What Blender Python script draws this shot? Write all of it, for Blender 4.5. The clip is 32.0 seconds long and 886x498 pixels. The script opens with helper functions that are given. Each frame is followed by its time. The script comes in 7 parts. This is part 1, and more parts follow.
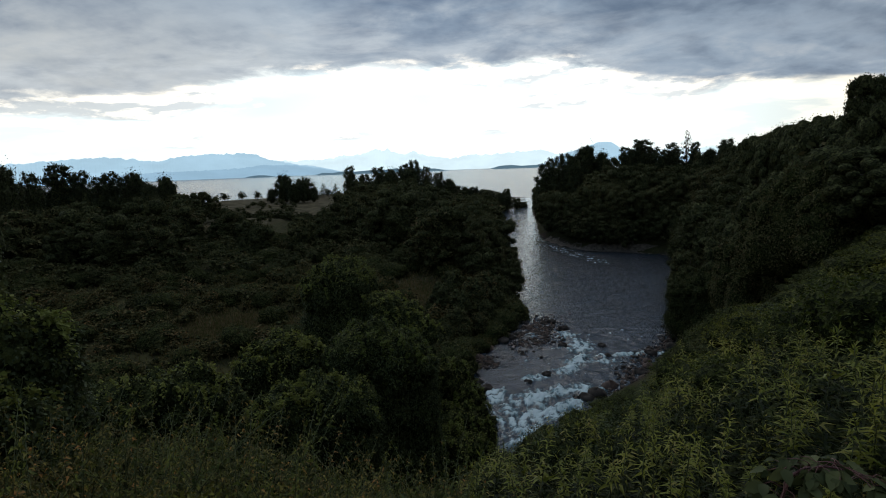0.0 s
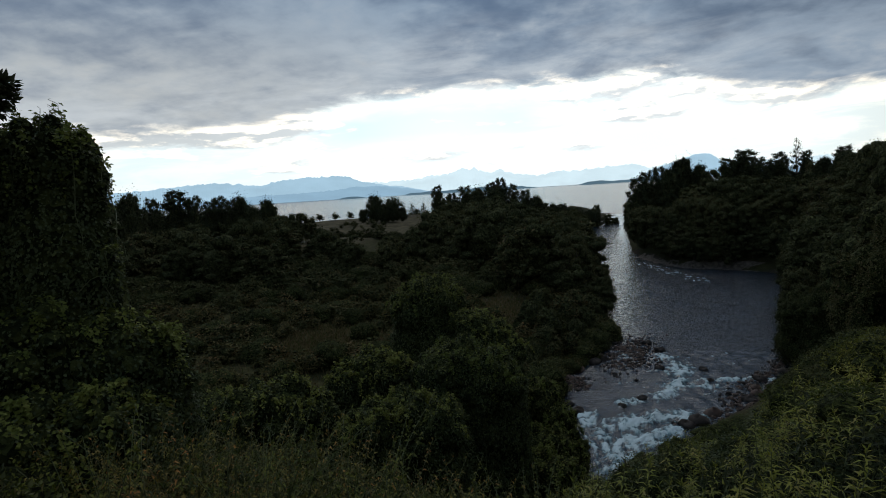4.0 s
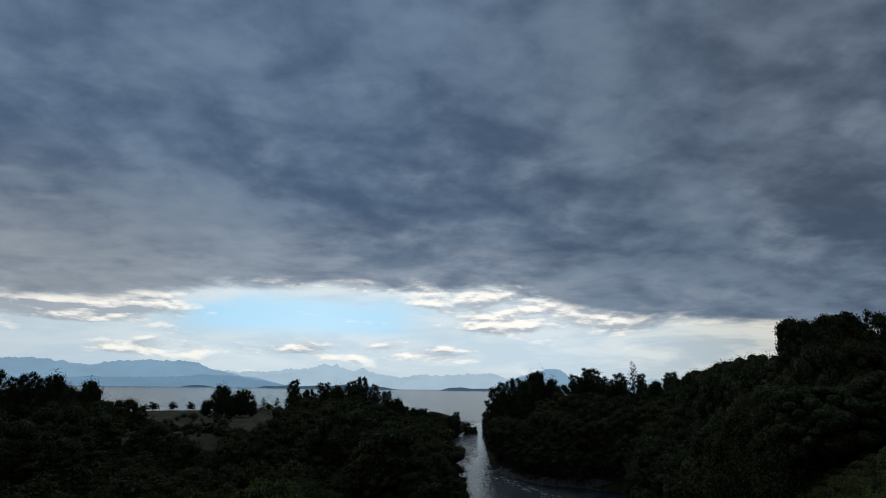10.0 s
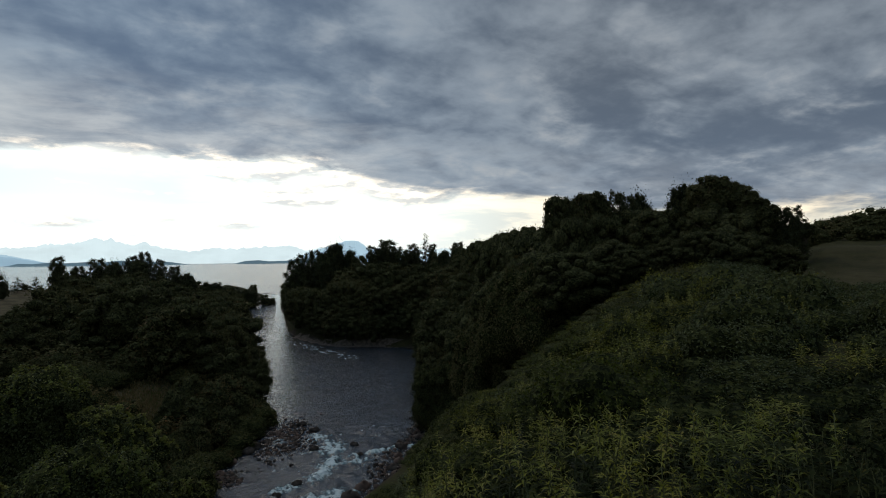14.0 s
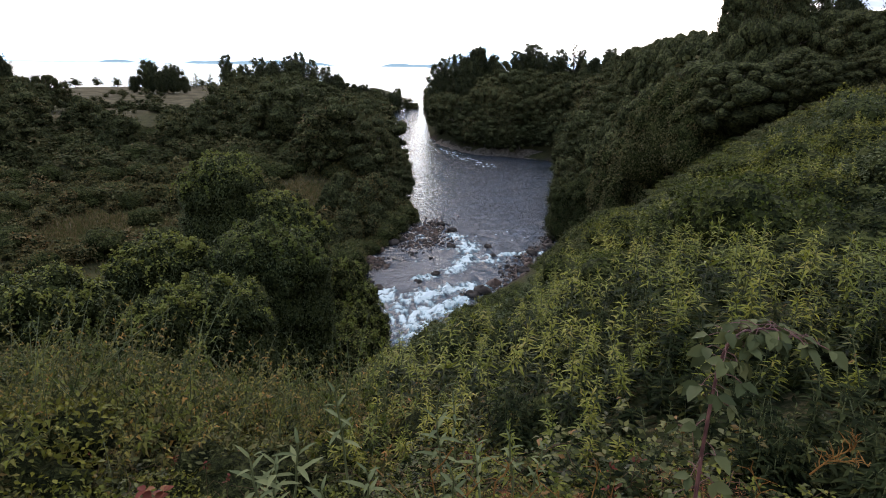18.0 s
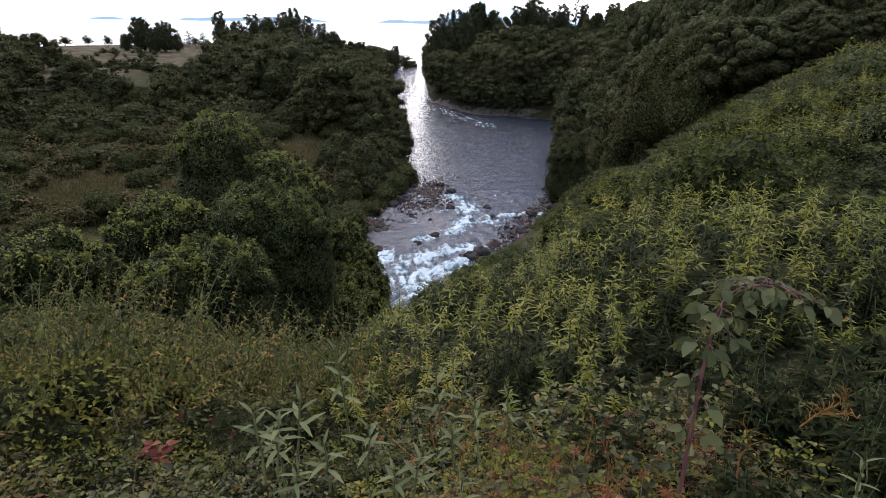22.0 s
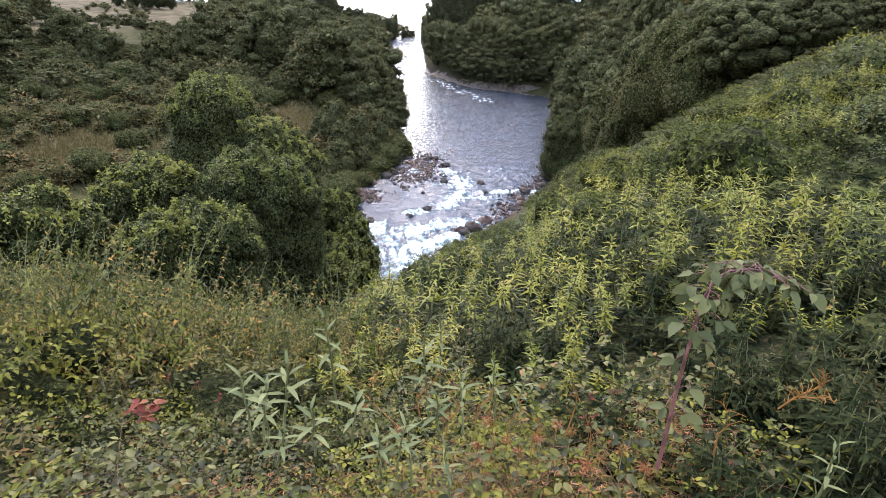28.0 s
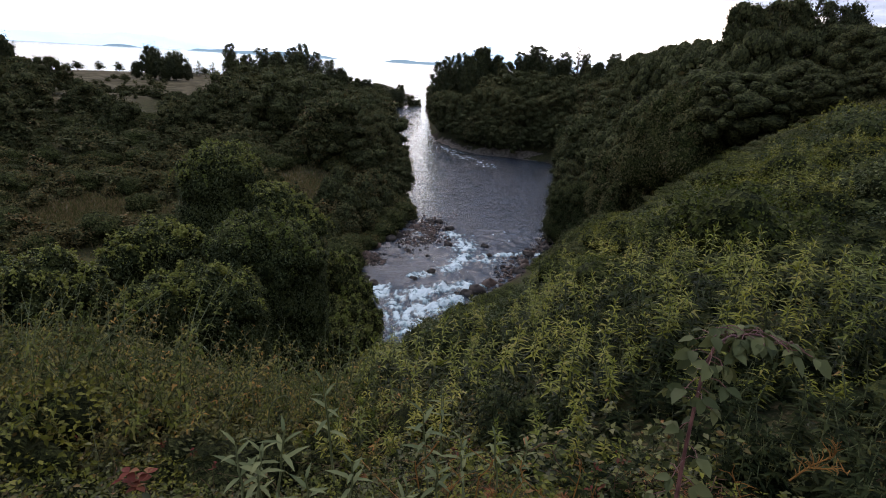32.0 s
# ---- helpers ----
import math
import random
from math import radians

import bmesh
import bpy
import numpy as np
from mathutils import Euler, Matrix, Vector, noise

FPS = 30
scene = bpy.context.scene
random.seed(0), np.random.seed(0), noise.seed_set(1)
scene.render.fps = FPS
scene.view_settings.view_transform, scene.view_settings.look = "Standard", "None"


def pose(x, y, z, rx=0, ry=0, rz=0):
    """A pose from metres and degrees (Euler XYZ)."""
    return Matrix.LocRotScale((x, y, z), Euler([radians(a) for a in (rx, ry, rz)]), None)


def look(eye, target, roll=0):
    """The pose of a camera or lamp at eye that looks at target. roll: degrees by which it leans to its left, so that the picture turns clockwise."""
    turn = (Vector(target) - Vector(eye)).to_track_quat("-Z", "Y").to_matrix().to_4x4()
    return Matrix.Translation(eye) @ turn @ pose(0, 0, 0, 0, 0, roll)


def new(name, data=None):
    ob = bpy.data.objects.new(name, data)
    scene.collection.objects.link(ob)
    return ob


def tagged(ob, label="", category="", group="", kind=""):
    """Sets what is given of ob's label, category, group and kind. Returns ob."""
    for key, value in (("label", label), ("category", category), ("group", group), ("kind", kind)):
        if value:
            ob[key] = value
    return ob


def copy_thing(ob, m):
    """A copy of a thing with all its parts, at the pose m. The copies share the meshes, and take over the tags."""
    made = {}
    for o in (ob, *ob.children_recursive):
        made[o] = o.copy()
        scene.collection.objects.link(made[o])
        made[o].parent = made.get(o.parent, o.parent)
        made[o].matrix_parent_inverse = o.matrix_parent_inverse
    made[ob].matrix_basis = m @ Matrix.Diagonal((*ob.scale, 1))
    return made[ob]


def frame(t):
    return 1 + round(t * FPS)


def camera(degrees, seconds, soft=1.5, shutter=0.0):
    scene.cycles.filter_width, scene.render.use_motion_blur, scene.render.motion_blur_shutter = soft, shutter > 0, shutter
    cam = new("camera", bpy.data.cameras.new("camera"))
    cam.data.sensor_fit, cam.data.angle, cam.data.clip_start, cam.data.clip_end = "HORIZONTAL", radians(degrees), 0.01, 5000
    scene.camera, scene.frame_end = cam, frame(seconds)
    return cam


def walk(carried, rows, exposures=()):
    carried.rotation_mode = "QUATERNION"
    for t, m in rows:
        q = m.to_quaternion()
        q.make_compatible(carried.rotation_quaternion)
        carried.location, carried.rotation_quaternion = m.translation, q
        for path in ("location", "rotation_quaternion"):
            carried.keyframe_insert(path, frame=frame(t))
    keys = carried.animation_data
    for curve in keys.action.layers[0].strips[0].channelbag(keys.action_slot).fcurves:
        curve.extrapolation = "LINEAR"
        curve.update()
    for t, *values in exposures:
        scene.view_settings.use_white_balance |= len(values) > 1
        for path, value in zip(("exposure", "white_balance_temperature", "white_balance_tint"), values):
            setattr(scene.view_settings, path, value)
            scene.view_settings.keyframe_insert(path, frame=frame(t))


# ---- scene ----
# World: metres, water level z = 0, the eye about 18 m above the river on the shoulder of a road bank.
cam = camera(76.9, 32.0, soft=1.0)
ROWS = [
    (0.0, 0.096, -0.226, 18.098, 0.50, -8.28, 2.09),
    (0.5, 0.095, -0.236, 18.087, -0.04, -8.30, 1.12),
    (1.0, 0.088, -0.242, 18.075, 1.24, -11.30, 1.79),
    (1.5, 0.079, -0.246, 18.068, -0.72, -10.13, 2.13),
    (2.0, 0.075, -0.247, 18.065, -0.47, -9.45, 2.79),
    (2.5, 0.069, -0.236, 18.060, -2.00, -9.25, 3.93),
    (3.0, 0.065, -0.218, 18.058, -1.17, -7.66, 3.42),
    (3.5, 0.063, -0.189, 18.058, 3.11, -7.70, 5.16),
    (4.0, 0.070, -0.144, 18.061, 9.32, -6.00, 3.47),
    (4.5, 0.052, -0.097, 18.075, 16.51, -2.87, 0.57),
    (6.5, 0.029, 0.079, 18.044, 10.91, 1.23, -1.23),
    (7.0, 0.024, 0.120, 18.037, 10.08, 1.74, -1.17),
    (7.5, 0.021, 0.161, 18.032, 8.56, 2.52, -0.77),
    (8.0, 0.019, 0.200, 18.028, 7.21, 4.28, -1.11),
    (8.5, 0.018, 0.240, 18.024, 4.69, 5.75, -1.16),
    (9.0, 0.018, 0.277, 18.020, 2.53, 7.96, -0.45),
    (9.5, 0.020, 0.307, 18.021, -1.60, 11.16, -0.15),
    (10.0, 0.020, 0.319, 18.022, -4.58, 13.95, -0.78),
    (10.5, 0.020, 0.314, 18.024, -8.17, 15.97, -0.00),
    (11.0, 0.018, 0.289, 18.028, -12.09, 18.22, 0.02),
    (11.5, 0.015, 0.250, 18.024, -22.09, 16.69, 0.91),
    (12.0, 0.005, 0.199, 18.019, -27.94, 14.90, 3.14),
    (12.5, -0.012, 0.144, 18.028, -29.20, 9.69, 0.43),
    (13.0, -0.025, 0.098, 18.039, -32.49, 7.37, -0.54),
    (13.5, -0.037, 0.063, 18.052, -35.98, 4.75, 1.44),
    (14.0, -0.049, 0.030, 18.068, -24.72, 0.99, 0.61),
    (14.5, -0.059, 0.007, 18.085, -18.67, -1.32, -0.37),
    (15.0, -0.066, -0.008, 18.105, -16.65, -3.78, -0.78),
    (15.5, -0.068, -0.026, 18.075, -14.51, -6.81, -1.63),
    (17.5, -0.051, -0.045, 17.962, -9.63, -16.27, -1.63),
    (18.0, -0.053, -0.035, 17.949, -10.37, -18.30, -0.97),
    (18.5, -0.049, -0.041, 17.949, -9.30, -18.85, -0.29),
    (19.0, -0.051, -0.039, 17.955, -9.27, -18.86, -0.23),
    (19.5, -0.049, -0.039, 17.946, -9.85, -18.69, -0.28),
    (20.0, -0.051, -0.039, 17.948, -10.35, -19.09, -0.51),
    (20.5, -0.047, -0.034, 17.945, -10.54, -19.05, -0.60),
    (21.0, -0.046, -0.035, 17.946, -10.58, -19.10, -0.74),
    (21.5, -0.048, -0.034, 17.944, -10.60, -19.57, -1.12),
    (22.0, -0.049, -0.036, 17.941, -10.50, -22.27, -0.77),
    (22.5, -0.047, -0.035, 17.941, -10.63, -23.08, -0.92),
    (23.0, -0.048, -0.036, 17.939, -10.61, -23.00, -1.30),
    (23.5, -0.048, -0.034, 17.936, -10.55, -23.10, -1.67),
    (24.0, -0.047, -0.036, 17.933, -10.45, -23.61, -1.87),
    (24.5, -0.049, -0.037, 17.935, -10.15, -24.52, -2.09),
    (25.0, -0.049, -0.036, 17.932, -10.40, -24.67, -2.45),
    (25.5, -0.052, -0.035, 17.933, -10.43, -24.73, -2.80),
    (27.5, -0.054, -0.038, 17.932, -10.17, -24.94, -3.26),
    (28.0, -0.055, -0.037, 17.933, -10.40, -24.91, -3.30),
    (28.5, -0.050, -0.035, 17.932, -10.45, -24.70, -3.27),
    (29.0, -0.053, -0.039, 17.932, -10.47, -24.70, -3.41),
    (29.5, -0.052, -0.039, 17.934, -10.54, -24.48, -3.24),
    (30.0, -0.048, -0.039, 17.935, -10.39, -23.38, -2.74),
    (30.5, -0.033, -0.033, 17.936, -11.77, -23.27, -1.91),
    (31.0, -0.028, -0.032, 17.940, -12.88, -21.75, -1.81),
    (31.5, -0.035, -0.046, 17.947, -10.77, -18.16, -2.05),
    (32.0, -0.042, -0.048, 17.941, -9.96, -18.50, -3.23),
]
EXPOSURES = [  # seconds, stops, kelvin, tint
    (0.0, 0.6, 6600, 10), (2.0, 0.6, 6600, 10), (3.5, 0.5, 6600, 10), (4.5, 0.4, 6450, 10), (6.5, 0.0, 5900, 10), (7.0, -0.05, 5850, 10), (8.0, -0.75, 5900, 10), (9.0, -0.8, 5850, 10), (10.0, -0.3, 5950, 10), (11.0, -0.15, 5950, 10),
    (12.0, -0.05, 6150, 10), (12.5, -0.1, 6300, 10), (13.0, 0.0, 6650, 11), (13.5, 0.25, 6900, 11), (14.0, 0.45, 6950, 11), (15.0, 0.3, 6900, 12), (15.5, 0.4, 6900, 12), (17.5, 1.9, 6800, 18), (18.0, 2.4, 7000, 22), (18.6, 2.25, 7000, 23), (19.0, 2.2, 7000, 24), (21.5, 2.25, 7000, 25),
    (22.5, 3.1, 6950, 29), (23.0, 3.35, 6950, 29), (24.1, 3.2, 6950, 29), (25.0, 3.85, 6950, 27), (25.5, 3.9, 6950, 27), (30.0, 3.85, 6950, 27), (31.0, 3.1, 6950, 26), (31.6, 2.25, 6950, 25), (32.0, 2.02, 6950, 25),
]
walk(cam, [(t, pose(x, y, z, 90 + pitch, roll, yaw)) for t, x, y, z, yaw, pitch, roll in ROWS], EXPOSURES)

# ---- sky and sun ----
world = bpy.data.worlds.new("evening_sky")
scene.world = world
world.use_nodes = True
wt = world.node_tree
wt.nodes.clear()


def wnode(kind, **props):
    n = wt.nodes.new(kind)
    for k, v in props.items():
        setattr(n, k, v)
    return n


def plug(tree, socket, value):
    if hasattr(value, "links"):
        tree.links.new(value, socket)
    else:
        socket.default_value = value


def wmath(op, a, b=0.0, c=0.0):
    n = wnode("ShaderNodeMath", operation=op)
    for s, v in zip(n.inputs, (a, b, c)):
        plug(wt, s, v)
    return n.outputs[0]


def wramp(fac, lo, hi, a=0.0, b=1.0):
    n = wnode("ShaderNodeMapRange", interpolation_type="SMOOTHSTEP")
    for s, v in zip(n.inputs, (fac, lo, hi, a, b)):
        plug(wt, s, v)
    return n.outputs[0]


def wmix(fac, a, b):
    n = wnode("ShaderNodeMix", data_type="RGBA")
    plug(wt, n.inputs[0], fac)
    plug(wt, n.inputs[6], a)
    plug(wt, n.inputs[7], b)
    return n.outputs[2]


def wnoise(vec, scale, detail, rough, warp=0.0):
    n = wnode("ShaderNodeTexNoise")
    plug(wt, n.inputs["Vector"], vec)
    n.inputs["Scale"].default_value, n.inputs["Detail"].default_value = scale, detail
    n.inputs["Roughness"].default_value, n.inputs["Distortion"].default_value = rough, warp
    return n.outputs[0]


def wvec(x, y, z):
    n = wnode("ShaderNodeCombineXYZ")
    for s, v in zip(n.inputs, (x, y, z)):
        plug(wt, s, v)
    return n.outputs[0]


coords = wnode("ShaderNodeTexCoord")
split = wnode("ShaderNodeSeparateXYZ")
wt.links.new(coords.outputs["Generated"], split.inputs[0])
dx, dy, dz = split.outputs
elev = wmath("MULTIPLY", wmath("ARCSINE", dz), 57.3)
azim = wmath("MULTIPLY", wmath("ARCTAN2", dx, dy), 57.3)
# cloud deck seen in perspective: coordinates on a plane overhead
deep = wmath("ADD", wmath("MAXIMUM", dz, 0.0), 0.26)
px, py = wmath("DIVIDE", dx, deep), wmath("DIVIDE", dy, deep)
plane = wvec(px, py, 0.3)
big = wnoise(plane, 1.5, 3.0, 0.5, 0.3)
mid = wnoise(wvec(px, wmath("MULTIPLY", py, 1.35), 4.0), 3.8, 5.0, 0.52, 0.3)
fine = wnoise(plane, 10.5, 5.0, 0.55, 0.2)
billow = wmath("ADD", wmath("MULTIPLY", big, 0.40), wmath("ADD", wmath("MULTIPLY", mid, 0.38), wmath("MULTIPLY", fine, 0.22)))
deck = wmix(wramp(billow, 0.37, 0.63), (0.080, 0.124, 0.196, 1), (0.192, 0.262, 0.348, 1))
# greyer, heavier clouds with paler fringes inland
inland = wmath("MULTIPLY", wramp(azim, -10.0, 45.0, 0.0, 0.80), wramp(elev, 5.0, 20.0, 0.55, 1.0))
heavy = wmix(wramp(billow, 0.39, 0.60), (0.072, 0.092, 0.120, 1), (0.172, 0.205, 0.246, 1))
deck = wmix(inland, deck, heavy)
fringe = wmath("MULTIPLY", wramp(mid, 0.50, 0.72), wramp(fine, 0.36, 0.68))
deck = wmix(wmath("MULTIPLY", fringe, wramp(elev, 30.0, 6.0, 0.12, 0.55)), deck, (0.33, 0.355, 0.38, 1))
pale = wmath("MULTIPLY", wramp(azim, 6.0, -34.0, 0.0, 0.75), wramp(elev, 23.0, 8.0))
deck = wmix(wmath("MULTIPLY", pale, wramp(billow, 0.36, 0.60, 0.40, 1.0)), deck, (0.375, 0.385, 0.375, 1))


# open band over the lake: a clear window, heaped clouds with lit tops, a torn bright fringe under the deck
def heaps(rise, wide, tall, grain):
    v = wvec(wmath("MULTIPLY", azim, wide), wmath("MULTIPLY", wmath("ADD", elev, rise), tall), 2.0)
    return wnoise(v, grain, 9.0, 0.56, 0.15)


wisps = wnoise(wvec(wmath("MULTIPLY", azim, 0.10), wmath("MULTIPLY", elev, 0.42), 0.0), 1.0, 8.0, 0.62, 0.4)
puff = heaps(0.0, 0.15, 0.52, 1.0)
lit = wramp(wmath("SUBTRACT", puff, heaps(0.42, 0.15, 0.52, 1.0)), -0.06, 0.08)
edge = wmath("ADD", wramp(azim, -32.0, -12.0, 6.6, 9.7), wmath("ADD", wramp(azim, 8.0, 25.0, 0.0, -3.2), wramp(azim, 25.0, 52.0, 0.0, -2.5)))
edge = wmath("ADD", edge, wmath("ADD", wmath("MULTIPLY_ADD", wisps, 3.4, -1.7), wmath("MULTIPLY_ADD", puff, 2.6, -1.3)))
under = wmath("SUBTRACT", elev, edge)
above = wramp(under, -0.6, 1.0)
# the deck thins and brightens just over the opening
torn = wmath("MULTIPLY", wmath("POWER", wramp(under, 9.0, 0.0), 1.4), wramp(wisps, 0.36, 0.64, 0.22, 0.66))
deck = wmix(wmath("MULTIPLY", torn, wramp(azim, 34.0, 12.0, 0.35, 1.0)), deck, (0.46, 0.50, 0.53, 1))
sky = wnode("ShaderNodeTexSky", sky_type="NISHITA", sun_disc=False, sun_elevation=radians(14), sun_rotation=radians(-8))
clear = wnode("ShaderNodeMix", data_type="RGBA", blend_type="MULTIPLY")
clear.inputs[0].default_value = 1.0
wt.links.new(sky.outputs[0], clear.inputs[6])
clear.inputs[7].default_value = (0.04, 0.04, 0.04, 1)
blue = wmix(0.85, clear.outputs[2], (0.46, 0.88, 1.14, 1))
window = wmath("MULTIPLY", wmath("MULTIPLY", wramp(azim, -24.0, -17.0), wramp(azim, 5.0, -3.0)), wmath("MULTIPLY", wramp(elev, 4.2, 6.0), wramp(wmath("MULTIPLY_ADD", wisps, 3.0, under), 1.2, -0.9)))
open_sky = wmix(window, wmix(wramp(wisps, 0.40, 0.62), (0.72, 0.84, 0.87, 1), (0.90, 0.96, 0.93, 1)), blue)
# banks of heaped cloud: at both ends of the window, and a low row over the mountains
def bank(az0, az1, el0, el1, soft_az, soft_el):
    across = wmath("MULTIPLY", wramp(azim, az0 - soft_az, az0 + soft_az), wramp(azim, az1 + soft_az, az1 - soft_az))
    return wmath("MULTIPLY", across, wmath("MULTIPLY", wramp(elev, el0 - soft_el, el0 + soft_el), wramp(elev, el1 + soft_el, el1 - soft_el)))


row = wmath("MULTIPLY", bank(-30.0, 10.0, 2.4, 4.0, 4.0, 0.7), 0.17)
cover = wmath("MAXIMUM", wmath("MAXIMUM", wmath("MULTIPLY", bank(-44.0, -21.0, 4.8, 7.4, 3.0, 0.8), 0.19), wmath("MULTIPLY", bank(5.0, 22.0, 5.2, 8.6, 4.0, 0.8), 0.19)), row)
level = wmath("SUBTRACT", wmath("MULTIPLY_ADD", window, 0.04, 0.60), wmath("ADD", cover, wramp(under, -1.8, 0.0, 0.0, 0.15)))
body = wramp(wmath("SUBTRACT", puff, level), -0.03, 0.13)
heap = wmix(lit, (0.54, 0.585, 0.61, 1), (1.32, 1.22, 1.04, 1))
band = wmix(body, open_sky, heap)
band = wmix(wramp(elev, 3.4, 0.4, 0.0, 0.62), band, (0.72, 0.80, 0.80, 1))
# less light in the opening towards both sides, warm low over the hills inland
band = wmix(wramp(azim, -14.0, -36.0, 0.0, 0.45), band, wmix(body, (0.50, 0.58, 0.61, 1), wmix(lit, (0.34, 0.37, 0.38, 1), (1.00, 0.93, 0.78, 1))))
band = wmix(wramp(azim, 14.0, 42.0, 0.0, 0.80), band, wmix(wramp(wisps, 0.42, 0.60), (0.42, 0.42, 0.38, 1), (0.80, 0.72, 0.56, 1)))
band = wmix(wramp(wmath("ABSOLUTE", wmath("ADD", azim, 3.0)), 50.0, 90.0, 0.0, 0.9), band, (0.34, 0.34, 0.31, 1))
# the overcast sky above the view is brightened, added for more overhead light
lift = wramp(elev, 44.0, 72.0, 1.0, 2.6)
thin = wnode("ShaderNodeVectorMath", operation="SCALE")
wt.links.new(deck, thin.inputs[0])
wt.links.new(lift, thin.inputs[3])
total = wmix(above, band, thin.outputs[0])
back = wnode("ShaderNodeBackground")
wt.links.new(total, back.inputs[0])
back.inputs[1].default_value = 1.0
out = wnode("ShaderNodeOutputWorld")
wt.links.new(back.outputs[0], out.inputs[0])

sun = new("sun", bpy.data.lights.new("sun", "SUN"))
sun.data.energy, sun.data.angle, sun.data.color = 0.5, radians(25), (1.0, 0.93, 0.82)
sun.matrix_basis = look((-20, 120, 160), (0, 0, 0))

# ---- materials ----
def shader(name, rough=0.7, metal=0.0):
    m = bpy.data.materials.new(name)
    m.use_nodes = True
    b = m.node_tree.nodes["Principled BSDF"]
    b.inputs["Roughness"].default_value, b.inputs["Metallic"].default_value = rough, metal
    b.inputs["Specular IOR Level"].default_value = 0.3 if rough < 0.8 else 0.04
    return m, m.node_tree, b


def add(tree, kind, ins=(), **props):
    n = tree.nodes.new(kind)
    for k, v in props.items():
        setattr(n, k, v)
    for k, v in dict(ins).items():
        plug(tree, n.inputs[k], v)
    return n


def mixed(tree, fac, a, b):
    n = add(tree, "ShaderNodeMix", {0: fac, 6: a, 7: b}, data_type="RGBA")
    return n.outputs[2]


def speck(tree, scale, detail=4.0, rough=0.55):
    at = add(tree, "ShaderNodeTexCoord")
    return add(tree, "ShaderNodeTexNoise", {"Vector": at.outputs["Object"], "Scale": scale, "Detail": detail, "Roughness": rough}).outputs[0]


def spread(tree, fac, lo, hi, a=0.0, b=1.0):
    return add(tree, "ShaderNodeMapRange", {0: fac, 1: lo, 2: hi, 3: a, 4: b}, interpolation_type="SMOOTHSTEP").outputs[0]


def rgba(c):
    return (*c, 1.0)


def relief(tree, b, height, strength, dist):
    n = add(tree, "ShaderNodeBump", {"Height": height, "Strength": strength, "Distance": dist})
    tree.links.new(n.outputs[0], b.inputs["Normal"])


def surface(name, dark, light, scale=1.0, rough=0.8, bump=0.4, dist=0.02, third=None):
    m, t, b = shader(name, rough)
    col = mixed(t, spread(t, speck(t, scale), 0.35, 0.65), rgba(dark), rgba(light))
    if third:
        col = mixed(t, spread(t, speck(t, scale * 0.23), 0.5, 0.7), col, rgba(third))
    t.links.new(col, b.inputs["Base Color"])
    relief(t, b, speck(t, scale * 6), bump, dist)
    return m


def foliage(name, dark, light, odd=None, odd_share=0.12, rough=0.55, thin=0.3, gloss=0.07, vary=0.28):
    """Leaves: each leaf its own tint, each plant its own shade, some light passing through."""
    m, t, b = shader(name, rough)
    b.inputs["Specular IOR Level"].default_value = gloss
    dark, light = [(c[0], c[1], c[2] * 1.1) for c in (dark, light)]
    leaf = add(t, "ShaderNodeNewGeometry").outputs["Random Per Island"]
    crown = add(t, "ShaderNodeAttribute", attribute_name="crown_tint").outputs["Fac"]
    plant = add(t, "ShaderNodeMath", {0: add(t, "ShaderNodeObjectInfo").outputs["Random"], 1: crown}, operation="ADD").outputs[0]
    plant = add(t, "ShaderNodeMath", {0: plant}, operation="FRACT").outputs[0]
    col = mixed(t, leaf, rgba(dark), rgba(light))
    if odd:
        pick = add(t, "ShaderNodeMath", {0: leaf, 1: 7.31}, operation="MULTIPLY").outputs[0]
        pick = add(t, "ShaderNodeMath", {0: pick}, operation="FRACT").outputs[0]
        col = mixed(t, spread(t, pick, 1.0 - odd_share, 1.0 - odd_share + 0.02), col, rgba(odd))
    shade = add(t, "ShaderNodeMapRange", {0: plant, 3: 1.0 - vary, 4: 1.0 + vary}).outputs[0]
    hsv = add(t, "ShaderNodeHueSaturation", {"Hue": add(t, "ShaderNodeMapRange", {0: plant, 3: 0.5 + 0.07 * vary, 4: 0.5 - 0.07 * vary}).outputs[0], "Value": shade, "Color": col})
    col = hsv.outputs[0]
    t.links.new(col, b.inputs["Base Color"])
    tr = add(t, "ShaderNodeBsdfTranslucent", {"Color": col})
    mx = add(t, "ShaderNodeMixShader", {0: thin, 1: b.outputs[0], 2: tr.outputs[0]})
    t.links.new(mx.outputs[0], t.nodes["Material Output"].inputs[0])
    return m


# backdrop material that gives off its own colour instead of being lit
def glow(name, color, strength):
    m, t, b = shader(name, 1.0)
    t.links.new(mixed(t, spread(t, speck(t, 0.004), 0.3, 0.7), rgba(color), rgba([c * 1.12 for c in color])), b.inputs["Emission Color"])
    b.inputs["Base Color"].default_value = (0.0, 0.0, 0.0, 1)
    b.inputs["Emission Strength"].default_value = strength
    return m


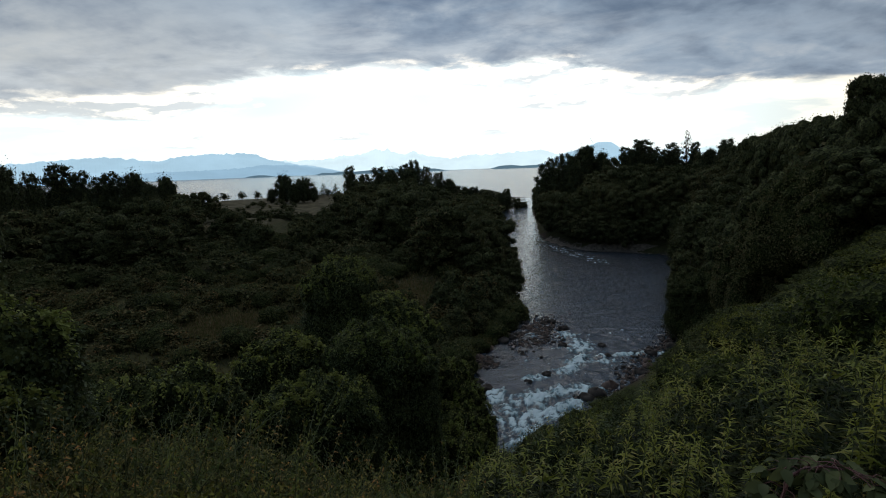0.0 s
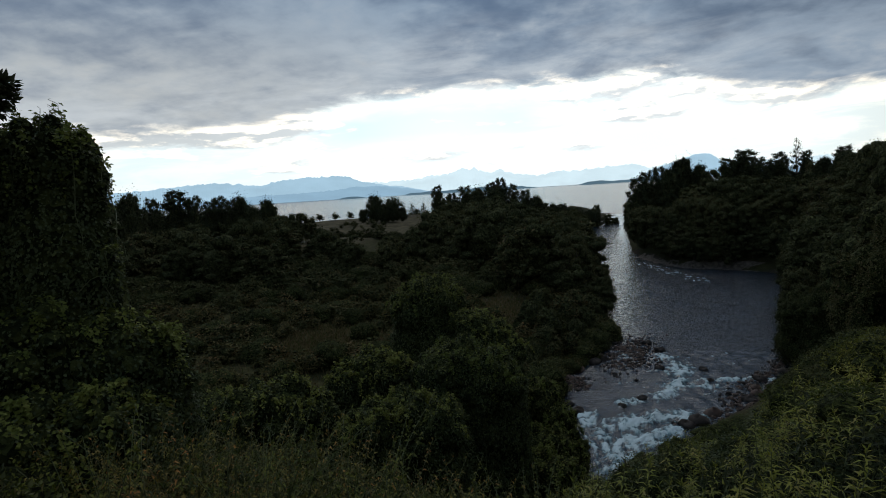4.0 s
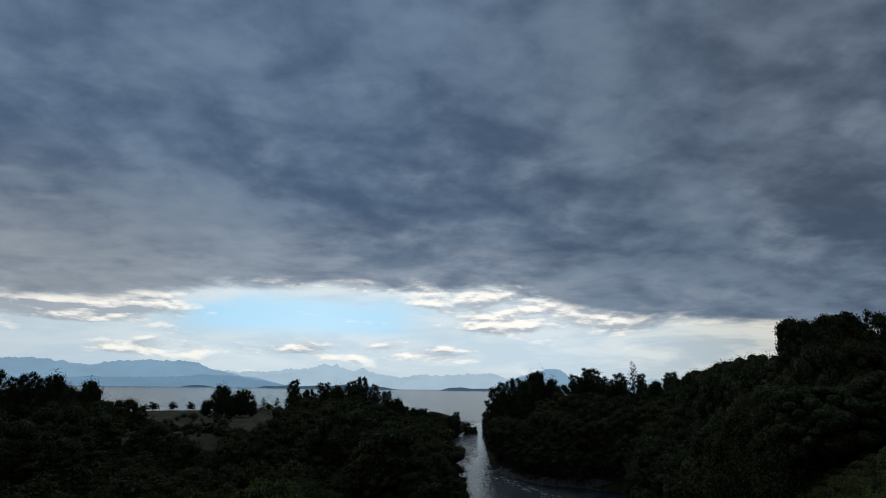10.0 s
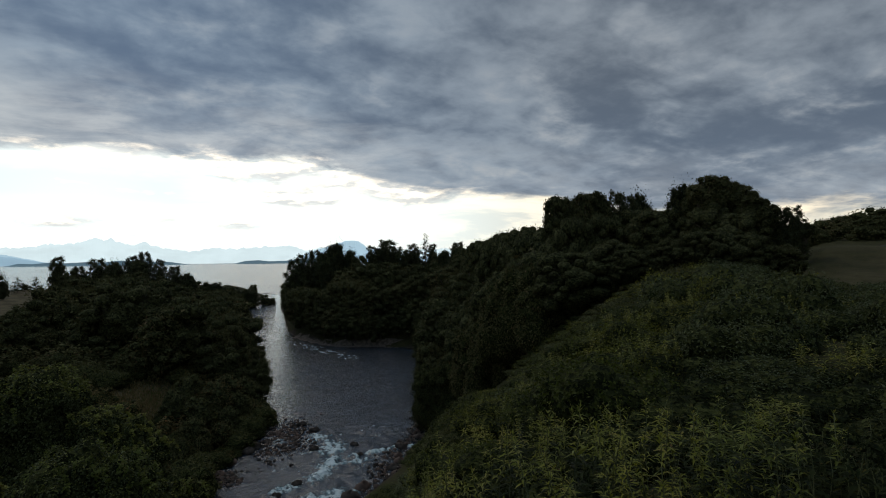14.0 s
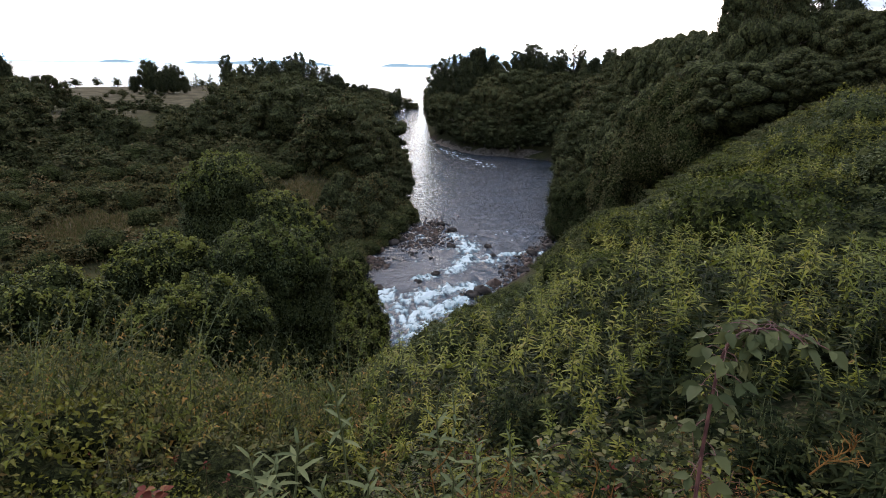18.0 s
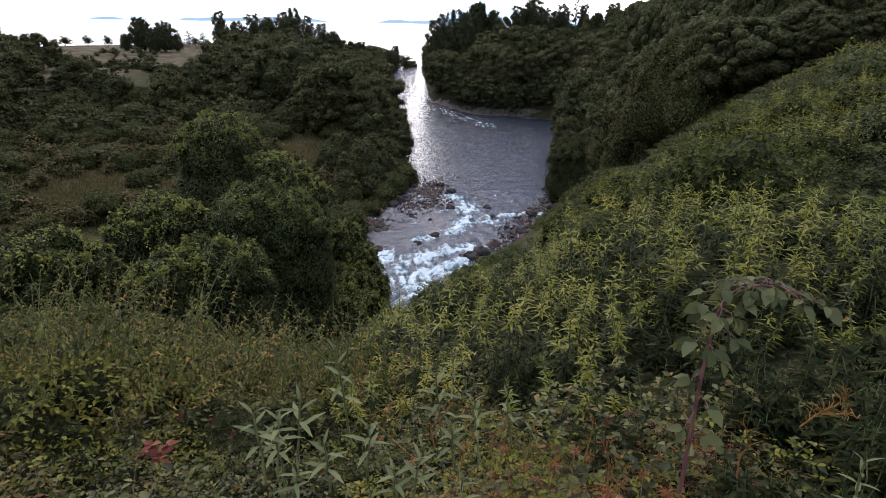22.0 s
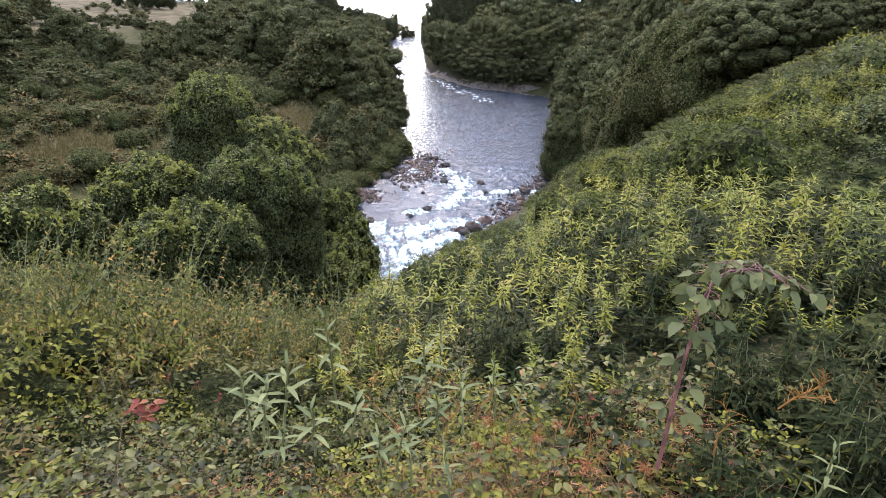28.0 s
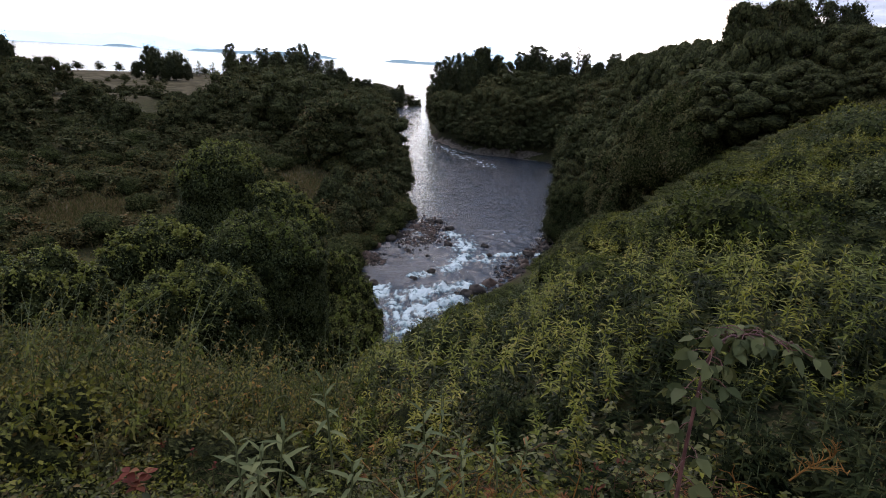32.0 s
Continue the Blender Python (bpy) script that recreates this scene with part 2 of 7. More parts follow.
def ground_material():
    """Leaf litter and low weeds, straw-coloured grass where the dry mask stands, stones where the stony mask stands."""
    m, t, b = shader("undergrowth_soil", 0.95)
    litter = mixed(t, spread(t, speck(t, 0.9), 0.35, 0.65), (0.012, 0.014, 0.006, 1), (0.032, 0.032, 0.013, 1))
    litter = mixed(t, spread(t, speck(t, 16.0, 5.0, 0.7), 0.45, 0.70, 0.0, 0.8), litter, (0.075, 0.055, 0.028, 1))
    litter = mixed(t, spread(t, speck(t, 7.0, 5.0, 0.7), 0.52, 0.68, 0.0, 0.7), litter, (0.026, 0.042, 0.012, 1))
    grass = mixed(t, spread(t, speck(t, 0.30), 0.35, 0.65), (0.036, 0.032, 0.017, 1), (0.078, 0.064, 0.038, 1))
    stone = mixed(t, spread(t, speck(t, 3.0), 0.35, 0.65), (0.020, 0.017, 0.014, 1), (0.058, 0.044, 0.034, 1))
    for key, col, wide in (("dry", grass, 0.5), ("stony", stone, 0.4)):
        mask = add(t, "ShaderNodeAttribute", attribute_name=key).outputs["Fac"]
        rag = add(t, "ShaderNodeMath", {0: speck(t, 0.7, 6.0, 0.65), 1: 0.5, 2: mask}, operation="MULTIPLY_ADD").outputs[0]
        litter = mixed(t, spread(t, rag, 0.55, 0.55 + wide), litter, col)
    t.links.new(litter, b.inputs["Base Color"])
    relief(t, b, speck(t, 5.0), 0.6, 0.05)
    return m


SOIL = ground_material()
GRAVEL = surface("gravel", (0.045, 0.038, 0.032), (0.12, 0.098, 0.080), 3.0, 0.9, 0.7, 0.05)
SHINGLE = surface("tan_shingle", (0.060, 0.050, 0.040), (0.13, 0.108, 0.085), 1.6, 0.95, 0.7, 0.06)
ASPHALT = surface("asphalt", (0.034, 0.034, 0.034), (0.060, 0.057, 0.054), 2.0, 0.9, 0.3, 0.01)
ROCK = surface("wet_rock", (0.020, 0.017, 0.015), (0.062, 0.052, 0.045), 1.6, 0.8, 0.6, 0.05)
REDROCK = surface("reddish_stone", (0.036, 0.022, 0.016), (0.085, 0.052, 0.038), 2.2, 0.7, 0.6, 0.04)
BARK = surface("bark", (0.04, 0.034, 0.028), (0.11, 0.095, 0.08), 3.0, 0.9, 0.8, 0.03)
WEATHERED = surface("weathered_wood", (0.045, 0.040, 0.035), (0.10, 0.09, 0.08), 4.0, 0.85, 0.5, 0.01)
CONCRETE = surface("grey_concrete", (0.20, 0.20, 0.19), (0.32, 0.31, 0.30), 1.5, 0.85, 0.3, 0.01)
YELLOW = surface("yellow_sheet_metal", (0.36, 0.21, 0.015), (0.44, 0.26, 0.02), 2.0, 0.5, 0.1, 0.003)
BLACK = surface("black_paint", (0.015, 0.015, 0.015), (0.03, 0.03, 0.03), 5.0, 0.6, 0.1, 0.003)
STEEL = surface("galvanised_steel", (0.22, 0.23, 0.24), (0.34, 0.35, 0.36), 3.0, 0.45, 0.1, 0.003)
STEM = surface("green_stem", (0.045, 0.055, 0.018), (0.09, 0.10, 0.04), 8.0, 0.6, 0.2, 0.003)
REDSTEM = surface("red_bramble_cane", (0.075, 0.028, 0.026), (0.14, 0.058, 0.050), 14.0, 0.5, 0.4, 0.002)
BROWNSTEM = surface("brown_bramble_stem", (0.045, 0.028, 0.018), (0.10, 0.058, 0.036), 14.0, 0.8, 0.4, 0.002)
ORANGE = surface("orange_dead_twig", (0.11, 0.050, 0.014), (0.20, 0.098, 0.030), 12.0, 0.8, 0.3, 0.002)
DRYSTEM = surface("dry_stalk", (0.15, 0.095, 0.038), (0.24, 0.16, 0.07), 9.0, 0.8, 0.3, 0.002)


def shaded_core(name, dark, light, scale):
    """Filler for the inside of a dense crown: leaf-like cells of differing tint, darkened as if shaded."""
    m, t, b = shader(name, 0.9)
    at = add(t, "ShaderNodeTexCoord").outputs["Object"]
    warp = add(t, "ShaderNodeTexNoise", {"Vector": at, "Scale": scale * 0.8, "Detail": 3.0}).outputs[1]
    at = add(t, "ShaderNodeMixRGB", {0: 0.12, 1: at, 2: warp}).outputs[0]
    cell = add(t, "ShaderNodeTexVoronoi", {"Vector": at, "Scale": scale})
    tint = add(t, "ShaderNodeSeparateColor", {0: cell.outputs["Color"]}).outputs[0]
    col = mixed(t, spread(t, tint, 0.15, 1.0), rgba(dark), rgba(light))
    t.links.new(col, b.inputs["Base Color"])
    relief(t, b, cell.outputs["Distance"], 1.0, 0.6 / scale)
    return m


# core colours kept dark to paint the shade deep among the leaves
HEART = shaded_core("shaded_wood_core", (0.014, 0.016, 0.007), (0.056, 0.062, 0.025), 6.0)
HEART_FINE = shaded_core("shaded_creeper_core", (0.008, 0.011, 0.004), (0.042, 0.048, 0.015), 14.0)
HEART_TINY = shaded_core("shaded_scrub_core", (0.006, 0.008, 0.003), (0.028, 0.032, 0.011), 30.0)

WOODS = foliage("woodland_leaves", (0.036, 0.040, 0.015), (0.066, 0.068, 0.025), (0.086, 0.068, 0.032), 0.08, 0.7, 0.18, 0.03, 0.45)
WOODS_DARK = foliage("dark_evergreen_leaves", (0.024, 0.031, 0.015), (0.042, 0.050, 0.023), (0.055, 0.050, 0.026), 0.06, 0.65, 0.15, 0.04, 0.4)
IVY = foliage("climber_leaves", (0.030, 0.040, 0.014), (0.056, 0.070, 0.024), (0.080, 0.092, 0.030), 0.05, 0.5, 0.24, 0.12, 0.2)
SCRUB = foliage("scrub_leaves", (0.030, 0.034, 0.011), (0.064, 0.066, 0.020), (0.084, 0.074, 0.024), 0.08, 0.6, 0.2)
BROWNSCRUB = foliage("brownish_scrub_leaves", (0.054, 0.049, 0.018), (0.100, 0.086, 0.030), (0.115, 0.075, 0.027), 0.08, 0.65, 0.2, 0.03, 0.4)
# lower shoot leaves: gap shade put into the colour; tips yellow-green, brightened
SHOOT = foliage("shaded_lance_leaves", (0.006, 0.011, 0.004), (0.036, 0.048, 0.012), (0.060, 0.060, 0.016), 0.10, 0.5, 0.35, 0.1)
# weed leaves coloured near black, painting shade between the shoots
SHADE = foliage("shaded_weed_leaves", (0.005, 0.008, 0.003), (0.024, 0.031, 0.010), (0.050, 0.048, 0.013), 0.08, 0.7, 0.25, 0.03)
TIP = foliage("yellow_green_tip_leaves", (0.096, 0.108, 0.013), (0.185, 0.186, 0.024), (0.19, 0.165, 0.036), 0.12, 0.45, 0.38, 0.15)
# young climber leaves, brightened to paint skylight on the dome tops
IVY_TIP = foliage("skylit_young_climber_leaves", (0.080, 0.098, 0.018), (0.135, 0.150, 0.032), (0.13, 0.13, 0.034), 0.1, 0.5, 0.35)
BLANKET = foliage("creeper_leaves", (0.036, 0.045, 0.008), (0.098, 0.105, 0.014), (0.115, 0.112, 0.026), 0.08, 0.5, 0.3, 0.07, 0.45)
BRAMBLE = foliage("bramble_leaves", (0.012, 0.016, 0.006), (0.084, 0.088, 0.022), (0.12, 0.072, 0.020), 0.07, 0.45, 0.25, 0.12)
SILVER = foliage("silvery_felted_leaves", (0.062, 0.076, 0.028), (0.110, 0.124, 0.052), None, 0.1, 0.7, 0.2)
RUSTY = foliage("rusty_dry_leaves", (0.12, 0.054, 0.020), (0.24, 0.118, 0.042), (0.17, 0.045, 0.024), 0.12, 0.7, 0.2)
RED = foliage("red_autumn_leaves", (0.045, 0.012, 0.008), (0.100, 0.034, 0.016), (0.12, 0.06, 0.025), 0.12, 0.6, 0.25)
CANELEAF = foliage("cane_leaves", (0.026, 0.035, 0.011), (0.070, 0.079, 0.027), (0.17, 0.13, 0.05), 0.15, 0.55, 0.25, 0.1)
GOLD = foliage("olive_golden_leaves", (0.040, 0.040, 0.010), (0.150, 0.132, 0.026), (0.21, 0.125, 0.030), 0.16, 0.55, 0.32, 0.08, 0.45)
STRAW = foliage("straw_blades", (0.075, 0.062, 0.024), (0.150, 0.120, 0.052), (0.06, 0.065, 0.022), 0.35, 0.8, 0.3)


def water_material():
    """Dark running water; white, teal-tinted froth where the foam mask stands."""
    m, t, b = shader("river_water", 0.07)
    foam = add(t, "ShaderNodeAttribute", attribute_name="foam").outputs["Fac"]
    at = add(t, "ShaderNodeTexCoord").outputs["Object"]
    run = add(t, "ShaderNodeMapping", {0: at, 2: (0, 0, radians(-42)), 3: (2.6, 1.0, 1.0)}).outputs[0]
    churn = add(t, "ShaderNodeTexNoise", {"Vector": run, "Scale": 1.0, "Detail": 9.0, "Roughness": 0.68, "Distortion": 0.5}).outputs[0]
    edge = add(t, "ShaderNodeMath", {0: foam, 1: churn}, operation="ADD").outputs[0]
    white = spread(t, edge, 0.90, 1.38)
    deep = mixed(t, spread(t, speck(t, 0.25), 0.4, 0.6), (0.008, 0.013, 0.020, 1), (0.016, 0.024, 0.034, 1))
    deep = mixed(t, spread(t, foam, 0.34, 0.90), deep, (0.085, 0.215, 0.240, 1))
    t.links.new(mixed(t, white, deep, (0.40, 0.48, 0.50, 1)), b.inputs["Base Color"])
    t.links.new(spread(t, white, 0.0, 1.0, 0.07, 0.75), b.inputs["Roughness"])
    b.inputs["Specular IOR Level"].default_value = 0.36
    flow = add(t, "ShaderNodeMapping", {0: at, 3: (0.7, 1.5, 1.0)}).outputs[0]
    swell = add(t, "ShaderNodeTexNoise", {"Vector": flow, "Scale": 0.9, "Detail": 6.0, "Roughness": 0.6, "Distortion": 0.6}).outputs[0]
    streak = add(t, "ShaderNodeMapping", {0: at, 2: (0, 0, radians(24)), 3: (0.35, 1.7, 1.0)}).outputs[0]
    streak = add(t, "ShaderNodeTexNoise", {"Vector": streak, "Scale": 0.8, "Detail": 5.0, "Roughness": 0.6, "Distortion": 0.4}).outputs[0]
    ripple = add(t, "ShaderNodeMath", {0: swell, 1: streak}, operation="ADD").outputs[0]
    ripple = add(t, "ShaderNodeMath", {0: speck(t, 5.0, 3.0, 0.5), 1: 0.5, 2: ripple}, operation="MULTIPLY_ADD").outputs[0]
    relief(t, b, ripple, 0.7, 0.24)
    return m


def lake_material():
    m, t, b = shader("lake_water", 0.22)
    t.links.new(mixed(t, spread(t, speck(t, 0.012, 3.0), 0.4, 0.6), (0.03, 0.04, 0.045, 1), (0.05, 0.06, 0.065, 1)), b.inputs["Base Color"])
    b.inputs["Specular IOR Level"].default_value = 0.36
    relief(t, b, speck(t, 0.35, 4.0), 0.6, 0.8)
    return m


WATER, LAKE = water_material(), lake_material()

# ---- shape of the land ----
def smooth(a, b, v):
    k = np.clip((v - a) / (b - a), 0.0, 1.0)
    return k * k * (3 - 2 * k)


LEFT_Y, LEFT_X = (22, 30, 36, 44, 48.7, 51, 55.4, 62.7, 70.7, 78.7, 91, 101, 117, 124.5, 137.5, 167, 211, 300), (-9, -4, 0.5, 1.0, 0.8, 1.8, 3.8, 7.2, 8.6, 9.4, 10.2, 11, 12.5, 13, 13.5, 15, 18.6, 38)
RIGHT_Y, RIGHT_X = (22, 30, 36.7, 39.4, 41.6, 43.2, 47, 50.7, 54.3, 58.4, 71.5, 86, 98, 105, 108.5, 111, 113, 116, 122.5, 130, 139, 170, 216, 276, 300), (-4, 2, 7, 9.7, 11.6, 14.6, 16.2, 18.8, 22.5, 24.3, 28, 34.2, 40.5, 43, 39.5, 35.5, 31.5, 27.7, 25.4, 23.6, 22.3, 26.4, 31.8, 41, 62)


def banks(y):
    return np.interp(y, LEFT_Y, LEFT_X), np.interp(y, RIGHT_Y, RIGHT_X)


def lumps(x, y, size, seed):
    a = seed * 1.7
    return (np.sin(x / size + a) * np.cos(y / size * 1.13 - a) + 0.6 * np.sin((x * 0.8 + y * 0.7) / size * 1.9 + 2 * a) * np.cos((y - x * 0.6) / size * 1.7 + a)) / 1.6


def land(x, y):
    """Height of the ground: road bank by the eye, gorge, flood plain, far terrace, wooded right bank."""
    x, y = np.asarray(x, float), np.asarray(y, float)
    lx, rx = banks(y)
    crest = np.where(x > 0, 1.05 * x, -0.4 * x)
    run = y - crest
    near = 16.3 - 0.57 * np.log1p(np.exp(np.clip(run, -60, 60)))
    terrace = np.interp(y, (20, 30, 60, 120, 240), (2.0, 2.5, 4.0, 7.0, 8.0))
    dl, dr = lx - x, x - rx
    left = -0.5 + (terrace + 0.5) * (1 - np.exp(-np.maximum(dl, 0) / 9.0))
    right = -0.5 + 14.0 * (1 - np.exp(-np.maximum(dr, 0) / np.interp(y, (45, 75), (34.0, 15.0))))
    low = np.where(dl > 0, left, np.where(dr > 0, right, -0.5 - 0.9 * smooth(0, 3, np.minimum(-dl, -dr))))
    d = np.hypot(x, y)
    az = np.degrees(np.arctan2(x, y))
    z = np.where(run < 45, np.maximum(near, low), low)
    side = smooth(54, 60, az) * smooth(150, 120, az)
    z = z + side * (2.1 * smooth(34, 52, d) + 5.0 * smooth(90, 200, d))
    z = z + 0.22 * lumps(x, y, 2.7, 1) * smooth(3, 9, d) + 0.5 * lumps(x, y, 11, 2) * smooth(20, 40, d) * smooth(0.0, 6.0, np.maximum(dl, dr))
    shore = np.where(x < 38, np.maximum(236 + (x + 84) * 0.5, 190), 302.0)
    z = z + (-3.0 - z) * smooth(0, 7, y - shore)
    return z


def height(x, y):
    return float(land(x, y))


def raw_mesh(name, verts, faces, mats, which=None, sharp=False):
    """A mesh from arrays: verts n x 3, faces m x 3 or m x 4."""
    me = bpy.data.meshes.new(name)
    verts, faces = np.asarray(verts, np.float32), np.asarray(faces, np.int32)
    k = faces.shape[1]
    me.vertices.add(len(verts))
    me.vertices.foreach_set("co", verts.ravel())
    me.loops.add(faces.size)
    me.loops.foreach_set("vertex_index", faces.ravel())
    me.polygons.add(len(faces))
    me.polygons.foreach_set("loop_start", np.arange(len(faces), dtype=np.int32) * k)
    for m in mats:
        me.materials.append(m)
    if which is not None:
        me.polygons.foreach_set("material_index", np.asarray(which, np.int32))
    me.polygons.foreach_set("use_smooth", np.full(len(faces), not sharp))
    me.update(calc_edges=True)
    return me


def grid_faces(rows, cols, wrap=False):
    i, j = np.meshgrid(np.arange(rows - 1), np.arange(cols if wrap else cols - 1), indexing="ij")
    j2 = (j + 1) % cols
    return np.stack([i * cols + j, i * cols + j2, (i + 1) * cols + j2, (i + 1) * cols + j], -1).reshape(-1, 4)


def build_ground():
    rings = np.concatenate([[0.02], np.geomspace(0.6, 420, 190), [700, 1400, 2800, 4700]])
    turns = np.radians(np.linspace(0, 360, 420, endpoint=False))
    r, a = np.meshgrid(rings, turns, indexing="ij")
    x, y = r * np.sin(a), r * np.cos(a)
    z = land(x, y)
    ahead = np.cos(a - radians(5))
    z = np.where(r > 430, np.where(ahead > 0.25, -6.0, 15.0), z)
    f = grid_faces(len(rings), len(turns), True)[:, ::-1]
    v = np.stack([x, y, z], -1).reshape(-1, 3)
    x_, y_ = v[:, 0], v[:, 1]
    az, d = np.degrees(np.arctan2(x_, y_)), np.hypot(x_, y_)
    dry = smooth(-25.5, -22.5, az + 1.2 * lumps(x_, y_, 9, 5)) * smooth(-9, -12, az) * smooth(-10, 10, d - 124 - 9 * lumps(x_, y_, 13, 3) - 3.0 * np.maximum(az + 19, 0)) * smooth(270, 262, d)
    glade = np.maximum(smooth(1.3, 0.6, np.hypot((az + 22) / 6.0, (d - 57) / 5.5)), smooth(1.3, 0.6, np.hypot((az + 1.5) / 7.0, (d - 68) / 7.5)))
    dry = np.maximum(dry, 0.95 * glade)
    dry = np.maximum(dry, 0.50 * smooth(57, 60, az) * smooth(130, 120, az) * smooth(31, 36, d) * smooth(120, 100, d))
    lx, rx = banks(y_)
    stony = np.where((y_ > 24) & (y_ < 305), smooth(-0.9, -0.1, x_ - lx) * smooth(np.where(y_ > 62, 0.9, 1.8), np.where(y_ > 62, 0.1, 0.6), x_ - rx), 0.0)
    stony = np.maximum(stony, np.where(d < 420, smooth(0.45, 0.1, v[:, 2]), 0.0))
    me = raw_mesh("ground", v, f, [SOIL])
    for key, values in (("dry", dry), ("stony", stony)):
        me.attributes.new(key, "FLOAT", "POINT").data.foreach_set("value", values.astype(np.float32))
    ob = new("ground", me)
    tagged(ob, "river gorge ground with soil, dry grass field and stony banks", "ground", kind="structure")


def fbm(v, octaves=4):
    return noise.fractal(Vector(v), 0.9, 2.1, octaves)


def build_river():
    ys = np.concatenate([np.arange(22, 34, 0.8), np.arange(34, 66, 0.22), np.geomspace(66, 304, 250)])
    us = np.linspace(0, 1, 110)
    y, u = np.meshgrid(ys, us, indexing="ij")
    lx, rx = banks(y)
    x = lx - 1.5 + (rx - lx + 3.0) * u
    # tongues of broken water: centre, half length along the flow, half width, turn
    tongues = ((12.0, 57.0, 1.6, 0.9, 15), (12.6, 53.2, 2.6, 1.3, 20), (16.8, 50.6, 3.4, 0.6, 85), (11.6, 49.6, 1.8, 1.3, 50), (9.8, 42.6, 3.0, 1.2, 78), (7.4, 45.8, 1.8, 0.8, 60), (10.4, 47.4, 2.2, 0.8, 40), (14.0, 49.0, 1.8, 0.6, 75),
               (6.2, 41.4, 2.8, 1.3, 62), (4.8, 37.8, 2.4, 1.8, 30), (3.1, 42.6, 1.2, 0.6, 30), (8.4, 39.6, 1.8, 0.9, 60), (5.0, 34.5, 3.0, 1.6, 15), (6.4, 38.6, 3.6, 2.0, 75), (3.4, 41.6, 1.4, 0.8, 20))
    foam = np.zeros_like(x)
    for cx, cy, a, b, turn in tongues:
        s, c = math.sin(radians(turn)), math.cos(radians(turn))
        p, q = (x - cx) * s + (y - cy) * c, (x - cx) * c - (y - cy) * s
        foam = np.maximum(foam, np.clip(1.05 - np.sqrt((p / a) ** 2 + (q / b) ** 2) * 0.50, 0, 1))
    wave = np.array([fbm((px * 0.9, py * 0.9, 0.0)) for px, py in zip(x.ravel(), y.ravel())]).reshape(x.shape)
    chop = np.array([fbm((px * 2.6, py * 2.6, 5.0), 3) for px, py in zip(x.ravel(), y.ravel())]).reshape(x.shape)
    # broken water where the river leaves the bend, and at the mouth
    far = smooth(0.05, 0.55, chop + 0.4 * wave) * smooth(4.5, 0.8, np.abs(x - 21 - (126 - y) * 0.24)) * smooth(19, 9, np.abs(y - 112)) * 0.85
    far += smooth(0.4, 0.9, lumps(x, y, 2.5, 7)) * smooth(30, 8, np.abs(y - 245)) * 0.5
    # streaks of froth drawn out along the flow between the tongues
    rapid = smooth(63, 57, y) * smooth(0.02, 0.16, u) * smooth(0.99, 0.86, u)
    thread = np.array([fbm((0.45 * px - 0.9 * py, 0.22 * px + 0.10 * py, 2.0), 5) for px, py in zip(x.ravel(), y.ravel())]).reshape(x.shape)
    foam = np.maximum(foam, rapid * smooth(0.22, 0.62, thread + 0.25 * chop) * 0.58)
    foam = np.maximum(foam, far)
    z = 0.04 * wave + rapid * (0.07 * wave + 0.05 * chop + 0.06 * thread) + smooth(0.2, 0.9, foam) * (0.22 * wave + 0.16 * np.abs(chop) + 0.06) * smooth(80, 62, y)
    foam = np.clip(foam * (0.75 + 0.55 * chop + 0.35 * wave), 0, 1)
    me = raw_mesh("river", np.stack([x, y, z], -1).reshape(-1, 3), grid_faces(*x.shape)[:, ::-1], [WATER])
    layer = me.attributes.new("foam", "FLOAT", "POINT")
    layer.data.foreach_set("value", foam.ravel().astype(np.float32))
    tagged(new("water_river", me), "dark grey river with white rapids over stones", "river", kind="structure")
    xs, ys = np.meshgrid(np.linspace(-4600, 4600, 60), np.concatenate([[185, 210, 240, 280], np.geomspace(330, 4650, 24)]), indexing="ij")
    me = raw_mesh("lake", np.stack([xs, ys, xs * 0 - 0.12], -1).reshape(-1, 3), grid_faces(*xs.shape)[:, ::-1], [LAKE])
    tagged(new("water_lake", me), "wide grey lake under an evening sky", "lake", kind="structure")


build_ground()
build_river()


# ---- far shore: mountain ranges and islands across the lake ----
def range_mesh(name, dist, line, base, mat, seed, label, rough=0.12):
    """A ridge of hills with a real slope; line: (azimuth, degrees high) along the crest."""
    azs = np.linspace(line[0][0], line[-1][0], 760)
    high = np.interp(azs, [p[0] for p in line], [p[1] for p in line])
    for _ in range(16):
        high[1:-1] = (high[:-2] + 2 * high[1:-1] + high[2:]) / 4
    high = np.array([h * (1 + rough * fbm((a * 0.5, seed, 0.0), 7) + 0.6 * rough * fbm((a * 1.9, seed, 3.0), 5) + 0.20 * rough * fbm((a * 6.0, seed, 6.0), 3)) for a, h in zip(azs, high)])
    depth = np.linspace(0, 1, 9)
    a, k = np.meshgrid(azs, depth, indexing="ij")
    d = dist * (1 + 0.10 * k)
    top = np.tan(np.radians(np.maximum(high, -0.4)))[:, None] * dist
    z = base + (top - base) * np.sin(k * math.pi / 2) ** 0.8 + 18 * k
    v = np.stack([d * np.sin(np.radians(a)), d * np.cos(np.radians(a)), z], -1).reshape(-1, 3)
    me = raw_mesh(name, v, grid_faces(*a.shape)[:, ::-1], [mat])
    return tagged(new(name, me), label, "mountains" if "island" not in name else "island", kind="structure")


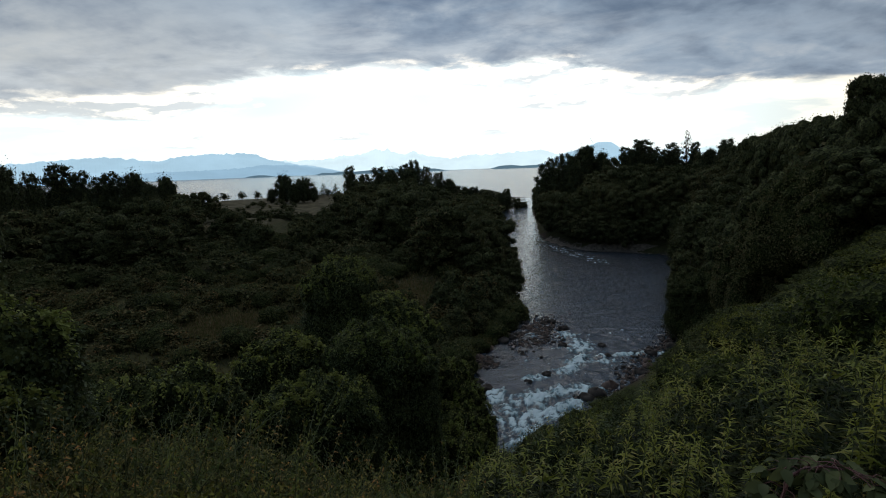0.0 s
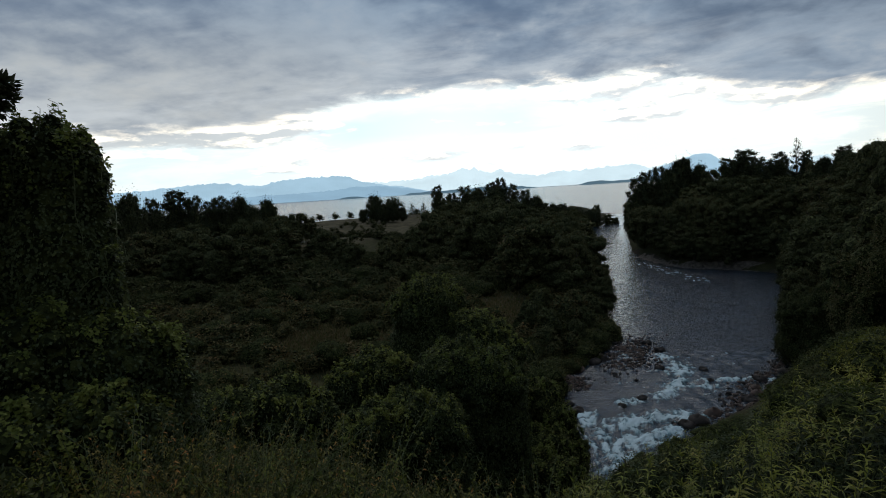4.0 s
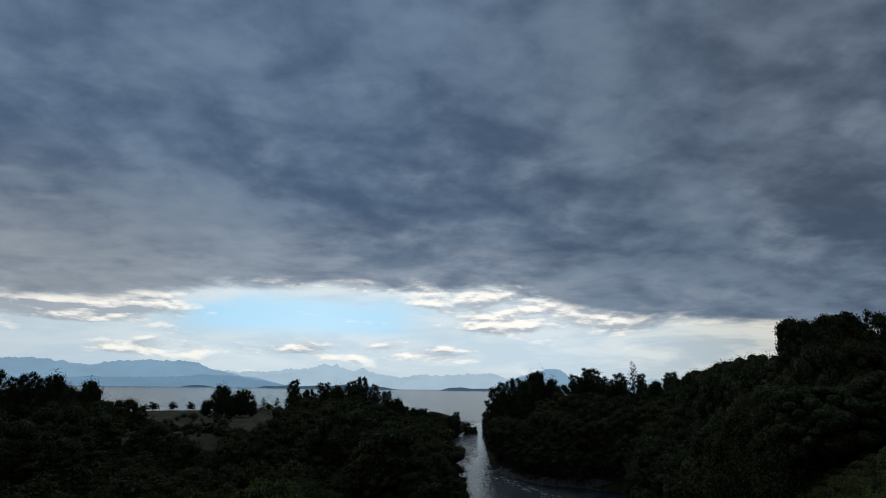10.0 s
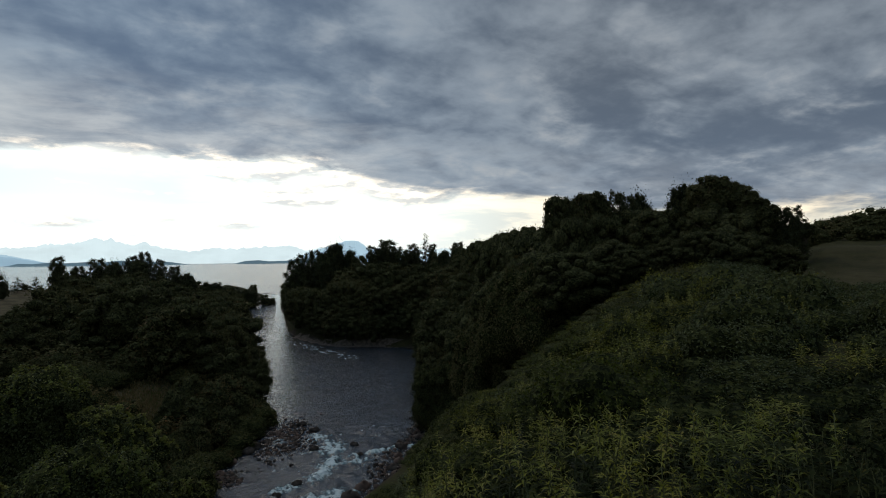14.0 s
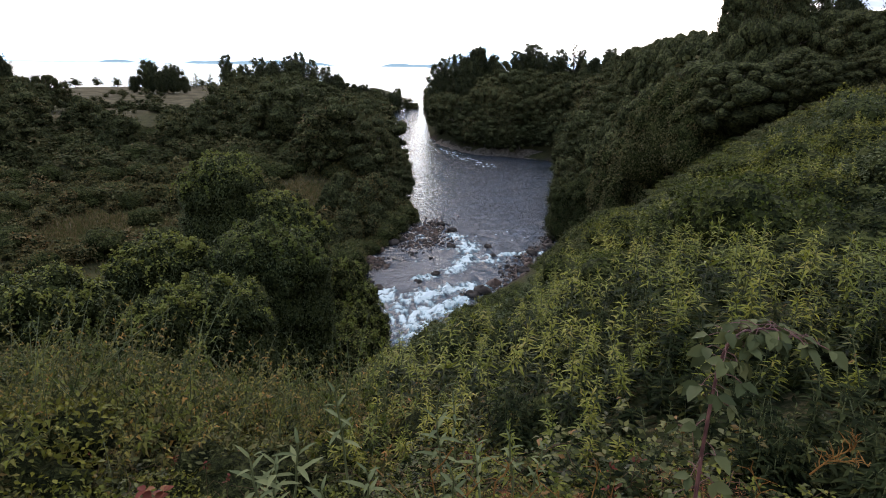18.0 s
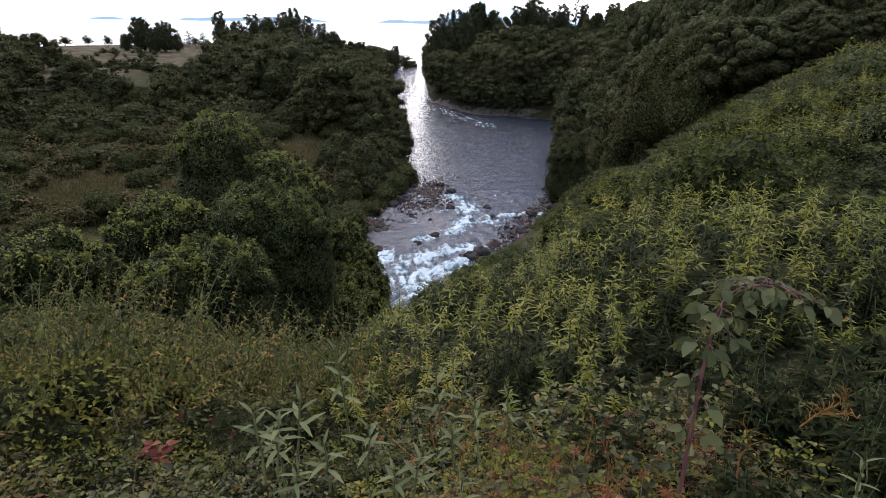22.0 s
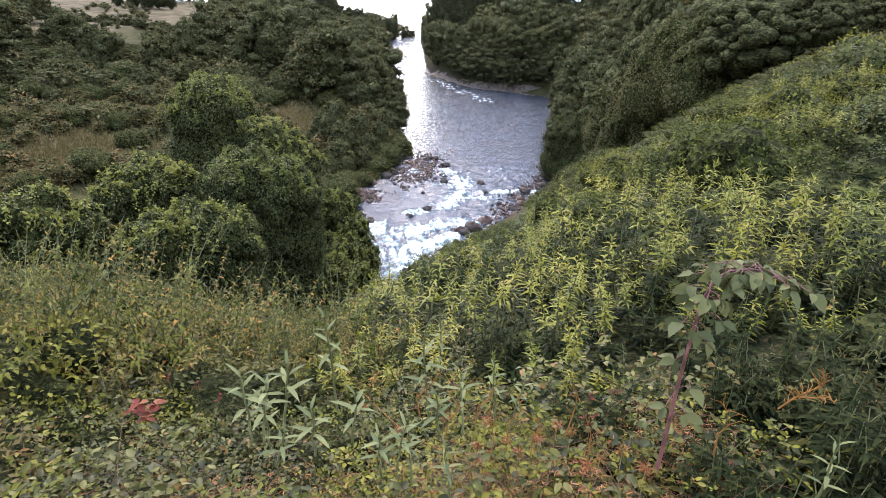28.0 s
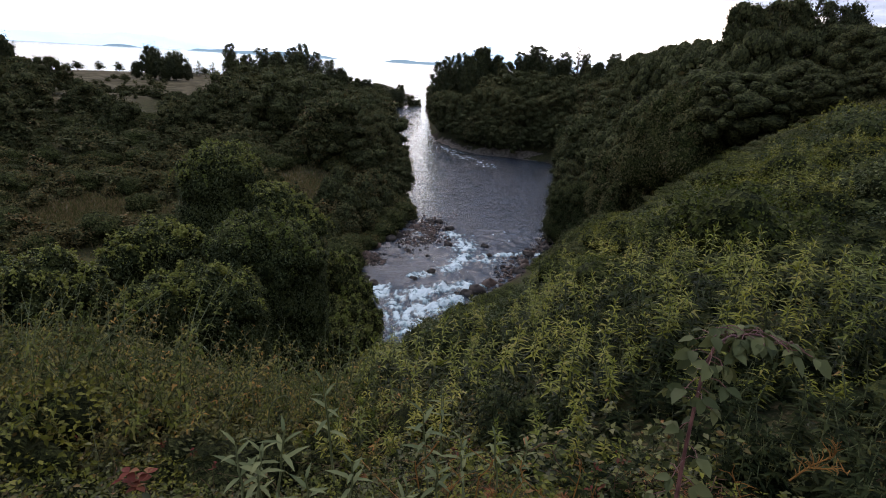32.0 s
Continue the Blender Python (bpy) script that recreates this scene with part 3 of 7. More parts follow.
# distance haze is put into these self-glowing colours, one for each depth
HAZE_FAR = glow("far_rock_haze_glow", (0.45, 0.57, 0.63), 1.0)
HAZE_MID = glow("blue_slopes_haze_glow", (0.255, 0.385, 0.485), 1.0)
HAZE_NEAR = glow("wooded_slopes_haze_glow", (0.19, 0.305, 0.405), 1.0)
ISLE = glow("island_woods_haze_glow", (0.055, 0.10, 0.135), 1.0)
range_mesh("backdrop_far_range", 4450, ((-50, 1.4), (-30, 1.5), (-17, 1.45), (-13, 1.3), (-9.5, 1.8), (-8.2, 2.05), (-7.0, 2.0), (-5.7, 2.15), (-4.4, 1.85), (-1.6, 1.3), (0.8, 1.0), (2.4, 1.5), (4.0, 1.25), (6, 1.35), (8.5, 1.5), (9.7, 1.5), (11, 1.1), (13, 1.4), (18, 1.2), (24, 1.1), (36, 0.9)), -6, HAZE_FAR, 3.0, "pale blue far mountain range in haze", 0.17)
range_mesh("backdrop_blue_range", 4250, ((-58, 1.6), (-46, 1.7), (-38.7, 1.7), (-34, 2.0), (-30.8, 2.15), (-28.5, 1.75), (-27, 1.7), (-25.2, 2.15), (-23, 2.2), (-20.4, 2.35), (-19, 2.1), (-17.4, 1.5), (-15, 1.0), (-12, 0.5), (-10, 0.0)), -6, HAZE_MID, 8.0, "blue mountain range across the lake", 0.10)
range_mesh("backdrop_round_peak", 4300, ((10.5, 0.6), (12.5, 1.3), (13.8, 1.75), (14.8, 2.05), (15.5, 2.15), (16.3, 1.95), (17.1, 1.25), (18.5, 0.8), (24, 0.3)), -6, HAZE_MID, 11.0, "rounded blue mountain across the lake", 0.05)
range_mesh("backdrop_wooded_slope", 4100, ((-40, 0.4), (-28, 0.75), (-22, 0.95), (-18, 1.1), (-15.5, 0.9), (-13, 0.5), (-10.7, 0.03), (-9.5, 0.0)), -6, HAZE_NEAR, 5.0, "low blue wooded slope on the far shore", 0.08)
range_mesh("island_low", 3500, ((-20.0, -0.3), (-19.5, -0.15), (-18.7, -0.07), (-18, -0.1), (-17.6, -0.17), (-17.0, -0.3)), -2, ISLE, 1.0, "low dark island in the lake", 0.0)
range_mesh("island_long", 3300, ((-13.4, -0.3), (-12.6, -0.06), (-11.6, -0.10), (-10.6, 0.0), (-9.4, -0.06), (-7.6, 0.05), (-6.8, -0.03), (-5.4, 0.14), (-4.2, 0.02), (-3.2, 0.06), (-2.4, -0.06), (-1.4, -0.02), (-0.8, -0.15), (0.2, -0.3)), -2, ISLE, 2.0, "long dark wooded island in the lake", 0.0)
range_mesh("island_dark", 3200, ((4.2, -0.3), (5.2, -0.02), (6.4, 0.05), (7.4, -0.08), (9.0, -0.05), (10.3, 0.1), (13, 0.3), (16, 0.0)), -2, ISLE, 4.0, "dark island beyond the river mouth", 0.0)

# ---- plants ----
rng = np.random.default_rng(7)


def unit(v):
    return v / np.maximum(np.linalg.norm(v, axis=-1, keepdims=True), 1e-9)


def leaf_arrays(at, along, up, length, width, shape="card", droop=0.25):
    """Many leaves at once. card: a folded rhombus; lance: a pointed leaf with a raised midrib and a drooping tip; blade: the same, rounder and finer."""
    at, along = np.asarray(at, float), unit(np.asarray(along, float))
    side = unit(np.cross(along, up))
    up = np.cross(side, along)
    length, width = np.broadcast_to(length, len(at))[:, None], np.broadcast_to(width, len(at))[:, None]
    if shape == "card":
        pts = [at, at + along * length * 0.45 + side * width * 0.5 + up * width * 0.16, at + along * length, at + along * length * 0.45 - side * width * 0.5 + up * width * 0.16]
        tris = [(0, 1, 2), (0, 2, 3)]
    elif shape == "blade":
        def rib(k, w, drop):
            m = at + along * length * k - up * length * drop
            return m, m + side * width * 0.5 * w + up * width * 0.16 * w, m - side * width * 0.5 * w + up * width * 0.16 * w
        (m1, l1, r1), (m2, l2, r2) = rib(0.28, 0.92, 0.0), rib(0.64, 0.80, droop * 0.35)
        pts = [at, l1, m1, r1, l2, m2, r2, at + along * length - up * length * droop]
        tris = [(0, 1, 2), (0, 2, 3), (1, 4, 5), (1, 5, 2), (2, 5, 6), (2, 6, 3), (4, 7, 5), (5, 7, 6)]
    else:
        mid = at + along * length * 0.45
        pts = [at, mid + side * width * 0.5 + up * width * 0.18, mid, mid - side * width * 0.5 + up * width * 0.18, at + along * length - up * length * droop]
        tris = [(0, 1, 2), (0, 2, 3), (1, 4, 2), (2, 4, 3)]
    v = np.stack(pts, 1).reshape(-1, 3)
    f = (np.arange(len(at))[:, None, None] * len(pts) + np.array(tris)[None]).reshape(-1, 3)
    return v, f


def joined(chunks):
    """(verts, tris, material index) pieces into one set of arrays."""
    vs, fs, ms, k = [], [], [], 0
    for v, f, m in chunks:
        vs.append(v), fs.append(f + k), ms.append(np.full(len(f), m))
        k += len(v)
    return np.concatenate(vs), np.concatenate(fs), np.concatenate(ms)


def tube(points, radii, sides=6):
    points, n = np.asarray(points, float), len(points)
    way = unit(np.gradient(points, axis=0))
    ref = np.array([0.31, 0.95, 0.1])
    a = unit(np.cross(way, ref))
    b = np.cross(way, a)
    t = np.linspace(0, 2 * math.pi, sides, endpoint=False)
    v = points[:, None] + (a[:, None] * np.cos(t)[None, :, None] + b[:, None] * np.sin(t)[None, :, None]) * np.asarray(radii, float)[:, None, None]
    q = grid_faces(n, sides, True)
    return v.reshape(-1, 3), np.concatenate([q[:, [0, 1, 2]], q[:, [0, 2, 3]]])


def bent(a, b, sag, n=6, wob=0.0):
    t = np.linspace(0, 1, n)[:, None]
    p = np.asarray(a, float) * (1 - t) + np.asarray(b, float) * t
    p[:, 2] += (sag * 4 * t * (1 - t))[:, 0]
    p[1:-1] += rng.normal(0, wob, (n - 2, 3))
    return p


def rand_dirs(n, low=-1.0):
    z = rng.uniform(low, 1, n)
    a = rng.uniform(0, 2 * math.pi, n)
    r = np.sqrt(np.maximum(1 - z * z, 0))
    return np.stack([r * np.cos(a), r * np.sin(a), z], 1)


def lobe_leaves(lobes, n, size, low=-0.5, shell=0.3, aspect=0.6, hang=0.3, loose=0.5, fringe=0.07):
    """Leaf cards spread through the outer shell of a set of ellipsoid lobes (centre, radii)."""
    c, r = np.array([l[0] for l in lobes], float), np.array([l[1] for l in lobes], float)
    w = (r[:, 0] * r[:, 1] * r[:, 2]) ** (2 / 3)
    k = rng.choice(len(lobes), n, p=w / w.sum())
    d = rand_dirs(n, low)
    depth = 1 - shell * rng.random(n) ** 1.5 + np.clip(fringe * rng.normal(size=n), -0.2, 1.3 * fringe)
    p = c[k] + d * r[k] * depth[:, None]
    inside = np.zeros(n, bool)
    for j in range(len(lobes)):
        inside |= (k != j) & ((((p - c[j]) / r[j]) ** 2).sum(1) < 0.6)
    p, d = p[~inside], d[~inside]
    m = len(p)
    along = unit(d * 0.5 + rng.normal(0, 0.6, (m, 3)) - np.array([0, 0, hang]))
    up = unit(d * 0.9 + rng.normal(0, loose, (m, 3)) + np.array([0, 0, 0.3]))
    ln = size * rng.uniform(0.6, 1.35, m)
    return leaf_arrays(p, along, up, ln, ln * aspect)


def lump_core(lobes, scale, seed, sides=8, rings=6):
    """Rough lumps that fill a dense crown; their dark colour stands in for shade."""
    out = []
    for j, (c, r) in enumerate(lobes):
        th, ph = np.meshgrid(np.linspace(0.02, math.pi - 0.02, rings), np.linspace(0, 2 * math.pi, sides, endpoint=False), indexing="ij")
        k = scale * (1 + 0.16 * np.sin(3 * ph + seed + j) * np.sin(2 * th) + 0.1 * rng.normal(size=th.shape))
        v = np.stack([c[0] + r[0] * k * np.sin(th) * np.cos(ph), c[1] + r[1] * k * np.sin(th) * np.sin(ph), c[2] + r[2] * k * np.cos(th)], -1).reshape(-1, 3)
        q = grid_faces(rings, sides, True)
        out.append((v, np.concatenate([q[:, [0, 2, 1]], q[:, [0, 3, 2]]]), 0))
    return out


def part(name, arrays, mats, parent=None, label="", sharp=False, many=False):
    v, f, m = arrays if len(arrays) == 3 else (*arrays, None)
    ob = new(name, raw_mesh(name, v, f, mats, m, sharp))
    if parent is not None:
        ob.parent = parent
    return tagged(ob, label, kind="stuff" if many else "")


class Kind:
    """One thing built once; the first place takes the original, the rest are copies."""

    def __init__(self, ob, size, reach=1.0):
        self.ob, self.size, self.reach, self.used = ob, size, reach, False

    def put(self, x, y, z, scale=1.0, turn=None, wide=1.0, lean=0.0):
        turn = rng.uniform(0, 360) if turn is None else turn
        m = pose(x, y, z, lean, 0, turn) @ Matrix.Diagonal((scale * wide, scale * wide, scale, 1))
        if self.used:
            k = self.ob.scale
            return copy_thing(self.ob, m @ Matrix.Diagonal((1 / k[0], 1 / k[1], 1 / k[2], 1)))
        self.ob.matrix_basis, self.used = m, True
        return self.ob


def tree_kind(name, label, lobes, n, size, trunk_r, mat, core=0.0, low=-0.5, group="", category="tree", shell=0.35, aspect=0.6, twigs=3, fringe=0.07, heart=0.0):
    """A tree of unit design height: trunk and limbs to each lobe, and a crown of leaves."""
    root = new(name)
    top = max(c[2] + r[2] for c, r in lobes)
    wood = []
    spine_top = np.array([0.0, 0.0, top * 0.62])
    wood.append((*tube(bent((0, 0, -0.6), spine_top, 0.0, 7, trunk_r * 0.5), np.linspace(trunk_r, trunk_r * 0.45, 7), 8), 0))
    for c, r in lobes:
        start = spine_top * rng.uniform(0.45, 0.95)
        wood.append((*tube(bent(start, np.array(c) + np.array([0, 0, r[2] * 0.3]), 0.25, 5, trunk_r * 0.6), np.linspace(trunk_r * 0.42, trunk_r * 0.08, 5), 5), 0))
        for _ in range(twigs):
            e = np.array(c) + rand_dirs(1)[0] * np.array(r) * 0.8
            wood.append((*tube(bent(np.array(c) * 0.9 + start * 0.1, e, 0.1, 4, 0.05), np.linspace(trunk_r * 0.16, trunk_r * 0.03, 4), 4), 0))
    part("trunk", joined(wood), [BARK], root)
    leaves = [(*lobe_leaves(lobes, n, size, low, shell, aspect, fringe=fringe), 1)]
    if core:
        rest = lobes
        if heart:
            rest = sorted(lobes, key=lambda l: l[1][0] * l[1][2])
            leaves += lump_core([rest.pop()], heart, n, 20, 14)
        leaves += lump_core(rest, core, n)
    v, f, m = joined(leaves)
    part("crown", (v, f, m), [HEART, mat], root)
    tagged(root, label, category, group)
    return Kind(root, top, max(math.hypot(c[0], c[1]) + r[0] for c, r in lobes))


def column_lobes(h, base, rad, count, seed):
    g = np.random.default_rng(seed)
    out = []
    for j in range(count):
        k = j / (count - 1)
        w = rad * (1 - 0.75 * k) * g.uniform(0.8, 1.2)
        a = 2.399 * j
        out.append(((0.55 * w * math.cos(a), 0.55 * w * math.sin(a), base + (h - base - 0.7) * k), (w * 0.75, w * 0.75, w * 0.45 + 0.25)))
    return out


def skirt_lobes(h, rad, count, seed):
    """A broad crown that comes down to the ground."""
    g = np.random.default_rng(seed)
    out = [((0, 0, h * 0.45), (rad * 0.72, rad * 0.72, h * 0.46))]
    for j in range(count):
        k = (j + 0.5) / count
        a = 2.399 * j + g.uniform(-0.3, 0.3)
        z = h * (0.12 + 0.78 * k)
        q = rad * 0.72 * math.sqrt(max(1 - ((z / h - 0.38) / 0.66) ** 2, 0.05))
        r, q = rad * g.uniform(0.15, 0.45), q * g.uniform(0.75, 1.12)
        out.append(((q * math.cos(a), q * math.sin(a), z + g.normal(0, 0.04) * h), (r, r * g.uniform(0.7, 1.3), r * g.uniform(0.5, 1.0))))
    return out


def clumped(h, rad, base, count, seed, flat=0.62):
    """An airy crown: separate leafy heads carried on forked limbs, sky between them."""
    g = np.random.default_rng(seed)
    out = []
    for j in range(count):
        k = (j + 0.5) / count
        z = base + (h - base) * (0.10 + 0.82 * k)
        q = rad * 0.80 * math.sqrt(max(1 - ((k - 0.36) / 0.72) ** 2, 0.03)) * g.uniform(0.55, 1.0)
        a = 2.399 * j + g.uniform(-0.5, 0.5)
        r = rad * g.uniform(0.17, 0.34)
        out.append(((q * math.cos(a), q * math.sin(a), z - r * flat * 0.4), (r, r * g.uniform(0.8, 1.2), r * flat * g.uniform(0.8, 1.2))))
    out.append(((0, 0, base + (h - base) * 0.38), (rad * 0.62, rad * 0.62, (h - base) * 0.40)))
    return out


def domed(h, rad, base, count, seed):
    """A dense rounded crown with a finely lobed outline."""
    g = np.random.default_rng(seed)
    out = [((0, 0, base + (h - base) * 0.45), (rad * 0.80, rad * 0.80, (h - base) * 0.47))]
    for j in range(count):
        u, a = 1 - 1.5 * (j + 0.5) / count, 2.399 * j + g.uniform(-0.3, 0.3)
        w, r = math.sqrt(1 - u * u) * g.uniform(0.82, 1.12), rad * g.uniform(0.11, 0.33)
        out.append(((rad * 0.76 * w * math.cos(a), rad * 0.76 * w * math.sin(a), base + (h - base) * (0.45 + 0.43 * u + g.normal(0, 0.025))), (r, r, r * g.uniform(0.75, 1.1))))
    return out


AIRY = [tree_kind("woodland_tree", "tall dark broadleaf tree with an airy clumped crown", clumped(14, 3.6, 0.8, 52, s), 8500, 0.34, 0.20, WOODS_DARK, 0.52, -0.95, group="skyline trees", shell=0.8, aspect=0.5, twigs=1, fringe=0.18, heart=0.8) for s in (1, 2, 3)]
BROAD = [tree_kind("spreading_tree", "dark spreading tree leafy down to the field", domed(9, 4.4, -0.6, 70, s), 11000, 0.27, 0.22, WOODS_DARK, 0.44, -0.95, group="field trees", shell=0.8, aspect=0.5, twigs=1, fringe=0.28, heart=0.66) for s in (31, 32)]
ROUND = [tree_kind("bank_tree", "dense dark broadleaf tree leafy to the ground", skirt_lobes(11, 4.6, 30, s), 4200, 0.29, 0.28, WOODS, 0.60, -0.8, group="river bank trees", shell=0.45, twigs=0) for s in (5, 6, 7)]
RIDGE_TOP = [tree_kind("ridge_tree", "tall dark tree with a dense rounded crown on the ridge", domed(11, 2.0, 6.2, 30, s), 6500, 0.15, 0.24, WOODS, 0.80, -0.9, group="ridge trees", shell=0.4, twigs=0) for s in (17, 18)]
RIDGE = [tree_kind("ridge_tree", "dark dense broadleaf tree on the near ridge", domed(11, 4.4, 0.6, 90, s), 11000, 0.16, 0.28, WOODS, 0.70, -0.8, group="ridge trees", shell=0.6, twigs=0) for s in (15, 16)]
DOME = [tree_kind("rounded_tree", "dark tree with a dense rounded crown above the wood", domed(13, 3.3, 0.6, 56, s), 8000, 0.31, 0.22, WOODS_DARK, 0.55, -0.95, group="skyline trees", shell=0.8, aspect=0.5, twigs=0, fringe=0.24, heart=0.78) for s in (11, 12)]
TALL = tree_kind("conical_tree", "slender conical tree standing above the wood", column_lobes(16, 4, 3.2, 20, 3), 2600, 0.26, 0.22, WOODS_DARK, 0.30, group="skyline trees", shell=0.5)
SLIM = tree_kind("young_tree", "young slender tree at the field edge", column_lobes(6, 0.8, 1.6, 10, 4), 700, 0.30, 0.10, WOODS_DARK, 0.3, group="field trees", shell=0.5)
SMALL = tree_kind("field_tree", "small rounded tree at the edge of the field", [((c[0], c[1], c[2] + 0.5), r) for c, r in skirt_lobes(4.0, 1.5, 9, 9)], 700, 0.26, 0.10, WOODS_DARK, 0.6, -0.9, group="field trees")


class Wood:
    """Far woods or thickets that nobody could count: many crowns in one mesh."""

    def __init__(self, lobe_count=22, leaves=1150, size=0.50, mat=None):
        self.crowns, self.mat = [], mat or WOODS
        for s in (21, 22, 23, 24):
            lobes = skirt_lobes(11, 4.8, lobe_count, s)
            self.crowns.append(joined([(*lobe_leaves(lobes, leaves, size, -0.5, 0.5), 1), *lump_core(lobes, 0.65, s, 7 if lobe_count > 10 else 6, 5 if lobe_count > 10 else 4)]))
        self.bits = []

    def put(self, x, y, z, s, wide):
        v, f, m = self.crowns[len(self.bits) % 4]
        a = rng.uniform(0, 6.28)
        turn = np.array([[math.cos(a), -math.sin(a), 0], [math.sin(a), math.cos(a), 0], [0, 0, 1]])
        self.bits.append((v @ turn.T * np.array([s * wide, s * wide, s]) + np.array([x, y, z]), f, m))

    def finish(self, name, label):
        vs, fs, ms, k = [], [], [], 0
        for v, f, m in self.bits:
            vs.append(v), fs.append(f + k), ms.append(m)
            k += len(v)
        me = raw_mesh(name, np.concatenate(vs), np.concatenate(fs), [HEART, self.mat], np.concatenate(ms))
        tints = np.concatenate([np.full(len(v), t) for v, t in zip(vs, rng.random(len(vs)))])
        me.attributes.new("crown_tint", "FLOAT", "POINT").data.foreach_set("value", tints.astype(np.float32))
        tagged(new(name, me), label, "trees", kind="stuff")


def dome_lobes(seed, rad, high, count):
    g = np.random.default_rng(seed)
    out = [((0, 0, high * 0.45), (rad * 0.8, rad * 0.8, high * 0.5))]
    for j in range(count):
        a, q = 2.399 * j + g.uniform(-0.3, 0.3), rad * g.uniform(0.3, 0.75)
        r = rad * g.uniform(0.32, 0.5)
        out.append(((q * math.cos(a), q * math.sin(a), high * g.uniform(0.25, 0.8) * (1 - 0.5 * q / rad)), (r, r, r * 0.9)))
    return out


def bush_kind(name, label, lobes, n, size, mat, core=0.8, low=-0.3, group="", aspect=0.6, category="bush"):
    v, f, m = joined([(*lobe_leaves(lobes, n, size, low, 0.3, aspect), 1), *lump_core(lobes, core, n)])
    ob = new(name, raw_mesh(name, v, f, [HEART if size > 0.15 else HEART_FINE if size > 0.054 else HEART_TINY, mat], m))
    tagged(ob, label, category, group)
    return Kind(ob, max(c[2] + r[2] for c, r in lobes))


BUSH = [bush_kind("bush", "dark green bush on the river flat", dome_lobes(s, 1.6, 2.2, 14), 2100, 0.135, m, 0.80, group="bushes on the river flat") for s, m in ((1, WOODS), (2, SCRUB), (3, SCRUB))]
HEATH = bush_kind("bush", "brownish bush among dry grass", dome_lobes(4, 1.4, 1.5, 12), 1900, 0.12, BROWNSCRUB, 0.80, group="bushes on the river flat")


def polar(az, d):
    return d * math.sin(radians(az)), d * math.cos(radians(az))


def top_at(kind, az, el, d, wide):
    """Set a tree so that its top stands at that elevation seen from the bank."""
    x, y = polar(az, d)
    g = height(x, y)
    s = (18 + d * math.tan(radians(el)) - g) / kind.size
    return kind.put(x, y, g, s, None, wide)


def crown_at(kind, az, el, d, across):
    """A tree whose top stands at that elevation seen from the bank and whose crown is so many metres across."""
    x, y = polar(az, d)
    g = height(x, y)
    s = (18 + d * math.tan(radians(el)) - g) / kind.size
    return kind.put(x, y, g, s, None, min(max(across / (2 * kind.reach * s), 0.7), 1.4))


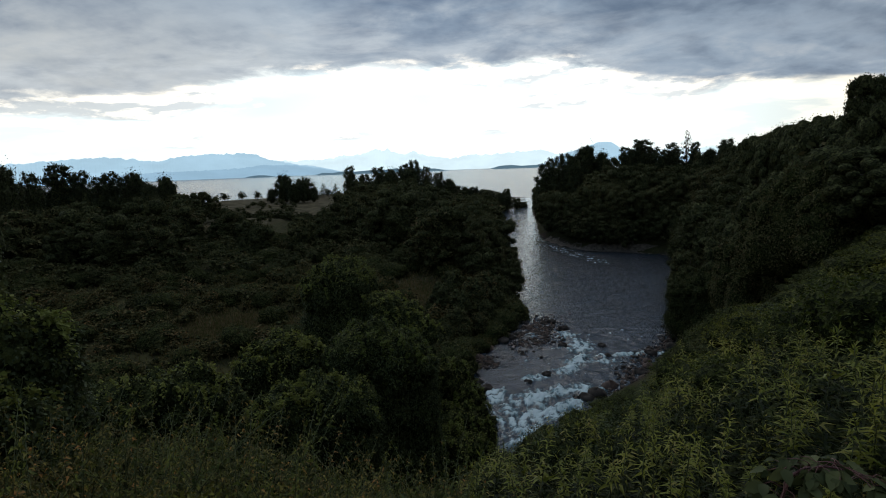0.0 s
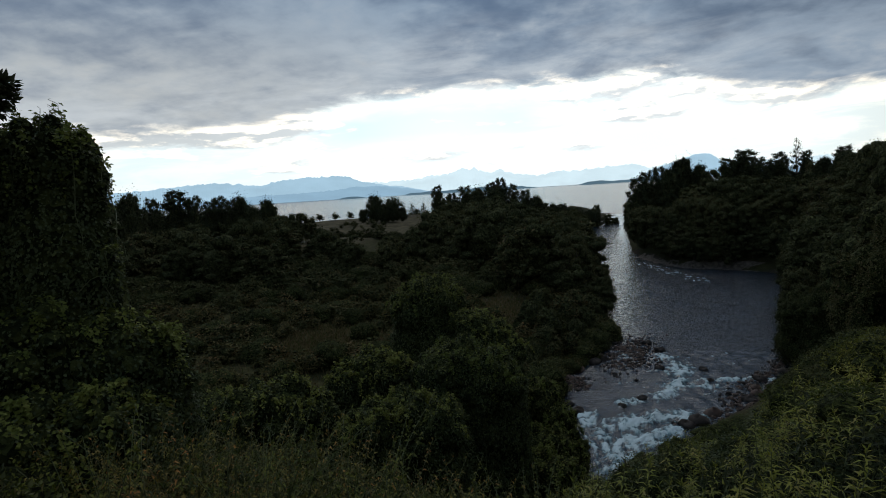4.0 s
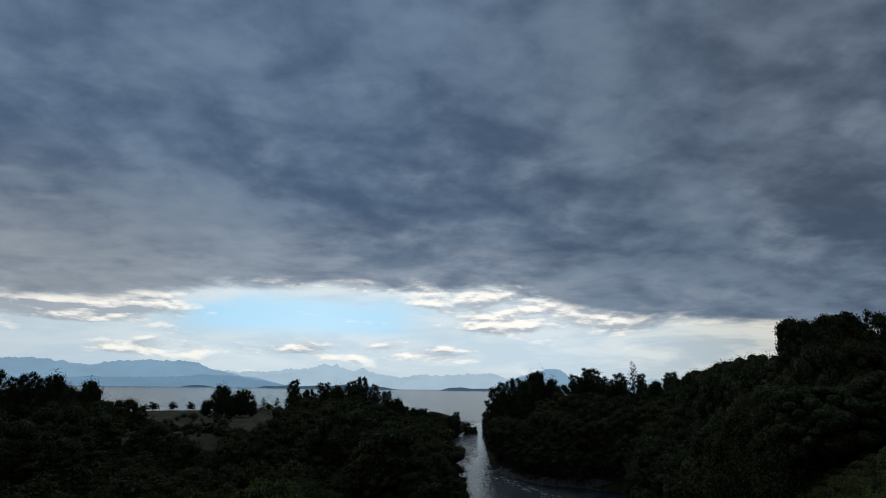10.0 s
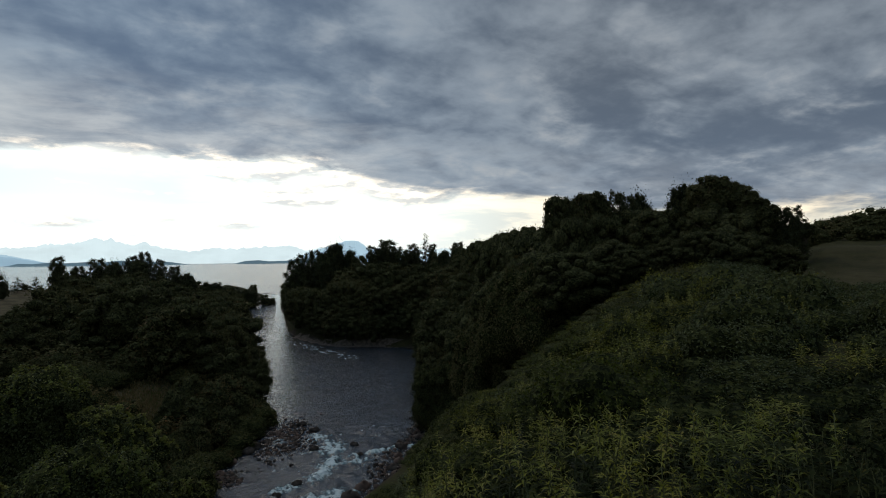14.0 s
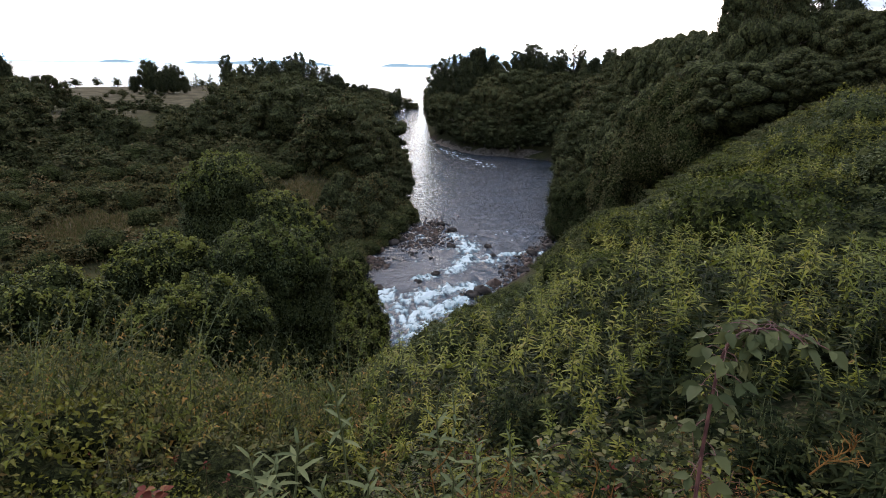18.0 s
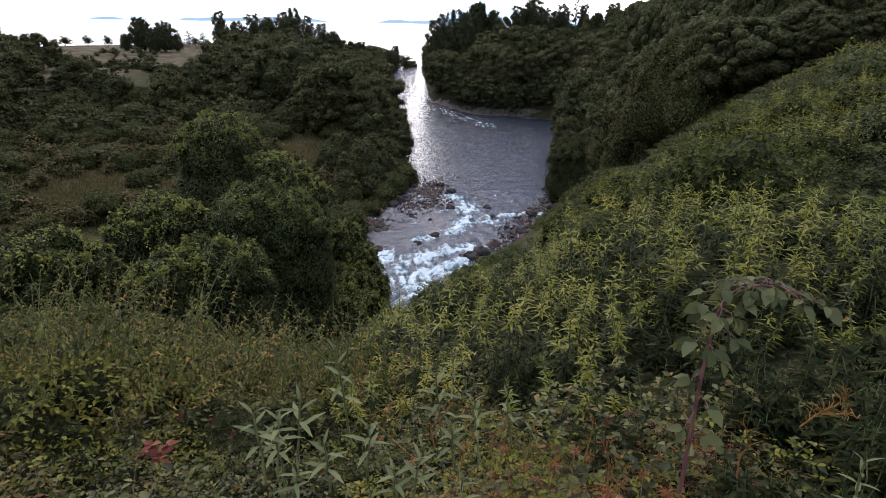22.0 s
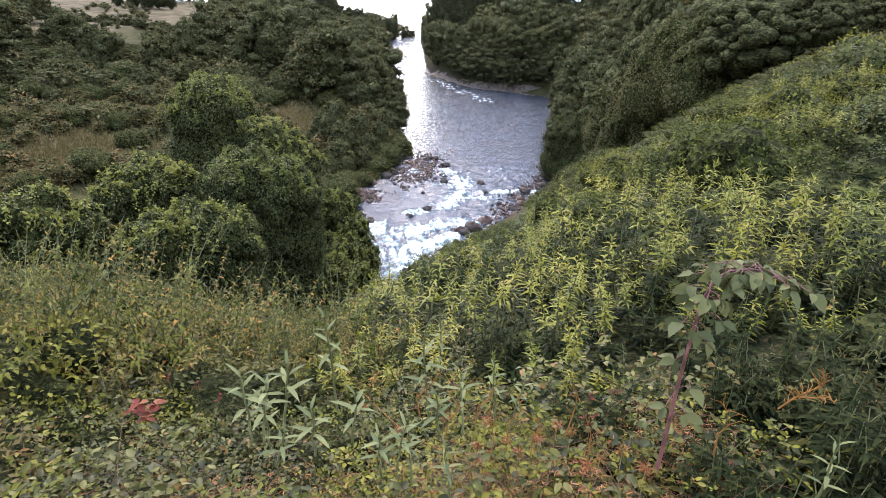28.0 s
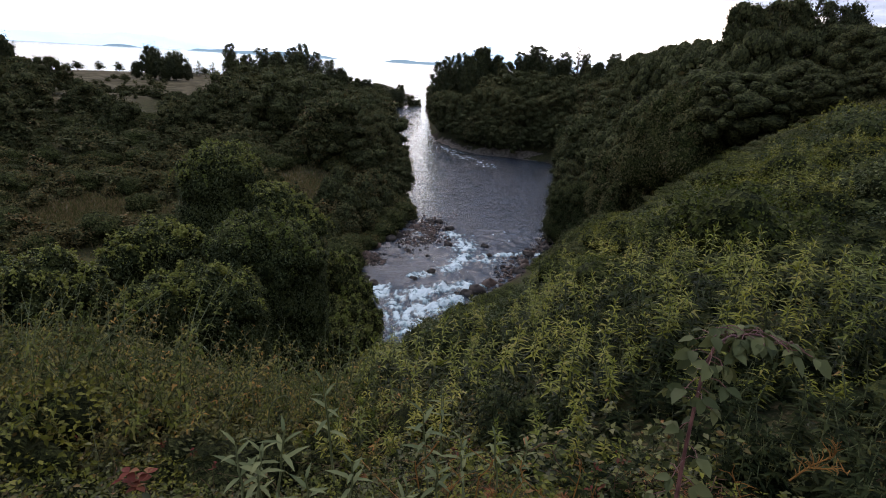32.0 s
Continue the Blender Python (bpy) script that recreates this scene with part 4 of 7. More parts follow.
# skyline of the far left wood, the field and the river mouth: azimuth, elevation of the top, distance, kind, breadth
for az, el, d, k, w in ((-40.5, 1.3, 118, DOME[0], 7), (-38.7, 1.6, 120, DOME[1], 7), (-36.9, 1.0, 124, AIRY[0], 4.6), (-34.9, 1.6, 130, AIRY[1], 9.5), (-33.4, 1.0, 128, AIRY[2], 5.5), (-32.0, 0.5, 130, AIRY[0], 4.6), (-31.2, 0.85, 132, AIRY[2], 4.6), (-30.2, 0.45, 130, AIRY[1], 4.2),
                       (-29.4, 0.72, 132, DOME[0], 6.4), (-28.2, -0.25, 128, DOME[1], 4.6), (-26.9, 0.25, 134, DOME[0], 6.0), (-25.4, -1.35, 140, ROUND[0], 6.0), (-24.1, -1.2, 142, ROUND[2], 7.0), (-22.9, -1.9, 146, ROUND[1], 5.0), (-24.9, -1.9, 132, ROUND[1], 7.0),
                       (-16.3, 0.1, 205, BROAD[0], 9.0), (-14.5, -0.25, 203, BROAD[1], 9.5), (-15.4, -0.9, 200, BROAD[0], 8.0), (-17.6, -1.3, 206, BROAD[1], 4.0), (-13.6, -1.4, 204, BROAD[0], 4.0),
                       (-9.9, 0.6, 168, AIRY[1], 5.4), (-9.2, -0.5, 160, ROUND[0], 6.0), (-8.4, -0.25, 165, AIRY[2], 5.0), (-7.0, 0.4, 166, AIRY[0], 7.0), (-5.8, 0.15, 162, DOME[0], 6.5), (-4.4, 0.62, 165, AIRY[1], 6.0), (-3.4, 1.0, 166, AIRY[2], 5.6), (-3.9, 0.2, 160, DOME[1], 8.0),
                       (-2.2, 0.3, 162, AIRY[0], 5.0), (-1.0, -0.35, 158, AIRY[1], 5.5), (0.1, -1.0, 160, DOME[0], 5.5), (1.2, -1.75, 170, ROUND[1], 7.0), (2.6, -1.95, 186, AIRY[2], 6.0), (1.9, -2.1, 178, DOME[1], 7.0),
                       (3.5, -2.35, 200, DOME[1], 6.0), (4.2, -2.4, 212, AIRY[0], 6.5), (5.2, -2.7, 222, DOME[0], 6.5), (5.9, -2.8, 230, AIRY[2], 6.5), (6.9, -3.25, 238, ROUND[1], 6.0), (7.5, -3.6, 243, ROUND[2], 6.0), (3.0, -3.0, 215, ROUND[0], 9.0), (5.0, -3.3, 235, ROUND[1], 9.0),
                       (9.7, 0.1, 150, AIRY[1], 4.0), (10.6, 0.75, 152, AIRY[0], 5.0), (11.8, 1.1, 156, AIRY[2], 5.0), (13.75, 1.8, 158, DOME[1], 8.0), (12.6, 0.9, 150, DOME[0], 6.0), (15.3, 1.05, 158, DOME[0], 6.0), (16.2, 0.6, 154, ROUND[1], 6.0),
                       (17.5, 1.45, 156, AIRY[1], 6.0), (18.9, 2.1, 158, AIRY[2], 9.0), (19.9, 1.35, 156, AIRY[0], 6.0), (18.6, 1.2, 162, DOME[0], 8.0), (20.7, 0.9, 152, AIRY[1], 5.0), (21.6, 1.65, 154, AIRY[0], 6.0), (22.9, 2.75, 156, TALL, 6.0), (23.6, 1.6, 156, AIRY[2], 4.0), (24.3, 0.7, 150, ROUND[2], 6.0),
                       (24.9, 0.95, 146, DOME[1], 4.5), (26.2, 1.75, 142, AIRY[1], 5.5), (26.3, 1.4, 140, DOME[0], 6.0), (27.2, 1.3, 128, RIDGE[0], 7.0), (28.1, 1.65, 116, RIDGE[1], 8.0), (29.1, 2.25, 104, RIDGE[0], 8.0), (30.6, 2.8, 96, RIDGE[0], 8.0), (31.9, 3.05, 92, RIDGE[0], 8.0), (33.0, 3.55, 86, RIDGE[1], 8.0), (34.7, 3.5, 80, RIDGE[0], 8.0), (28.6, 1.9, 110, RIDGE[0], 9.0), (29.8, 2.5, 100, RIDGE[1], 9.0), (31.2, 2.9, 94, RIDGE[0], 9.0), (32.4, 3.3, 88, RIDGE[0], 9.0), (33.8, 3.5, 83, RIDGE[1], 9.0), (30.2, 2.0, 92, RIDGE[0], 9.0), (32.0, 2.4, 84, RIDGE[1], 9.0)):
    crown_at(k, az, el, d, w)
for az, el, d, k, w in ((-21.9, -1.55, 238, SMALL, 2.0), (-20.35, -1.5, 238, SMALL, 1.5), (-18.9, -1.5, 238, SMALL, 1.5), (-17.4, -1.4, 238, SMALL, 1.6), (-22.7, -1.75, 236, SMALL, 1.8), (-12.6, -1.1, 236, SLIM, 1.5), (-11.4, -1.15, 236, SLIM, 1.5), (-13.4, -1.3, 236, SLIM, 1.5), (-12.1, -1.6, 236, SMALL, 1.6)):
    top_at(k, az, el, d, w)

# wood on the left bank, between the flood plain and the skyline
SKY_AZ = (-60, -36.7, -30, -26, -22, -17, -13, -10, -4, 0, 3, 7, 8)
SKY_EL = (0.3, 0.2, -0.1, -0.7, -2.5, -3.6, -3.2, -0.7, -0.3, -1.6, -2.8, -3.6, -5)
left_wood = Wood()
done = 0
while done < 165:
    az, d = rng.uniform(-46, 8), math.sqrt(rng.uniform(72 ** 2, 175 ** 2))
    x, y = polar(az, d)
    lx, rx = banks(y)
    if x > lx - 2.0 or (-24.0 < az < -11 and d > 112) or (d < 88 and az < -6):
        continue
    cap = (18 + d * math.tan(radians(np.interp(az, SKY_AZ, SKY_EL) - 0.5)) - height(x, y)) / 11
    s = min(rng.uniform(0.55, 0.95), cap)
    done += 1
    if s > 0.22:
        left_wood.put(x, y, height(x, y) - 0.3, s, rng.uniform(0.9, 1.2))
for j in range(46):
    az, d = -23.0 + 12.0 * (j * 0.618 % 1), 118 + 50 * (j * 0.381 % 1)
    x, y = polar(az, d)
    left_wood.put(x, y, height(x, y) - 0.2, rng.uniform(0.10, 0.24), rng.uniform(1.3, 2.0))
left_wood.finish("far_wood_left_bank", "dark mixed wood on the left river bank")
# trees along the left bank, leaning over the water
for y, off, h in ((68, 1.2, 4.0), (73, 0.9, 5.0), (78, 0.8, 5.6), (84, 0.9, 5.8), (90, 0.9, 5.4), (97, 1.2, 5.0), (105, 1.8, 5.2), (113, 2.4, 5.4), (122, 2.2, 5.6), (132, 2.0, 6.5), (145, 2.0, 7), (160, 1.8, 7), (180, 1.8, 7), (204, 1.5, 6.5), (226, 1, 6), (250, 2, 5.5), (275, 4, 5),
                  (81, 4.6, 8), (88, 5.2, 8.5), (95, 5.6, 9), (103, 6.0, 9), (112, 6.4, 9), (123, 6.0, 9), (136, 5.5, 9), (150, 5.5, 9)):
    lx, _ = banks(y)
    x = float(lx) - off
    ROUND[int(y) % 3].put(x, y, height(x, y) - 0.2, h / 11, None, 0.9)
# wood on the right bank
SKY2_AZ, SKY2_EL = (8, 10, 14, 19, 22, 26, 28, 31, 35, 40, 45, 51, 56, 60), (-2, -0.5, 0.1, 0.3, 0.2, 0.5, 0.9, 2.2, 3.0, 4.5, 4.0, 4.5, 3.0, 1.0)
right_wood = Wood()
done = 0
while done < 135:
    az, d = rng.uniform(8, 52), math.sqrt(rng.uniform(44 ** 2, 165 ** 2))
    x, y = polar(az, d)
    lx, rx = banks(y)
    if x < rx + (2.2 if y > 62 else 9.0) or (y - 1.05 * x < 9.5 and d < 70):
        continue
    cap = (18 + d * math.tan(radians(np.interp(az, SKY2_AZ, SKY2_EL) - 0.5)) - height(x, y)) / 11
    s = min(rng.uniform(0.6, 1.0), cap)
    done += 1
    if s > 0.2:
        right_wood.put(x, y, height(x, y) - 0.3, s, rng.uniform(0.9, 1.2))
right_wood.finish("far_wood_right_bank", "dark mixed wood on the right river bank")
for y, off, h in ((110, 9, 7), (111, 14, 8), (113, 6, 7), (116, 5, 8), (119, 5, 9), (122, 5, 9), (125, 4, 9), (107, 4, 6), (104, 3, 7), (99, 4, 8), (58, 1.6, 4.5), (63, 1.5, 5.5), (68, 1.2, 6.5), (74, 1.6, 7), (80, 1.8, 7), (87, 2, 7), (95, 2.5, 7), (111, 3, 5), (114, 2.0, 6), (118, 1.5, 7), (123, 1.0, 8), (128, 0.5, 10), (133, 0.2, 10), (140, 0.2, 10), (150, 0, 10), (162, 0, 10), (176, 0, 9), (195, 0, 9), (215, 0, 8)):
    _, rx = banks(y)
    x = float(rx) + off + (2.8 if y > 106 else 0.8)
    ROUND[int(y) % 3].put(x, y, height(x, y) - 0.2, h / 11, None, 0.9)
for x, y, h in ((41, 92, 8), (45, 96, 9), (44, 88, 9), (49, 99, 10), (48, 91, 10), (53, 103, 9), (53, 95, 10), (46, 104, 8), (50, 109, 10), (56, 112, 8), (57, 101, 9), (44, 112, 8), (60, 118, 8), (38, 82, 6)):
    ROUND[(x + y) % 3].put(x, y, height(x, y) - 0.2, h / 11, None, 1.0)
# low growth down to the water in the bend and along the left shore
for x, y, h in ((45, 106.5, 5.5), (42.5, 107.5, 5), (40, 108.3, 5.5), (37.5, 109.2, 5), (35, 110, 5.5), (32.6, 111, 5), (30.4, 112.3, 5.5), (28.6, 114.3, 6), (27, 117.5, 6.5), (25.6, 121, 7), (46, 103, 6), (41, 111, 7), (37, 112.5, 7), (33, 114, 7)):
    ROUND[int(x) % 3].put(x + 1.9, y + 1.6, height(x + 1.9, y + 1.6) - 0.4, h / 11, None, 1.1)
for y in np.arange(46.5, 70.0, 1.15):
    x = float(banks(y)[0]) - rng.uniform(0.3, 1.6)
    (BUSH + [HEATH])[int(y * 3) % 4].put(x, y, height(x, y) - 0.15, rng.uniform(0.7, 1.35), None, 1.1)
THICKET = [tree_kind("bank_shrub", "tall olive brown shrub at the river edge", domed(4.2, 1.7, -0.2, 30, s), 2600, 0.15, 0.06, m, 0.62, -0.9, group="river bank shrubs", shell=0.7, aspect=0.5, twigs=0, fringe=0.2, heart=0.85) for s, m in ((61, BROWNSCRUB), (62, WOODS), (63, BROWNSCRUB))]
for j, (y, off, h) in enumerate(((48, 2.4, 2.2), (50, 2.6, 2.6), (52, 3.0, 3.0), (54, 2.0, 2.6), (55.5, 3.4, 3.6), (57, 1.6, 3.0), (58.5, 4.2, 4.2), (60, 2.2, 3.4), (61.5, 0.8, 2.6), (62.5, 4.4, 4.4), (64, 2.4, 3.8), (65.5, 0.9, 3.0), (66.5, 4.0, 4.6), (68.5, 2.2, 4.4), (51, 5.4, 3.4), (54, 6.6, 3.2), (60, 7.0, 4.0), (64, 7.2, 4.4), (46.5, 4.2, 2.4))):
    x = float(banks(y)[0]) - off
    THICKET[j % 3].put(x, y, height(x, y) - 0.15, h / 4.2, None, 1.0)
# dark trees behind the near slope and along the ridge
for az, el, d, k, w in ((27.5, -5.0, 62, RIDGE[0], 8), (30.0, -1.5, 58, RIDGE[1], 8), (33.0, 0.5, 58, RIDGE[0], 8), (31.5, -4.5, 58, RIDGE[0], 7), (38.0, 1.0, 44, RIDGE[0], 8), (41.5, 2.0, 44, RIDGE[1], 8), (34.0, 2.9, 60, RIDGE[0], 7),
                       (36.3, 6.3, 52, RIDGE_TOP[1], 3.0), (37.3, 6.1, 53, RIDGE_TOP[0], 3.4), (38.6, 6.45, 53, RIDGE_TOP[0], 3.6), (39.8, 6.6, 54, RIDGE_TOP[1], 3.6), (40.6, 5.8, 54, RIDGE_TOP[0], 3.0), (42.0, 6.6, 55, AIRY[0], 2.6), (43.0, 6.2, 56, AIRY[1], 2.8), (44.0, 6.3, 57, DOME[0], 2.0), (45.2, 4.9, 52, RIDGE[1], 6.0), (46.4, 4.8, 52, RIDGE[0], 6.0), (37.6, 4.6, 51, RIDGE[0], 6), (40.4, 4.8, 52, RIDGE[1], 6), (43.0, 4.9, 54, RIDGE[0], 6), (50.2, 5.2, 49, RIDGE[1], 6), (53.0, 4.2, 47, RIDGE[0], 6),
                       (47.9, 7.0, 52, DOME[1], 1.9), (49.2, 6.7, 51, RIDGE_TOP[1], 2.8), (50.3, 7.5, 50, RIDGE_TOP[0], 4.0), (51.6, 7.1, 50, RIDGE_TOP[1], 3.4), (52.8, 6.55, 50, RIDGE_TOP[0], 3.2), (53.9, 5.3, 48, RIDGE_TOP[0], 3.6), (55.0, 4.6, 46, RIDGE_TOP[1], 2.4), (55.9, 4.3, 46, AIRY[2], 1.8), (56.9, 4.4, 46, AIRY[0], 2.2), (57.6, 2.9, 46, RIDGE_TOP[1], 2.6),
                       (43.5, 1.0, 38, RIDGE[0], 8), (47, 2.0, 40, RIDGE[1], 8), (50, 2.6, 40, RIDGE[0], 7), (53, 2.2, 40, RIDGE[0], 7), (56, 1.2, 40, RIDGE[1], 6)):
    crown_at(k, az, el, d, w)
# scrub along the near edge of the plateau
for j in range(34):
    az, d = 58 + 27 * (j + rng.random()) / 34, rng.uniform(20, 36)
    x, y = polar(az, d)
    s = min(rng.uniform(0.35, 0.8), (18 + d * math.tan(radians(-1.9)) - height(x, y)) / 2.2)
    if s > 0.12:
        (BUSH + [HEATH, HEATH])[j % 5].put(x, y, height(x, y) - 0.1, s, None, max(1.0, 0.45 / s))
# wooded hill beyond the road
hill_wood = Wood()
for j in range(105):
    az = 57.8 + 26.0 * (j + 0.5) / 105
    d = rng.uniform(150, 215)
    x, y = polar(az, d)
    el = np.interp(az, (57.5, 58.6, 60, 62.3, 65, 68.4, 71, 75, 80), (2.4, 2.8, 3.4, 3.8, 3.55, 4.0, 4.1, 4.2, 4.4)) - 0.7 * rng.random() ** 2
    base = height(x, y) - 2.4
    hill_wood.put(x, y, base, (18 + d * math.tan(radians(el)) - base) / 11, 1.3)
hill_wood.finish("far_wood_hill", "dark wooded hill beyond the road")
# bushes on the flat, fewer in the two grassy glades
def in_glade(az, d):
    return math.hypot((az + 22) / 5.5, (d - 57) / 5.0) < 1 or math.hypot((az + 1.5) / 6.5, (d - 68) / 7.0) < 1


done = 0
while done < 270:
    az, d = rng.uniform(-44, 6), math.sqrt(rng.uniform(27 ** 2, 112 ** 2))
    x, y = polar(az, d)
    lx, rx = banks(y)
    if x > lx - 3.0 or (in_glade(az, d) and rng.random() < 0.72):
        continue
    done += 1
    k = (BUSH + [HEATH])[rng.choice(4, p=(0.3, 0.25, 0.25, 0.2) if d > 72 else (0.2, 0.15, 0.2, 0.45) if az < -8 else (0.1, 0.05, 0.1, 0.75))]
    k.put(x, y, height(x, y) - 0.15, rng.uniform(0.5, 1.25) * (0.8 if d < 45 else 1.05), None, rng.uniform(0.9, 1.4))

# low thicket between the bushes, darker far off and brownish on the near flat
thicket, brown = Wood(8, 270, 1.05, WOODS), Wood(8, 290, 1.0, BROWNSCRUB)
while len(thicket.bits) < 560 or len(brown.bits) < 470:
    az, d = rng.uniform(-46, 7), math.sqrt(rng.uniform(25 ** 2, 128 ** 2))
    x, y = polar(az, d)
    lx, rx = banks(y)
    if x > lx - 2.2 or (in_glade(az, d) and rng.random() < 0.90):
        continue
    kind = brown if d < 78 and rng.random() < (0.95 if az > -8 else 0.75) else thicket
    if len(kind.bits) > 900:
        continue
    s = rng.uniform(0.07, 0.21) * (0.85 if d < 50 else 1.05 if d < 78 else 1.5)
    if -24.5 < az < -10:
        s = min(s, (18 + d * math.tan(radians(-5.6 if az < -16 else -4.3)) - height(x, y)) / 11)
    if s > 0.05:
        kind.put(x, y, height(x, y) - 0.2, s, rng.uniform(1.1, 1.7))
for _ in range(26):
    az, d = rng.normal(-17.6, 1.3), rng.normal(186, 10)
    x, y = polar(az, d)
    thicket.put(x, y, height(x, y) - 0.3, rng.uniform(0.08, 0.20), 1.6)
for _ in range(14):
    az, d = rng.uniform(-24, -11), rng.uniform(118, 165)
    x, y = polar(az, d)
    thicket.put(x, y, height(x, y) - 0.2, rng.uniform(0.05, 0.13), 1.5)
thicket.finish("far_thicket", "dark thicket covering the river flat")
brown.finish("far_scrub", "brownish scrub covering the river flat")

# straw tufts in the glades
n, wide = 16000, 11000
half = n // 2
az = np.concatenate([rng.normal(-22, 3.6, half), rng.normal(-1.5, 4.2, n - half), rng.uniform(-46, 3, wide)])
dd = np.concatenate([rng.normal(57, 3.4, half), rng.normal(68, 4.8, n - half), np.sqrt(rng.uniform(27 ** 2, 84 ** 2, wide))])
gx, gy = dd * np.sin(np.radians(az)), dd * np.cos(np.radians(az))
ok = gx < banks(gy)[0] - 1.5
gx, gy = gx[ok], gy[ok]
at = np.stack([gx, gy, land(gx, gy) - 0.05], 1)
along = np.stack([rng.normal(0, 0.35, len(at)), rng.normal(0, 0.35, len(at)), np.ones(len(at))], 1)
v, f = leaf_arrays(at, along, rng.normal(0, 1, (len(at), 3)), rng.uniform(0.2, 0.55, len(at)), 0.12)
tagged(new("dry_grass_tufts", raw_mesh("dry_grass_tufts", v, f, [STRAW])), "straw-coloured grass tufts in the glades", "grass", kind="stuff")

# ---- near bank: creepers, shoots, brambles ----
EDGE_AZ = (-60, -45, -38, -30.2, -24.6, -19.5, -15, -10.4, -8, -4.9, 0.2, 6.6, 10.4, 14.7, 18.9, 21.6, 24.1, 26.8, 29.8, 31.5, 34, 36.9, 39.5, 42, 44.7, 46.8, 52, 58, 75, 90)
EDGE_EL = (-14, -17, -19.0, -22.6, -21.8, -24.8, -27.5, -30.5, -30.0, -29.0, -28.7, -27.2, -25.0, -23.3, -21.6, -18.4, -15.6, -13.3, -13.2, -11.2, -9.0, -6.7, -4.7, -3.1, -1.5, -0.6, -0.5, -2.0, -2.6, -3)


def room(az, d):
    """Height of the plant tops over the ground that the bank's outline leaves."""
    x, y = polar(az, d)
    return 18 + d * math.tan(radians(np.interp(az, EDGE_AZ, EDGE_EL))) - height(x, y)


LOW_AZ, LOW_EL = (6, 14, 22.8, 26.5, 31, 39, 48, 60, 78), (-27, -24.5, -17.5, -14.0, -14.6, -12.9, -12.2, -10.5, -9)


def snug(az, d, wide):
    """Height that a plant of that half width may take: the outline's least over its breadth."""
    side = math.degrees(wide / max(d, 1.0))
    low = min(np.interp(az - k * side, EDGE_AZ, EDGE_EL) for k in (0.0, 0.5, 1.0))
    x, y = polar(az, d)
    return 18 + d * math.tan(radians(low)) - height(x, y)


def shoot_arrays(tall, lean_to, n, length, width, lift=0.5, shape="lance"):
    """One leafy shoot: a curved stem with lance leaves that hang, and a paler tuft on top."""
    top = np.array([lean_to[0], lean_to[1], tall])
    spine = bent((0, 0, -0.15), top, 0.0, 7, 0.012)
    spine[:, :2] *= np.linspace(0, 1, 7)[:, None] ** 0.8
    stem = tube(spine, np.linspace(0.007, 0.003, 7), 4)
    t = np.sort(rng.uniform(0.12, 1.0, n)) ** 0.8
    at = np.stack([np.interp(t, np.linspace(0, 1, 7), spine[:, j]) for j in range(3)], 1)
    a = np.arange(n) * 2.4 + rng.uniform(-0.3, 0.3, n)
    rise = np.where(t > 0.93, 1.3, lift * rng.uniform(0.5, 1.5, n))
    along = np.stack([np.cos(a), np.sin(a), rise], 1)
    ln = length * rng.uniform(0.7, 1.2, n) * np.interp(t, (0, 0.6, 1.0), (1.15, 1.0, 0.5))
    leaves = leaf_arrays(at, along, np.array([0, 0, 1.0]) + rng.normal(0, 0.25, (n, 3)), ln, ln * width, shape, np.where(t > 0.93, 0.15, 0.62)[:, None])
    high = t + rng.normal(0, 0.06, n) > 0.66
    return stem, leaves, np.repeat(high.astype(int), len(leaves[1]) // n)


def shoot_kind(name, label, count, tall, spread_r, n, length, width, mat, group, lift=0.5, shape="lance", tip=None, arch=0.14):
    chunks = []
    for _ in range(count):
        a, q = rng.uniform(0, 6.28), spread_r * math.sqrt(rng.random())
        off = np.array([q * math.cos(a), q * math.sin(a), 0])
        h = tall * rng.uniform(0.65, 1.0)
        stem, leaves, tips = shoot_arrays(h, rng.normal(0, arch * h, 2), n, length, width, lift, shape)
        chunks += [(stem[0] + off, stem[1], 0), (leaves[0] + off, leaves[1], 1 + tips)]
    root = new(name)
    part("stem", joined([(v, f, 0) for v, f, m in chunks if np.ndim(m) == 0]), [STEM], root, many=True)
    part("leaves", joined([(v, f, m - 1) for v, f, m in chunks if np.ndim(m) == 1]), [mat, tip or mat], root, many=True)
    tagged(root, label, "shrub", group)
    return Kind(root, tall)


# lower leaves of SHOOT carry painted shade beneath the brighter tips
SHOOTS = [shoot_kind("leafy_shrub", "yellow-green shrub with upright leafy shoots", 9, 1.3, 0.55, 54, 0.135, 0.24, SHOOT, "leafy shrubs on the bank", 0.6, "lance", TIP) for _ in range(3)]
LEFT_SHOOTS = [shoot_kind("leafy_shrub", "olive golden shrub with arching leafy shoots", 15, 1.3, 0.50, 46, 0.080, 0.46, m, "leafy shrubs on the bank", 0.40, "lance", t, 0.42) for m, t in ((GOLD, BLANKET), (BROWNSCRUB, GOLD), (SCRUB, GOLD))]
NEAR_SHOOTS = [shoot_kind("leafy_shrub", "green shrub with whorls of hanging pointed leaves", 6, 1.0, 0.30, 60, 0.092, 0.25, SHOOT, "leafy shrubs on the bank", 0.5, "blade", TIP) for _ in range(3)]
DARK_SHOOTS = shoot_kind("leafy_shrub", "green weed with pointed leaves, darkened as if shaded", 9, 1.0, 0.36, 40, 0.100, 0.36, SHADE, "leafy shrubs on the bank", 0.35, "blade")
WEEDS = [shoot_kind("leafy_weed", "tall green weed with hanging narrow leaves", 12, 0.8, 0.4, 20, 0.085, 0.30, BRAMBLE, "weeds on the bank") for _ in range(2)]


